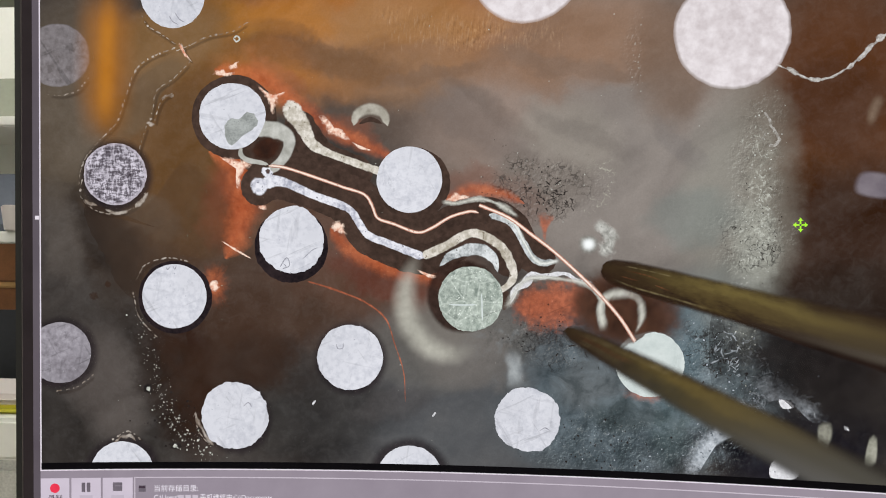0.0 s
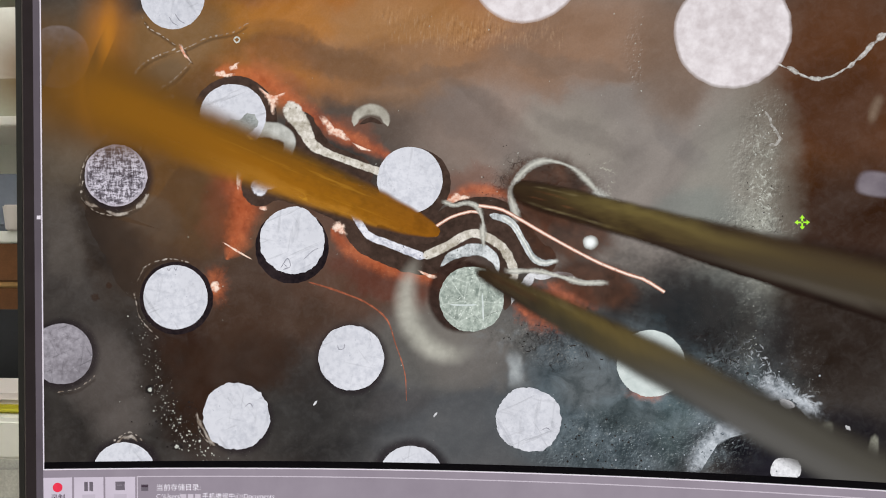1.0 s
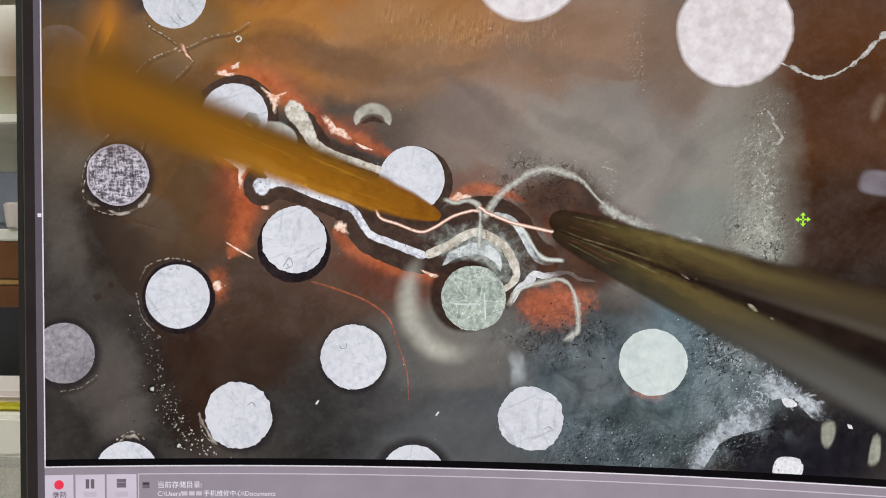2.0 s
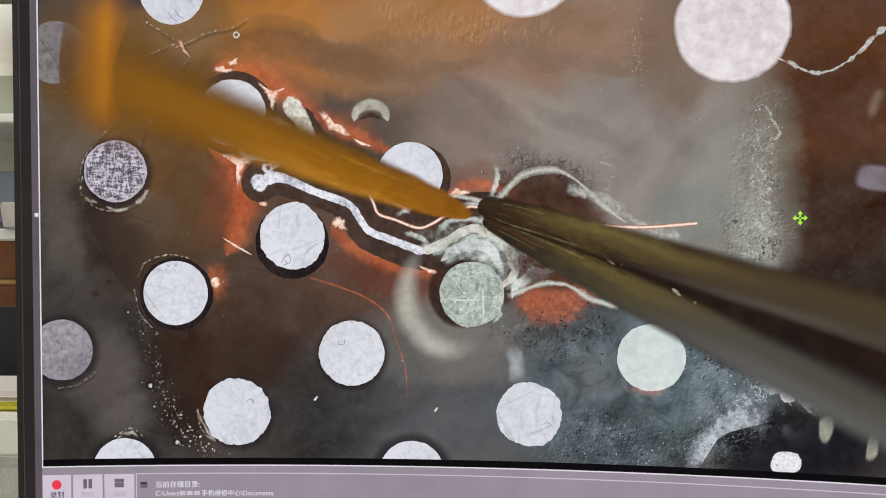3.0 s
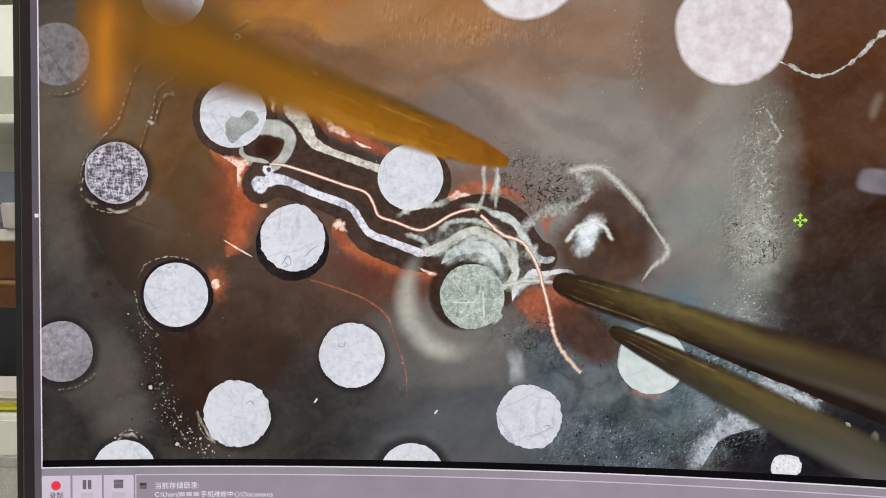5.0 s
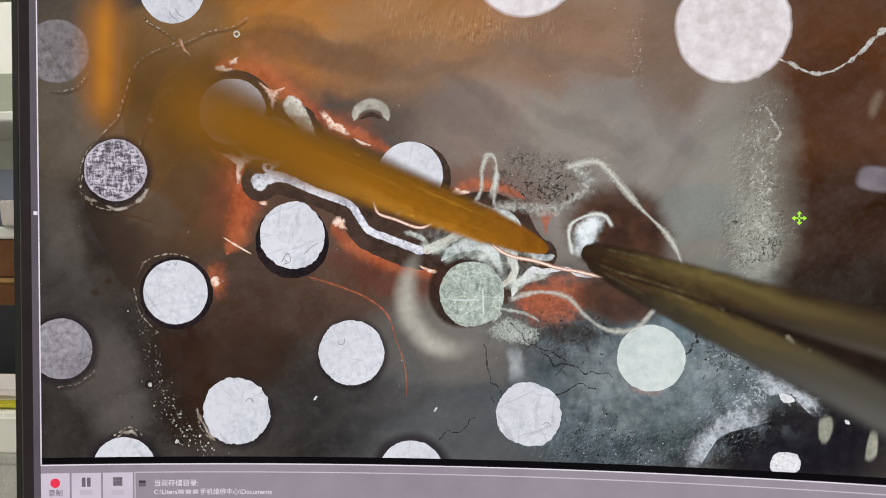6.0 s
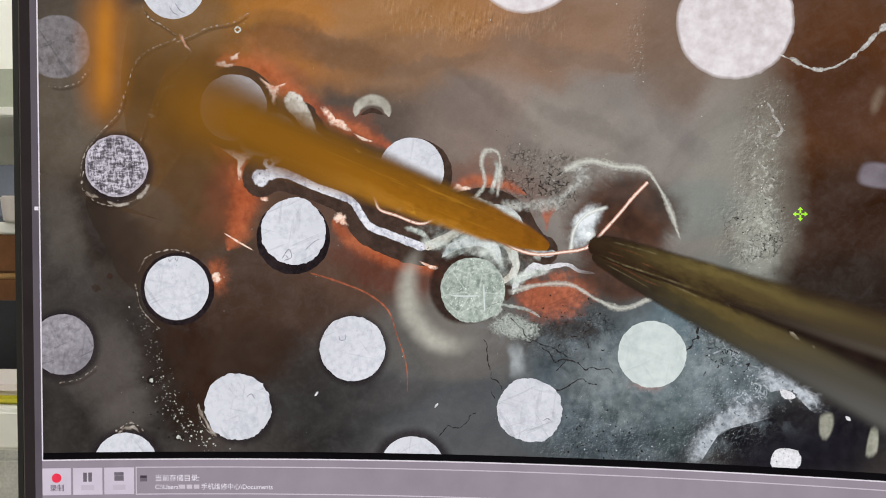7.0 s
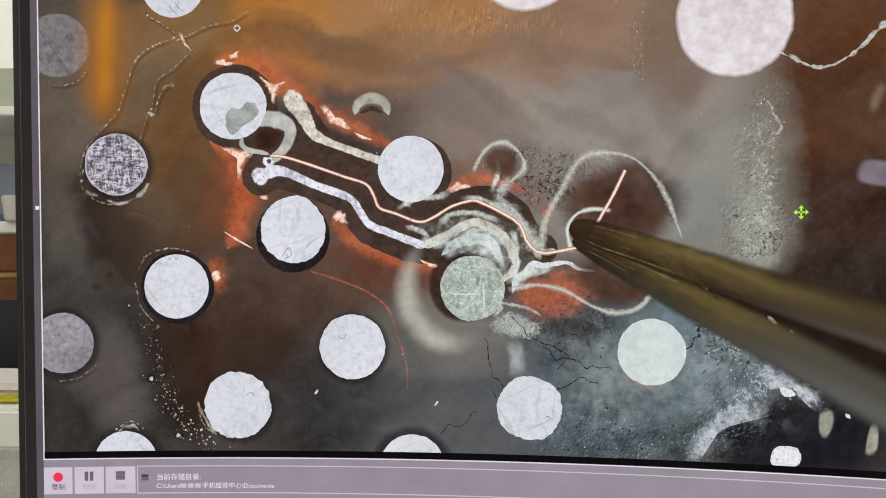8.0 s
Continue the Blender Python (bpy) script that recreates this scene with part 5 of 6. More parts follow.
at(wire, 4.2, (848, 355), (892, 369), (921, 396), (946, 440), (984, 489), (1042, 532), (1118, 578))
at(wire, 4.5, (848, 353), (892, 364), (921, 381), (930, 399), (927, 438), (931, 507), (937, 575), (947, 634), (952, 675))
at(wire, 4.7, (848, 356), (887, 378), (918, 392), (930, 414), (933, 458), (936, 527), (941, 596), (952, 645), (963, 676))
at(wire, 5.8, (859, 413), (889, 442), (947, 462), (996, 473), (1034, 469), (1072, 478), (1110, 471), (1147, 485), (1175, 487))
at(wire, 6.1, (849, 394), (888, 436), (947, 453), (1005, 472), (1053, 482), (1100, 488), (1149, 485))
at(wire, 6.3, (848, 385), (888, 425), (941, 454), (994, 462), (1042, 471), (1090, 475), (1160, 473))
at(wire, 6.5, (847, 381), (887, 416), (935, 445), (974, 452), (1032, 450), (1053, 421), (1062, 401), (1098, 373), (1117, 358), (1138, 341))
at(wire, 7.0, (848, 386), (892, 431), (941, 450), (994, 446), (1033, 438), (1061, 409), (1089, 377), (1108, 353), (1131, 329))
at(wire, 7.2, (848, 377), (892, 416), (936, 447), (994, 443), (1032, 431), (1056, 397), (1075, 358), (1094, 315))
at(wire, 7.4, (843, 365), (897, 384), (926, 402), (941, 436), (960, 454), (994, 451), (1032, 431), (1059, 378), (1077, 335), (1093, 309))
at(wire, 7.6, (842, 359), (877, 375), (911, 396), (926, 427), (945, 446), (979, 447), (1032, 432), (1056, 388), (1074, 355), (1093, 314))
at(wire, 8.0, (842, 360), (876, 376), (914, 400), (928, 431), (950, 450), (993, 445), (1027, 433), (1056, 383), (1074, 351), (1093, 311))

at(dome, 0.0, (1059, 553), (1054, 524), (1066, 504), (1094, 499), (1118, 509), (1124, 537), (1118, 557))
at(dome, 0.3, (1075, 464), (1089, 421), (1136, 384), (1183, 392), (1208, 435), (1212, 473))
at(dome, 0.6, (1070, 495), (1084, 457), (1108, 432), (1155, 428), (1192, 447), (1215, 489), (1224, 527))
at(dome, 0.8, (920, 456), (910, 407), (900, 368), (910, 343), (944, 334), (978, 339), (1002, 359))
at(dome, 1.0, (909, 372), (899, 327), (924, 289), (958, 274), (1001, 285), (1034, 314), (1053, 338))
at(dome, 1.5, (865, 384), (872, 350), (902, 320), (941, 292), (979, 287), (1018, 302), (1051, 351), (1094, 380), (1141, 414))
at(dome, 2.8, (848, 364), (877, 333), (916, 309), (965, 303), (1003, 310), (1041, 340), (1089, 379), (1136, 408))
at(dome, 3.1, (870, 383), (888, 344), (922, 300), (965, 291), (1004, 306), (1042, 345), (1080, 379))
at(dome, 3.5, (970, 341), (961, 302), (985, 281), (1023, 284), (1061, 308), (1089, 347), (1110, 388))
at(dome, 3.9, (917, 365), (970, 334), (994, 300), (1028, 284), (1066, 309), (1094, 345), (1124, 395))
at(dome, 4.5, (955, 375), (998, 351), (1008, 304), (1041, 288), (1075, 311), (1108, 351), (1128, 400), (1140, 448))
at(dome, 4.7, (1003, 305), (1042, 293), (1080, 313), (1113, 352), (1133, 400), (1144, 439), (1113, 479))
at(dome, 5.8, (1000, 292), (1053, 287), (1081, 316), (1128, 365), (1175, 413), (1189, 442), (1193, 482))
at(dome, 6.1, (1000, 295), (1043, 283), (1076, 308), (1119, 356), (1165, 404), (1189, 443))
at(dome, 6.5, (993, 301), (1041, 285), (1079, 310), (1126, 315), (1154, 340), (1168, 378), (1177, 424))
at(dome, 7.0, (994, 306), (1032, 290), (1080, 300), (1127, 306), (1150, 334), (1169, 373), (1185, 419))
at(dome, 7.4, (963, 441), (979, 373), (1003, 325), (1032, 286), (1079, 287), (1117, 306), (1154, 345), (1178, 385))
at(dome, 7.6, (950, 432), (964, 383), (993, 335), (1012, 296), (1050, 282), (1093, 283), (1135, 317), (1168, 365), (1184, 408))
at(dome, 8.0, (954, 443), (959, 394), (993, 331), (1012, 297), (1040, 280), (1097, 284), (1135, 313), (1163, 356), (1187, 421))

at(lower, 0.0, (897, 521), (921, 481), (951, 473), (994, 476), (1033, 485), (1055, 509), (1057, 538))
at(lower, 0.3, (1042, 463), (1037, 484), (1042, 523), (1052, 547), (1071, 569), (1099, 582))
at(lower, 0.6, (950, 467), (979, 516), (999, 574), (1033, 613), (1066, 626), (1092, 621))
at(lower, 0.8, (910, 456), (920, 505), (944, 544), (978, 568), (1012, 581))
at(lower, 1.0, (894, 465), (943, 465), (977, 472), (1020, 484), (1058, 484))
at(lower, 1.5, (894, 532), (904, 505), (941, 482), (989, 482), (1008, 526), (1004, 582), (970, 589))
at(lower, 2.8, (901, 512), (945, 495), (994, 490), (1041, 529), (1065, 550))
at(lower, 3.5, (902, 517), (956, 498), (994, 512), (1042, 521), (1092, 502))
at(lower, 3.9, (902, 512), (946, 510), (994, 521), (1042, 519), (1080, 507))
at(lower, 4.2, (902, 513), (946, 528), (994, 547), (1042, 552))
at(lower, 4.5, (896, 538), (906, 507), (945, 489), (994, 526), (1051, 545), (1087, 544))
at(lower, 4.7, (887, 490), (926, 478), (975, 468), (1004, 478), (1047, 493))
at(lower, 5.8, (903, 518), (947, 511), (976, 530), (996, 569), (1034, 596), (1082, 597), (1112, 577))
at(lower, 6.1, (903, 522), (947, 507), (1005, 506), (1043, 535), (1082, 557), (1129, 551), (1158, 519), (1172, 498))
at(lower, 6.5, (901, 516), (945, 499), (1003, 494), (1051, 513), (1094, 532), (1131, 527), (1153, 510))
at(lower, 7.0, (902, 516), (946, 504), (1004, 503), (1047, 527), (1090, 543), (1137, 526), (1158, 515))
at(lower, 7.4, (902, 512), (946, 505), (1004, 504), (1042, 528), (1085, 543), (1127, 532), (1157, 496))
at(lower, 7.6, (901, 513), (945, 505), (994, 515), (1037, 539), (1075, 550), (1118, 543), (1145, 513))
at(lower, 8.0, (901, 514), (945, 506), (993, 516), (1036, 540), (1075, 553), (1117, 544), (1141, 516))

at(loop, 0.0, (786, 342), (804, 344), (824, 340), (844, 336), (865, 340), (887, 350), (908, 364))
at(loop, 1.5, (782, 345), (800, 351), (819, 347), (839, 355), (845, 379), (843, 401), (841, 428))
at(loop, 2.8, (788, 344), (808, 344), (833, 345), (848, 352), (843, 377), (846, 394), (857, 412))
at(loop, 3.5, (781, 333), (805, 331), (829, 341), (850, 353), (888, 367), (927, 373), (967, 375))
at(loop, 4.5, (798, 331), (828, 340), (857, 355), (887, 362), (926, 358), (955, 366), (979, 370))
at(loop, 4.7, (843, 365), (856, 331), (854, 291), (862, 272), (877, 277), (881, 311), (877, 360))
at(loop, 5.8, (838, 359), (851, 329), (853, 295), (865, 267), (877, 285), (875, 324), (873, 354))
at(loop, 7.0, (840, 352), (856, 327), (850, 288), (860, 269), (880, 276), (882, 313), (878, 347))
at(loop, 7.4, (856, 333), (848, 304), (848, 274), (861, 263), (879, 275), (877, 304), (902, 322))
at(loop, 7.5, (848, 322), (846, 294), (853, 269), (869, 259), (893, 269), (898, 297), (898, 322))
at(loop, 7.6, (836, 304), (849, 280), (859, 259), (887, 254), (916, 274), (921, 300), (901, 322))
at(loop, 8.0, (837, 305), (847, 283), (865, 264), (891, 259), (915, 278), (923, 304), (901, 325))

at(gleam, 0.0, (892, 370), (908, 381), (922, 408), (941, 440), (957, 449), (980, 444))
at(gleam, 1.0, (885, 372), (902, 384), (920, 411), (938, 443), (955, 451), (977, 447))
at(gleam, 1.7, (888, 380), (904, 391), (920, 417), (941, 448), (975, 452))
at(gleam, 2.8, (955, 392), (979, 396), (1003, 404), (1027, 412), (1056, 422))
at(gleam, 3.5, (996, 391), (1006, 370), (1033, 362), (1057, 366), (1080, 380))
at(gleam, 3.9, (1009, 378), (1028, 364), (1052, 366), (1072, 380))
at(gleam, 4.5, (1003, 397), (1022, 386), (1046, 386), (1072, 401))
at(gleam, 5.8, (997, 437), (1003, 398), (1034, 384), (1067, 392), (1074, 418))
at(gleam, 6.1, (1013, 441), (1003, 399), (1024, 375), (1053, 369), (1073, 381))
at(gleam, 6.5, (1015, 440), (1009, 406), (1022, 381), (1049, 371))
at(gleam, 7.0, (1004, 445), (1010, 409), (1031, 382), (1063, 370))
at(gleam, 7.4, (1005, 441), (1011, 404), (1028, 383), (1053, 367))
at(gleam, 8.0, (1003, 445), (997, 409), (1012, 384), (1039, 375), (1067, 377))

at(bank, 0.0, (1051, 381), (1065, 393), (1072, 408), (1068, 420), (1057, 430))
at(bank, 0.8, (1040, 320), (1064, 340), (1078, 369), (1097, 388), (1116, 403))
at(bank, 1.5, (1054, 356), (1094, 382), (1136, 405), (1178, 424), (1219, 420))
at(bank, 2.8, (1032, 335), (1079, 366), (1126, 398), (1173, 408), (1214, 415))
at(bank, 3.2, (956, 325), (994, 326), (1033, 341), (1071, 370), (1108, 390))
at(bank, 3.5, (912, 371), (951, 375), (980, 361), (987, 327), (970, 298), (994, 286))
at(bank, 3.9, (883, 358), (922, 365), (956, 346), (985, 329), (996, 300), (1027, 288))
at(bank, 4.5, (877, 356), (926, 360), (969, 375), (1005, 355), (1028, 327), (1008, 292))
at(bank, 4.7, (926, 402), (946, 380), (975, 363), (1008, 356), (1034, 332), (1013, 298))
at(bank, 5.8, (867, 363), (928, 372), (976, 369), (1015, 350), (1038, 326), (1014, 296))
at(bank, 6.1, (879, 359), (918, 357), (971, 367), (1010, 346), (1033, 317), (1009, 294))
at(bank, 6.5, (892, 371), (926, 359), (969, 367), (1005, 348), (1028, 324), (1008, 299))
at(bank, 7.0, (887, 364), (936, 367), (975, 364), (1004, 338), (1025, 314), (1008, 295))
at(bank, 7.4, (865, 335), (897, 322), (931, 334), (943, 365), (950, 402), (963, 433))
at(bank, 7.6, (901, 322), (885, 349), (879, 365), (906, 379), (931, 405), (947, 438))
at(bank, 8.0, (898, 325), (881, 349), (878, 364), (906, 382), (930, 408), (947, 441))

CHAINS = []


def chain(name, key, n, width, overlap, material, label, category, height, d):
    """A bending line in rigid pieces; each piece is keyed along the given shapes."""
    home = Vector(on(1000, 420, d))
    owner = empty(name, home, label, category)
    longest = max(resampled(p, n)[1] for p in SHAPES[key].values())
    shortest = min(resampled(p, n)[1] for p in SHAPES[key].values())
    size = (0.35 * shortest + 0.65 * longest) / n * overlap
    pieces = []
    for i in range(n):
        wide = width if key == "wire" else width * (0.85 + 0.7 * noise.noise((i * 7.0 / n, len(key), 3.3))) * (1.7 - 1.1 * i / n if key == "dome" else 1.0)
        bm = strip([(-size / 2, 0), (0, 0), (size / 2, 0)], wide, 0.0, height, ends=False, step=size / 8)
        for v in bm.verts:
            v.co = Vector((v.co.x, -v.co.y, v.co.z)) * DOT
        ob = link_mesh("wire_piece" if key == "wire" else "flux_piece", bm, material, origin=Vector(), smooth=True)
        ob.parent = owner
        ORIGIN[ob] = home
        pieces.append(ob)
    CHAINS.append((key, owner, home, pieces, d))
    return owner


chain("copper_wire", wire, 26, 6.2, 1.35, WIRE, "loose end of the pink copper jumper wire", "wire", 3.0, TOOL_D + 0.0002)
chain("flux_dome", dome, 30, 15, 2.6, FLUX_RIM, "pale rim of the liquid flux drop", "flux", 0.6, TOOL_D - 0.0006)
chain("flux_lower_rim", lower, 24, 14, 2.6, FLUX_RIM, "pale lower rim of the liquid flux", "flux", 0.6, TOOL_D - 0.0007)
chain("flux_loop", loop, 20, 14, 2.6, FLUX_RIM, "pale curl of liquid flux beside the trace", "flux", 0.6, TOOL_D - 0.0004)

chain("flux_bank", bank, 22, 36, 2.6, BANK, "thick pale bank of flux beside the wire", "flux", 0.6, TOOL_D - 0.0005)
# Reflection round the ball, painted as a chain of bright pieces.
chain("flux_gleam", gleam, 14, 12, 2.4, GLEAM, "bright curved gleam of flux round the solder ball", "flux", 0.6, TOOL_D - 0.0002)


def flat_piece(name, rx, ry, material, label, category, h=1.0):
    bm = disc((0, 0), rx, 0.0, h, 0.1, ry, 0, seed=rx, soft=True)
    for v in bm.verts:
        v.co = Vector((v.co.x, -v.co.y, v.co.z)) * DOT
    ob = link_mesh(name, bm, material, origin=Vector())
    return tagged(ob, label, category)


# Soft black sheet: dark flux with the tweezers' shadow painted in.
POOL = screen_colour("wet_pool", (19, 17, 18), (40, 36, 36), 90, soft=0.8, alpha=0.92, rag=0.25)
drop_upper = flat_piece("flux_drop", 102, 74, FLUX_DARK, "dark brown drop of molten flux", "flux")
drop_middle = flat_piece("flux_drop", 112, 74, FLUX_DARK, "dark brown pool of flux round the tweezer tips", "flux")
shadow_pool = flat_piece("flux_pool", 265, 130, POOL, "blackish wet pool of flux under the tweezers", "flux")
drop_lower = flat_piece("flux_drop", 96, 50, FLUX_DARK, "dark brown film of molten flux", "flux")


drop_loop = flat_piece("flux_drop", 36, 30, FLUX_DARK, "small brown bubble of flux in the pale curl", "flux")


FILM_PALE = screen_colour("grey_film", (98, 110, 116), (168, 178, 180), 160, 0.4, 0.6, soft=0.7, alpha=0.5, broken=0.5, rag=0.3, fleck=(200, 208, 208), fleck_at=0.66)
# Wet highlight of the flux, painted as a pale moving disc.
SHEEN = screen_colour("wet_sheen", (132, 142, 144), (240, 246, 250), 130, 0.36, 0.56, soft=0.55, alpha=0.97, rag=0.2)
flux_sheen = flat_piece("flux_sheen", 46, 26, SHEEN, "pale wet sheen of flux beside the tweezer tips", "flux")


def dried_flux():
    """Cracked skin of flux that comes up round the joint late in the work."""
    skin = empty("flux_skin", on(960, 600, BOARD_D), "cracked dull skin of dried flux below the pad", "flux")
    for pts, w in (
        (((854, 600), (862, 641), (868, 669), (886, 685), (898, 691)), 4), (((901, 561), (925, 591), (955, 608), (979, 615), (1001, 631)), 4),
        (((955, 612), (979, 639), (1003, 635), (1032, 650), (1061, 648), (1078, 657)), 5), (((1001, 631), (989, 644), (979, 654)), 3),
        (((979, 687), (1003, 678), (1027, 666), (1050, 675)), 5), (((868, 691), (874, 706)), 3), (((1194, 615), (1209, 603), (1218, 591), (1220, 571)), 7),
        (((776, 773), (792, 753), (812, 757), (841, 730)), 3),
    ):
        part("crack", beaded(jagged(pts, 5.0, int(pts[0][0])), int(pts[0][0]), (0.2 * w, 0.6 * w), (6, 14), (-4, 0)), CRACK, skin)
    part("film", patch([(858, 577), (886, 554), (925, 557), (955, 581), (945, 602), (896, 601)], 1.3, 0.5, 6, 2.0, soft=True), FLUX_PALE, skin, "pale crumbled film")
    part("film", patch([(950, 571), (1003, 556), (1051, 571), (1061, 599), (1013, 604), (969, 596)], 1.3, 0.5, 7, 3.0, soft=True), FLUX_BLACK, skin, "dark speckled film")
    part("film", patch([(979, 639), (1032, 589), (1108, 559), (1197, 548), (1265, 556), (1302, 632), (1257, 690), (1198, 750), (1109, 773), (1023, 767), (979, 709)], 0.5, 0.2, 9, 5.0, soft=True), FILM_PALE, skin, "thin grey-blue film of dried flux")
    part("film", strip([(876, 537), (906, 542), (935, 549), (953, 561)], [5, 8, 8, 4], 1.6, 0.6, 0.4), FLUX_PALE, skin)
    swirl = empty("flux_swirl", on(860, 430, BOARD_D), "milky swirls of flux over the traces", "flux")
    for pts, w in (
        (((697, 375), (737, 355), (772, 352), (797, 342)), 16), (((767, 408), (797, 383), (842, 382), (886, 398)), 14), (((797, 443), (827, 415), (866, 413), (896, 443)), 14),
        (((866, 349), (878, 305), (872, 283)), 12), (((876, 374), (906, 384), (930, 418), (950, 443)), 16), (((886, 502), (911, 494), (945, 482), (979, 472)), 18),
        (((901, 443), (911, 467), (901, 494)), 16), (((742, 423), (767, 433), (797, 428)), 20),
        (((911, 399), (929, 421), (939, 451)), 20), (((899, 408), (910, 439), (902, 468)), 18), (((904, 514), (917, 492), (939, 478)), 22), (((854, 431), (880, 455), (886, 482)), 16),
        (((947, 418), (941, 443), (953, 464)), 12), (((809, 356), (847, 356), (886, 376), (925, 392)), 12), (((782, 458), (812, 431), (847, 428)), 24), (((837, 453), (868, 448), (888, 472)), 16),
        (((712, 403), (739, 411), (762, 425)), 14), (((876, 522), (882, 547), (868, 564)), 10), (((797, 554), (822, 568), (854, 562)), 8),
    ):
        part("swirl", strip(pts, w, 2.6, 0.6, 0.5, seed=pts[0][1]), MILK, swirl)
    part("milk_film", patch([(732, 408), (772, 388), (847, 376), (901, 394), (940, 433), (935, 487), (896, 507), (856, 473), (817, 453), (777, 465)], 5.0, 0.3, 5, 2.0, soft=True), MILK_FILM, swirl, "thin milky film")
    return skin, swirl


flux_skin, flux_swirl = dried_flux()


# ---- tools ----
def shaft(name, length, profile, material, parent, thick=16.0, bow=0.0, stretch=(0.0, 1.0)):
    """A rounded tapering bar, tip at the origin, X towards the handle; profile: (fraction, half width)."""
    bm, uv, tag, rows = bmesh.new(), None, {}, []
    uv = bm.loops.layers.uv.verify()
    n = 40
    for i in range(n + 1):
        f = stretch[0] + (stretch[1] - stretch[0]) * (i / n) ** 1.6
        for (f0, w0), (f1, w1) in zip(profile, profile[1:]):
            if f0 <= f <= f1:
                w = w0 + (w1 - w0) * (f - f0) / max(1e-6, f1 - f0)
        w *= 1 + 0.05 * noise.noise((f * 30, thick, profile[0][1])) * (1 - 0.6 * f)
        if f == 0:
            w *= 0.5
        row = []
        for j in range(13):
            a = math.pi * j / 12
            c = -math.cos(a)
            v = bm.verts.new(Vector((f * length - (0.0 if f else 3.0), -(w * c + bow * math.sin(math.pi * f)), math.sin(a) * min(thick, w * 0.7))) * DOT)
            tag[v] = (f, 0.5 + 0.5 * c)
            row.append(v)
        rows.append(row)
    for a, b in zip(rows, rows[1:]):
        for j in range(12):
            bm.faces.new((a[j], a[j + 1], b[j + 1], b[j]))
        bm.faces.new((a[12], a[0], b[0], b[12]))
    if stretch[0] == 0.0:
        bm.faces.new(rows[0][::-1])
    if stretch[1] == 1.0:
        bm.faces.new(rows[-1])
    for f in bm.faces:
        for lp in f.loops:
            lp[uv].uv = tag[lp.vert]
    ob = link_mesh(name, bm, material, origin=Vector(), smooth=True)
    if parent:
        ob.parent = parent
    return ob


ARM_LEN, TOOL_LEN = 780, 735
tweezers = empty("tweezers", on(1030, 420, TOOL_D), "olive-brown steel tweezers, tips at the wire", "tweezers")
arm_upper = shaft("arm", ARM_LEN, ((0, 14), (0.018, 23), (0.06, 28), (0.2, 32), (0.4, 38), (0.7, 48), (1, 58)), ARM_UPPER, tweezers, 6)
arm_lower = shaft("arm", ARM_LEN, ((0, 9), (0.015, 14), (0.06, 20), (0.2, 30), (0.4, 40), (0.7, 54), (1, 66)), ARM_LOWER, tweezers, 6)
arm_upper["label"], arm_lower["label"] = "upper tweezer arm, blurred towards the handle", "lower tweezer arm, darker steel"
# Glints along the arms are painted as thin bright strips.
EDGE = screen_colour("polished_edge", (96, 84, 54), (160, 146, 108), 300, 0.42, 0.62, soft=0.9, alpha=0.6, broken=0.8, ends=0.25)


def glint_strip(parent, pts, width, z, material):
    bm = strip(pts, width, 0.0, 0.5, step=5)
    for v in bm.verts:
        v.co = Vector((v.co.x, -v.co.y, v.co.z + z)) * DOT
    ob = link_mesh("polished_edge", bm, material, origin=Vector())
    ob.parent, ob["label"] = parent, "worn bright edge with copper reflections"


glint_strip(arm_upper, [(14, 12), (60, 17), (120, 18), (190, 20)], 5, 5.2, EDGE)
glint_strip(arm_upper, [(30, -14), (70, -16), (120, -17)], 3.5, 5.2, EDGE)
glint_strip(arm_lower, [(10, -6), (60, -11), (130, -15), (220, -18)], 6, 5.2, EDGE)
glint_strip(arm_lower, [(20, 4), (70, 5), (110, 7)], 3.5, 6.2, EDGE)
# Copper reflections near the tips, painted as reddish strips.
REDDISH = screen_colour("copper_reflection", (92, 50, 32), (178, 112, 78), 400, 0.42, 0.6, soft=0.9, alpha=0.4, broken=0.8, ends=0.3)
glint_strip(arm_upper, [(16, 2), (46, 4), (80, 3), (120, 8)], 6, 5.4, REDDISH)
glint_strip(arm_upper, [(34, -7), (70, -8), (104, -5)], 4, 5.4, REDDISH)
glint_strip(arm_lower, [(14, -1), (44, -3), (90, -2), (130, -5)], 5, 5.6, REDDISH)
# Dark sheet that paints the shade between the arms, with glints as flecks.
gap_shade = shaft("gap", ARM_LEN * 0.96, ((0, 3), (0.08, 12), (0.2, 24), (0.4, 42), (1, 78)), screen_colour("tweezer_gap_shade", (25, 17, 14), (42, 29, 24), 60, soft=0.5, fleck=(150, 130, 110), fleck_at=0.72, flecks=160), tweezers, 1.5)
amber_tool = empty("amber_tool", on(900, 400, TOOL_D), "amber translucent hand tool pressing on the wire", "hand tool")
AMBER_PROFILE = ((0, 9), (0.02, 16), (0.06, 25), (0.15, 36), (0.4, 54), (0.7, 78), (1, 122))
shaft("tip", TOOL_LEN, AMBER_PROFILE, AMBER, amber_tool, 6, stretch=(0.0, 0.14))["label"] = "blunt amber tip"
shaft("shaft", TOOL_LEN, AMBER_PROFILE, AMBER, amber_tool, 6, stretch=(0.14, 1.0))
HAZE = screen_colour("amber_haze", (92, 64, 30), (108, 76, 38), 40, soft=0.75, alpha=0.92)


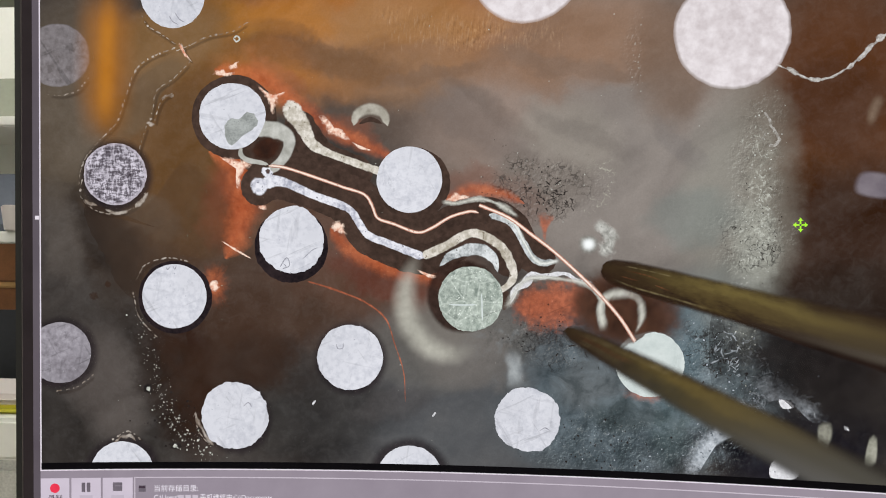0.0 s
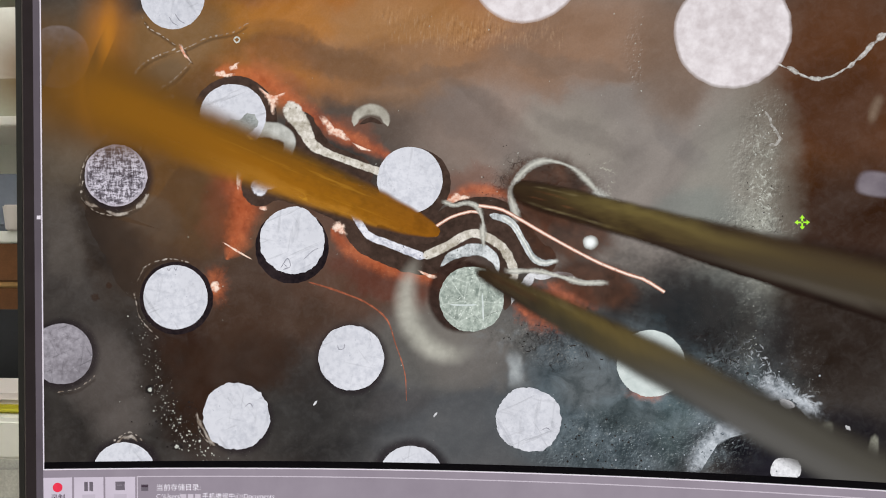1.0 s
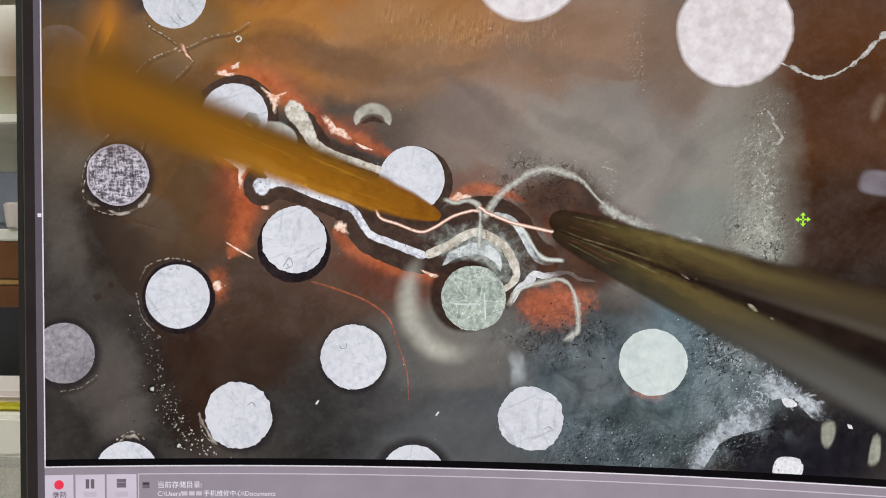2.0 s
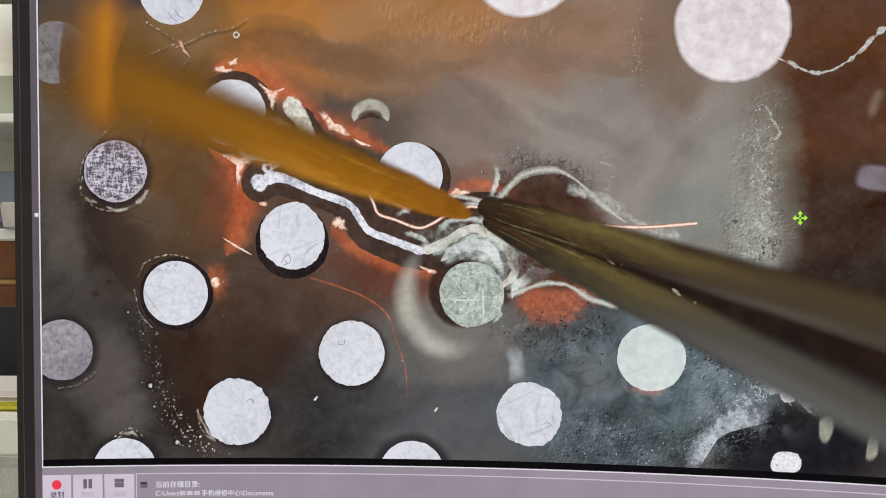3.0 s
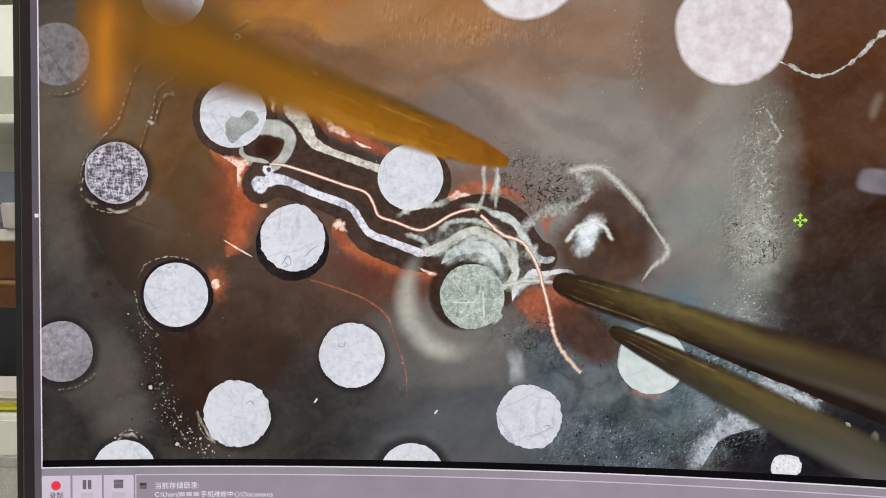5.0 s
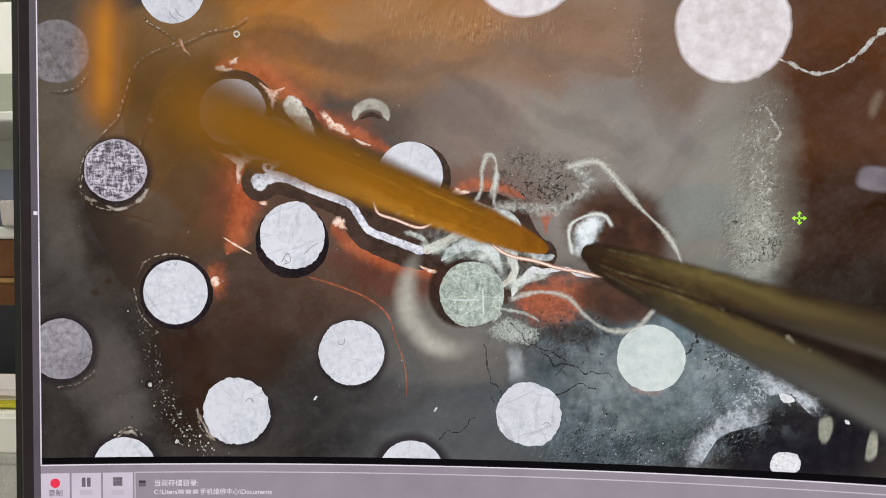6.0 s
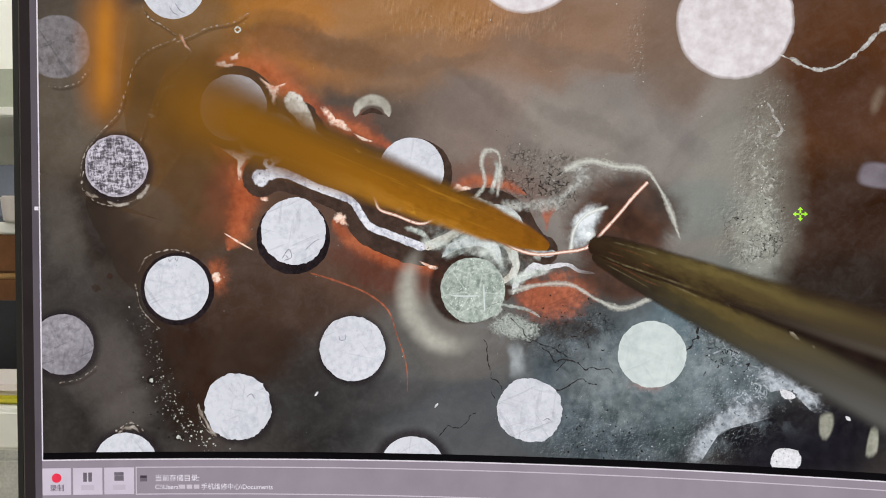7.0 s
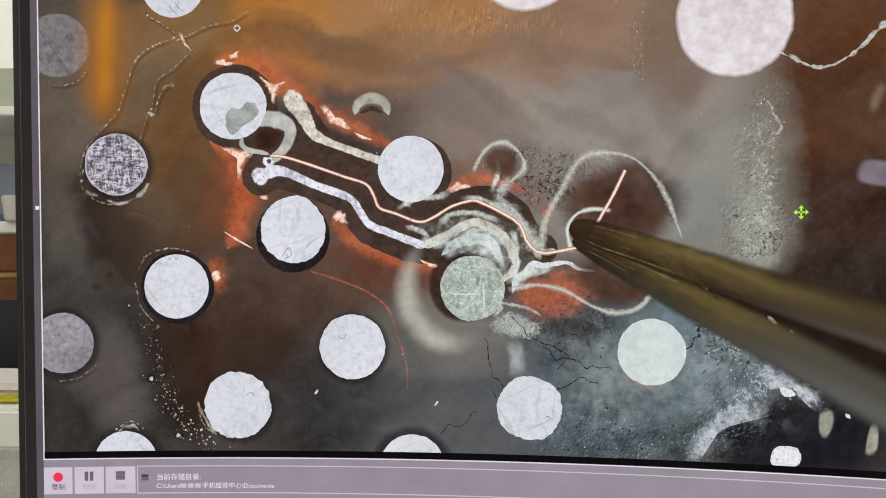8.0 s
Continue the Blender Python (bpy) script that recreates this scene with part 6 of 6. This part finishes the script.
# Soft brown disc that paints the haze round the tool's out-of-focus end.
def tool_haze():
    bm = disc((690, 0), 280, 0.0, 3.0, 0.06, 150, 0, seed=61, soft=True)
    for v in bm.verts:
        v.co = Vector((v.co.x, -v.co.y, v.co.z - 3.0)) * DOT
    ob = link_mesh("handle", bm, HAZE, origin=Vector())
    ob.parent, ob["label"] = amber_tool, "brownish far end of the tool, out of focus"


tool_haze()
# Reflections in the tweezers' gap are painted as small bright flecks.
GAP_GLINT = screen_colour("solder_fleck", (100, 84, 68), (200, 188, 168), 500)


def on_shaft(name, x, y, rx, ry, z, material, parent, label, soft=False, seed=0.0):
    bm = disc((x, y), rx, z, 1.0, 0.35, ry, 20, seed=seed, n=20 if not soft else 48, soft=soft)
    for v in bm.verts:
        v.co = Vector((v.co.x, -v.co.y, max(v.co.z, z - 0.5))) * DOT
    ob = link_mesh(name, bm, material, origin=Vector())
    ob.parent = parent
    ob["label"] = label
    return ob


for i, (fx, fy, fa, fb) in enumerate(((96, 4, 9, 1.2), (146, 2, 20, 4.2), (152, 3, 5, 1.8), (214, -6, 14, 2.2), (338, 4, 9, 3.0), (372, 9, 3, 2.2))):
    on_shaft("solder_fleck", fx, fy, fa, fb, 2.0, GAP_GLINT, gap_shade, "bright solder fleck", seed=i * 2.3)
shank = empty("tool_shank", on(190, 100, BOARD_D), "blurred upright amber tool shank, out of focus", "hand tool")
part("shaft", strip([(193, -56), (190, 43), (187, 143), (184, 252)], [130, 130, 126, 100], 9, 1.0, ends=False), AMBER_BLUR, shank)
# The shank's highlight is painted as a brighter strip.
part("highlight", strip([(196, -50), (192, 43), (189, 143), (187, 226)], [40, 46, 48, 36], 10.4, 0.6, ends=False), AMBER_CORE, shank, "brighter amber middle of the shank")


# ---- the workshop behind the monitor, seen past its edge ----
def background():
    def slab(name, top_left, bottom_y, wide, deep, mat, label, cat, bevel=0.006, rest=None):
        x, y, z = top_left
        lo = (x - wide * 0.75, y, bottom_y if rest is None else rest)
        return solid(name, box(lo, (x + wide * 0.25, y + deep, z), bevel), mat, label, cat)

    unit = empty("shelf_unit", (-1.5, 1.9, 0), "white workshop shelf unit with brown wooden base", "shelf")

    def board_at(name, pz0, pz1, mat):
        solid(name, box((-2.1, 1.5, pz0), (-0.7, 1.9, pz1), 0.004), mat, parent=unit)
    z = [1.485, 1.458, 1.177, 1.144, 1.041, 1.025]
    board_at("shelf", z[1], z[0], WHITE)
    board_at("shelf", z[3], z[2], WHITE)
    board_at("drawer_front", z[4], z[3] - 0.001, WOOD)
    board_at("rail", z[5], z[4] - 0.001, TAN)
    board_at("drawer_front", 0.06, z[5] - 0.001, WOOD)
    solid("side_panel", box((-2.13, 1.5, 0), (-2.101, 1.9, 1.9), 0.003), WHITE, parent=unit)
    solid("side_panel", box((-0.699, 1.5, 0), (-0.67, 1.9, 1.9), 0.003), WHITE, parent=unit)
    solid("back_panel", box((-2.1, 1.901, 0.06), (-0.7, 1.915, 1.9), 0.002), WHITE, parent=unit)
    x = -1.307
    top = z[0]
    solid("storage_box", box((x - 0.16, 1.56, top), (x + 0.06, 1.86, 1.600), 0.01), SAGE, "grey-green plastic storage box on the shelf", "box")
    s2 = z[2]
    solid("storage_tray", box((x - 0.13, 1.54, s2), (x + 0.03, 1.7, 1.335), 0.02), SLATE, "blue-grey plastic tray on the shelf", "tray")
    bm = bmesh.new()
    bmesh.ops.create_cone(bm, cap_ends=True, segments=28, radius1=0.03, radius2=0.038, depth=0.07, matrix=Matrix.Translation((x + 0.012, 1.522, s2 + 0.035)))
    bmesh.ops.bevel(bm, geom=[e for e in bm.edges if len(e.link_faces) == 2 and any(len(f.verts) > 4 for f in e.link_faces)], offset=0.004, segments=2, affect="EDGES")
    solid("ceramic_cup", bm, PINK, "pinkish white ceramic cup on the shelf", "cup")
    solid("card_box", box((x - 0.1, 1.72, s2), (x + 0.06, 1.86, 1.398), 0.004), PEACH, "peach cardboard box at the back of the shelf", "box")
    # black office chair
    cx, cy = -0.976, 1.0
    chair = empty("office_chair", (cx - 0.1, cy + 0.1, 0), "black fabric office chair beside the desk", "chair")
    back = box((cx - 0.36, cy, 0.814 - 0.1), (cx + 0.10, cy + 0.09, 1.009), 0.04)
    solid("backrest", back, FABRIC, parent=chair, smooth=True)
    solid("seat", box((cx - 0.36, cy - 0.02, 0.44), (cx + 0.10, cy + 0.46, 0.53), 0.035), FABRIC, parent=chair, smooth=True)
    solid("back_post", box((cx - 0.16, cy + 0.05, 0.4), (cx - 0.1, cy + 0.11, 0.8), 0.01), SHELL, parent=chair)
    solid("column", box((cx - 0.16, cy + 0.18, 0.08), (cx - 0.1, cy + 0.24, 0.45), 0.012), SHELL, parent=chair)
    solid("base", box((cx - 0.4, cy + 0.18, 0.0), (cx + 0.14, cy + 0.24, 0.08), 0.02), SHELL, parent=chair)
    # side table with boxes next to the monitor
    ty = 0.55
    tx = -0.671
    table = empty("side_table", (tx, ty + 0.2, 0), "small pale side table behind the desk", "table")
    tz = 0.72
    solid("tabletop", box((tx - 0.32, ty - 0.02, tz - 0.03), (tx + 0.12, ty + 0.4, tz), 0.004), DESK, parent=table)
    for ax in (tx - 0.29, tx + 0.09):
        for ay in (ty + 0.01, ty + 0.37):
            solid("leg", box((ax - 0.02, ay - 0.02, 0), (ax + 0.02, ay + 0.02, tz - 0.03), 0.003), DESK, parent=table)
    b0 = 0.841
    solid("plastic_case", box((tx - 0.16, ty, tz), (tx + 0.04, ty + 0.2, b0), 0.012), CLEAR, "cloudy clear plastic parts case", "box")
    b1 = 0.901
    solid("white_carton", box((tx - 0.18, ty + 0.005, b0), (tx + 0.05, ty + 0.19, b1), 0.006), WHITE, "plain white carton on a plastic case", "box")
    b2 = 0.913
    solid("yellow_box", box((tx - 0.15, ty + 0.03, b1), (tx + 0.04, ty + 0.16, b2), 0.008), YELLOW, "flat yellow plastic box on a carton", "box")
    b3 = 0.929
    solid("white_tray", box((tx - 0.16, ty + 0.035, b2), (tx + 0.045, ty + 0.17, b3), 0.008), PINK, "shallow off-white tray on a yellow box", "tray")
    # Unseen panels added on the ceiling above the two added lamps.
    for nm, place in (("ceiling_light", (-1.5, 0.9)), ("ceiling_light", (0.4, -1.8))):
        fix = empty(nm, (*place, 2.7), "square white ceiling light panel", "ceiling light", "ceiling lights")
        solid("diffuser", box((place[0] - 0.58, place[1] - 0.58, 2.666), (place[0] + 0.58, place[1] + 0.58, 2.6715), 0.001), PANEL, parent=fix)
        solid("frame", box((place[0] - 0.6, place[1] - 0.6, 2.672), (place[0] + 0.6, place[1] + 0.6, 2.6995), 0.004), CEIL, parent=fix)


background()


# ---- what moves ----
def shift(dx, dy):
    """The board's place when it sits dx, dy dots off its rest."""
    return Matrix.Translation(on(MID_X + dx, MID_Y + dy, BOARD_D))


UPPER = [
    (0, (1059, 457), 14.5),
    (0.3, (1085, 479), 17),
    (0.4, (1082, 500), 16.7),
    (0.5, (1079, 520), 16.5),
    (0.6, (1075, 532), 16.5),
    (0.8, (1088, 335), 14.5),
    (1, (902, 323), 15.5),
    (1.2, (862, 366), 16.5),
    (1.5, (872, 374), 16.5),
    (1.7, (995, 385), 16.5),
    (2.8, (844, 354), 16.5),
    (3, (848, 357), 16.5),
    (3.1, (880, 378), 16.5),
    (3.2, (878, 382), 16.5),
    (3.3, (922, 379), 16.5),
    (3.5, (975, 383), 16.5),
    (3.7, (980, 369), 16.5),
    (3.9, (934, 383), 16.5),
    (4.2, (944, 389), 16.5),
    (4.5, (936, 417), 17),
    (4.7, (960, 486), 17),
    (5.8, (998, 481), 17.5),
    (6.1, (1038, 424), 15),
    (6.3, (1042, 497), 17),
    (6.5, (1043, 421), 17.5),
    (6.7, (1047, 464), 17),
    (7, (1038, 432), 17.5),
    (7.2, (1023, 413), 17.5),
    (7.4, (1049, 397), 15.5),
    (7.5, (1041, 403), 16),
    (7.6, (1024, 411), 17.5),
    (7.8, (1018, 405), 18),
    (8, (1004, 406), 18),
]
LOWER = [
    (0, (997, 564), 27),
    (0.3, (1088, 513), 26.5),
    (0.4, (1085, 533), 26.7),
    (0.5, (1081, 554), 27),
    (0.6, (1080, 563), 27),
    (0.8, (1219, 674), 28),
    (1, (840, 463), 27),
    (1.2, (869, 392), 27),
    (1.5, (877, 397), 27.5),
    (1.7, (999, 409), 27),
    (2.8, (852, 380), 26.5),
    (3, (856, 383), 26.5),
    (3.1, (886, 398), 26.5),
    (3.2, (884, 401), 26.5),
    (3.3, (927, 399), 26),
    (3.5, (973, 419), 25.5),
    (3.7, (985, 413), 25),
    (3.9, (954, 412), 26),
    (4.2, (955, 412), 26.5),
    (4.5, (937, 438), 27),
    (4.7, (1075, 579), 26),
    (5.8, (1007, 505), 27.5),
    (6.1, (1048, 443), 25.5),
    (6.3, (1047, 517), 27),
    (6.5, (1049, 442), 27),
    (6.7, (1051, 486), 27),
    (7, (1044, 452), 27),
    (7.2, (1028, 436), 27),
    (7.4, (1059, 426), 25.5),
    (7.5, (1049, 430), 26),
    (7.6, (1029, 434), 27),
    (7.8, (1022, 429), 27.5),
    (8, (1009, 429), 27.5),
]
AMBER_ROWS = [
    (0, (418, 44), 22, 0.012, 0),
    (0.3, (559, 272), 14, 0.011, 0.019),
    (0.4, (619, 290), 13.5, 0.008, 0.019),
    (0.5, (679, 304), 13.5, 0, 0.019),
    (0.6, (759, 292), 20, 0, 0.008),
    (0.8, (762, 399), 22, 0, 0),
    (1, (771, 398), 22, 0, 0),
    (1.2, (773, 372), 22, 0, 0),
    (1.5, (782, 377), 21, 0, 0),
    (1.7, (774, 377), 21, 0, 0),
    (2.8, (770, 362), 21, 0, 0),
    (3, (829, 373), 21, 0, 0),
    (3.1, (868, 395), 22, 0, 0),
    (3.2, (799, 497), 25, 0, 0),
    (3.3, (883, 443), 22, 0, 0),
    (3.5, (885, 437), 22, 0, 0),
    (3.7, (905, 413), 21, 0, 0),
    (3.9, (918, 409), 21.5, 0, 0),
    (4.2, (917, 407), 21.5, 0, 0),
    (4.5, (923, 405), 21.5, 0, 0),
    (4.7, (879, 247), 20, 0, 0),
    (5.8, (965, 434), 22, 0, 0),
    (6.1, (963, 435), 22, 0, 0),
    (6.3, (970, 430), 22, 0, 0),
    (6.5, (964, 437), 22, 0, 0),
    (6.7, (964, 439), 22, 0, 0),
    (7, (964, 437), 22, 0, 0),
    (7.2, (967, 438), 22, 0, 0),
    (7.4, (941, 392), 20, 0, 0),
    (7.5, (921, 391), 20, 0, 0),
    (7.6, (901, 183), 18, 0, 0),
    (7.8, (818, 128), 18, 0.019, 0),
    (8, (778, 98), 18, 0.012, 0),
]
DROP_UPPER = [
    (0, (1090, 533), 20),
    (0.3, (1146, 440), 20),
    (0.4, (1148, 458), 20),
    (0.5, (1151, 476), 20),
    (0.6, (1150, 476), 20),
    (0.8, (968, 388), 30),
    (1, (967, 328), 20),
    (1.2, (957, 334), 20),
    (1.5, (975, 341), 20),
    (1.7, (999, 361), 20),
    (2.8, (960, 348), 15),
    (3, (961, 346), 15),
    (3.1, (965, 343), 25),
    (3.2, (980, 340), 25),
    (3.3, (999, 341), 30),
    (3.5, (1047, 337), 40),
    (3.7, (1047, 341), 40),
    (3.9, (1042, 340), 30),
    (4.2, (1047, 348), 30),
    (4.5, (1075, 361), 45),
    (4.7, (1075, 371), 45),
    (5.8, (1110, 394), 45),
    (6.1, (1100, 390), 45),
    (6.3, (1108, 396), 45),
    (6.5, (1107, 368), 20),
    (6.7, (1108, 370), 20),
    (7, (1108, 372), 20),
    (7.2, (1094, 354), 20),
    (7.4, (1098, 349), 20),
    (7.5, (1100, 350), 18),
    (7.6, (1107, 353), 15),
    (7.8, (1107, 353), 15),
    (8, (1107, 354), 15),
]
DROP_MIDDLE = [
    (0, (1108, 523), 22),
    (0.3, (1137, 503), 22),
    (0.4, (1137, 504), 22),
    (0.5, (1137, 531), 22),
    (0.6, (1136, 543), 22),
    (0.8, (1163, 484), 22),
    (1, (991, 387), 22),
    (1.2, (1048, 417), 22),
    (1.5, (1069, 424), 22),
    (1.7, (1085, 429), 22),
    (2.8, (955, 383), 22),
    (3, (987, 387), 22),
    (3.1, (1002, 390), 22),
    (3.2, (1017, 392), 22),
    (3.3, (1033, 394), 22),
    (3.5, (1071, 395), 22),
    (3.7, (1062, 400), 22),
    (3.9, (1054, 404), 22),
    (4.2, (1042, 411), 22),
    (4.5, (1060, 419), 22),
    (4.7, (1051, 448), 22),
    (5.8, (1081, 408), 22),
    (6.1, (1081, 409), 22),
    (6.3, (1080, 410), 22),
    (6.5, (1079, 411), 22),
    (6.7, (1080, 413), 22),
    (7, (1080, 416), 22),
    (7.2, (1072, 384), 22),
    (7.4, (1072, 385), 22),
    (7.5, (1072, 385), 22),
    (7.6, (1072, 385), 22),
    (7.8, (1071, 386), 22),
    (8, (1071, 386), 22),
]
DROP_LOWER = [
    (0, (1090, 528), 20),
    (0.3, (1066, 527), 60),
    (0.4, (1060, 551), 55),
    (0.5, (1052, 574), 50),
    (0.6, (1056, 583), 40),
    (0.8, (1144, 503), 30),
    (1, (1039, 484), 20),
    (1.2, (1067, 465), 20),
    (1.5, (1066, 486), 20),
    (1.7, (1047, 458), 20),
    (2.8, (955, 461), 25),
    (3, (956, 461), 25),
    (3.1, (975, 462), 25),
    (3.2, (994, 472), 25),
    (3.3, (1013, 472), 25),
    (3.5, (1042, 483), 25),
    (3.7, (1042, 481), 20),
    (3.9, (994, 471), 25),
    (4.2, (975, 459), 35),
    (4.5, (955, 595), 80),
    (4.7, (1004, 585), 60),
    (5.8, (1053, 553), 25),
    (6.1, (1091, 511), 10),
    (6.3, (1081, 536), 15),
    (6.5, (1084, 484), 10),
    (6.7, (1085, 490), 10),
    (7, (1085, 488), 10),
    (7.2, (1080, 489), 10),
    (7.4, (1080, 480), 10),
    (7.5, (1080, 482), 10),
    (7.6, (1080, 485), 10),
    (7.8, (1079, 490), 10),
    (8, (1079, 496), 10),
]
SHEEN_ROWS = [(0, (1027, 422), 0.006), (2.8, (994, 393), 0.006), (3.3, (1013, 389), 0.004), (3.6, (1030, 376), 0.002), (3.9, (1036, 392), 0.0), (4.5, (1030, 408), 0.0), (4.7, (1034, 404), 0.0), (5.8, (1034, 408), 0), (6.5, (1032, 401), 0), (7, (1029, 399), 0), (7.3, (1028, 397), 0), (7.5, (1026, 398), 0.004), (8, (1026, 399), 0.006)]

def motions():
    walk(board, [
        (0.0, shift(-2.1, -1.2)),
        (0.5, shift(-1.3, 4.1)),
        (1.0, shift(-3.4, 1.9)),
        (1.5, shift(-1.9, 6.8)),
        (3.0, shift(-0.1, -0.6)),
        (3.5, shift(1.5, 0.8)),
        (4.0, shift(-0.0, 2.6)),
        (4.5, shift(0.4, 1.6)),
        (6.0, shift(1.5, 0.4)),
        (6.5, shift(2.4, -0.1)),
        (7.0, shift(2.0, 1.1)),
        (7.5, shift(2.1, 0.2)),
        (8.0, shift(0.0, 0.0)),
    ])
    for key, owner, home, pieces, d in CHAINS:
        times = sorted(SHAPES[key])
        walk(owner, [(0.0, Matrix.Translation(home)), (8.0, Matrix.Translation(home))])
        lines = {t: resampled(SHAPES[key][t], len(pieces))[0] for t in times}
        for i, ob in enumerate(pieces):
            rows = []
            for t in times:
                a, b = lines[t][i], lines[t][i + 1]
                m, e = (a + b) / 2, b - a
                pose_now = placed(m.x, m.y, math.degrees(math.atan2(e.y, e.x)), d + (i % 3) * 0.00008)
                rows.append((t, Matrix.Translation(-home) @ pose_now))
            walk(ob, rows)
    up = {t: spanned(tip, ang, ARM_LEN, TOOL_D + 0.0006) for t, tip, ang in UPPER}
    low = {t: spanned(tip, ang, ARM_LEN, TOOL_D + 0.0002) for t, tip, ang in LOWER}
    walk(tweezers, sorted(up.items()))
    rest = Matrix.Identity(4)
    walk(arm_upper, [(0.0, rest), (8.0, rest)])
    walk(arm_lower, [(t, up[t].inverted() @ low[t]) for t in sorted(low)])
    walk(gap_shade, [(t, up[t].inverted() @ spanned(((u[0] + l[0]) / 2 + 14, (u[1] + l[1]) / 2 + 8) if abs(u[1] - l[1]) < 60 else (u[0] + 60, u[1] + 22), (ua + la) / 2 if abs(u[1] - l[1]) < 60 else ua - 1.5, ARM_LEN, TOOL_D - 0.0006))
                    for (t, u, ua), (_, l, la) in zip(UPPER, LOWER)])
    walk(amber_tool, [(t, spanned(tip, ang + 180, TOOL_LEN, TOOL_D + 0.0004 - deep, TOOL_D + 0.0004 - deep - tail)) for t, tip, ang, deep, tail in AMBER_ROWS])
    for ob, home_xy, gone, there in ((flux_skin, (960, 600), 4.6, 5.7), (flux_swirl, (860, 430), 1.2, 3.3)):
        low_pose, top_pose = Matrix.Translation(on(*home_xy, BOARD_D - 0.0022)), Matrix.Translation(on(*home_xy, BOARD_D))
        walk(ob, [(0.0, low_pose), (gone, low_pose), (there, top_pose), (8.0, top_pose)])
    walk(flux_sheen, [(t, placed(*c, -62, TOOL_D - 0.0003 - deep)) for t, c, deep in SHEEN_ROWS])
    walk(shadow_pool, [(t, placed(*c, 20, BOARD_D + 0.0008 - deep)) for t, c, deep in (
        (0.0, (1390, 625), 0.0), (0.6, (1390, 640), 0.0), (1.0, (1215, 540), 0.0), (1.2, (1200, 540), 0.003), (8.0, (1200, 540), 0.003))])
    walk(drop_loop, [(t, placed(*c, 20, TOOL_D - 0.0009 - deep)) for t, c, deep in ((0.0, (866, 316), 0.0035), (7.2, (866, 316), 0.0035), (7.6, (884, 289), 0.0), (8.0, (885, 292), 0.0))])
    for ob, rows in ((drop_upper, DROP_UPPER), (drop_middle, DROP_MIDDLE), (drop_lower, DROP_LOWER)):
        walk(ob, [(t, placed(*c, ang, TOOL_D - 0.0009 - (0.00015 if ob is drop_middle else 0.0))) for t, c, ang in rows])


motions()
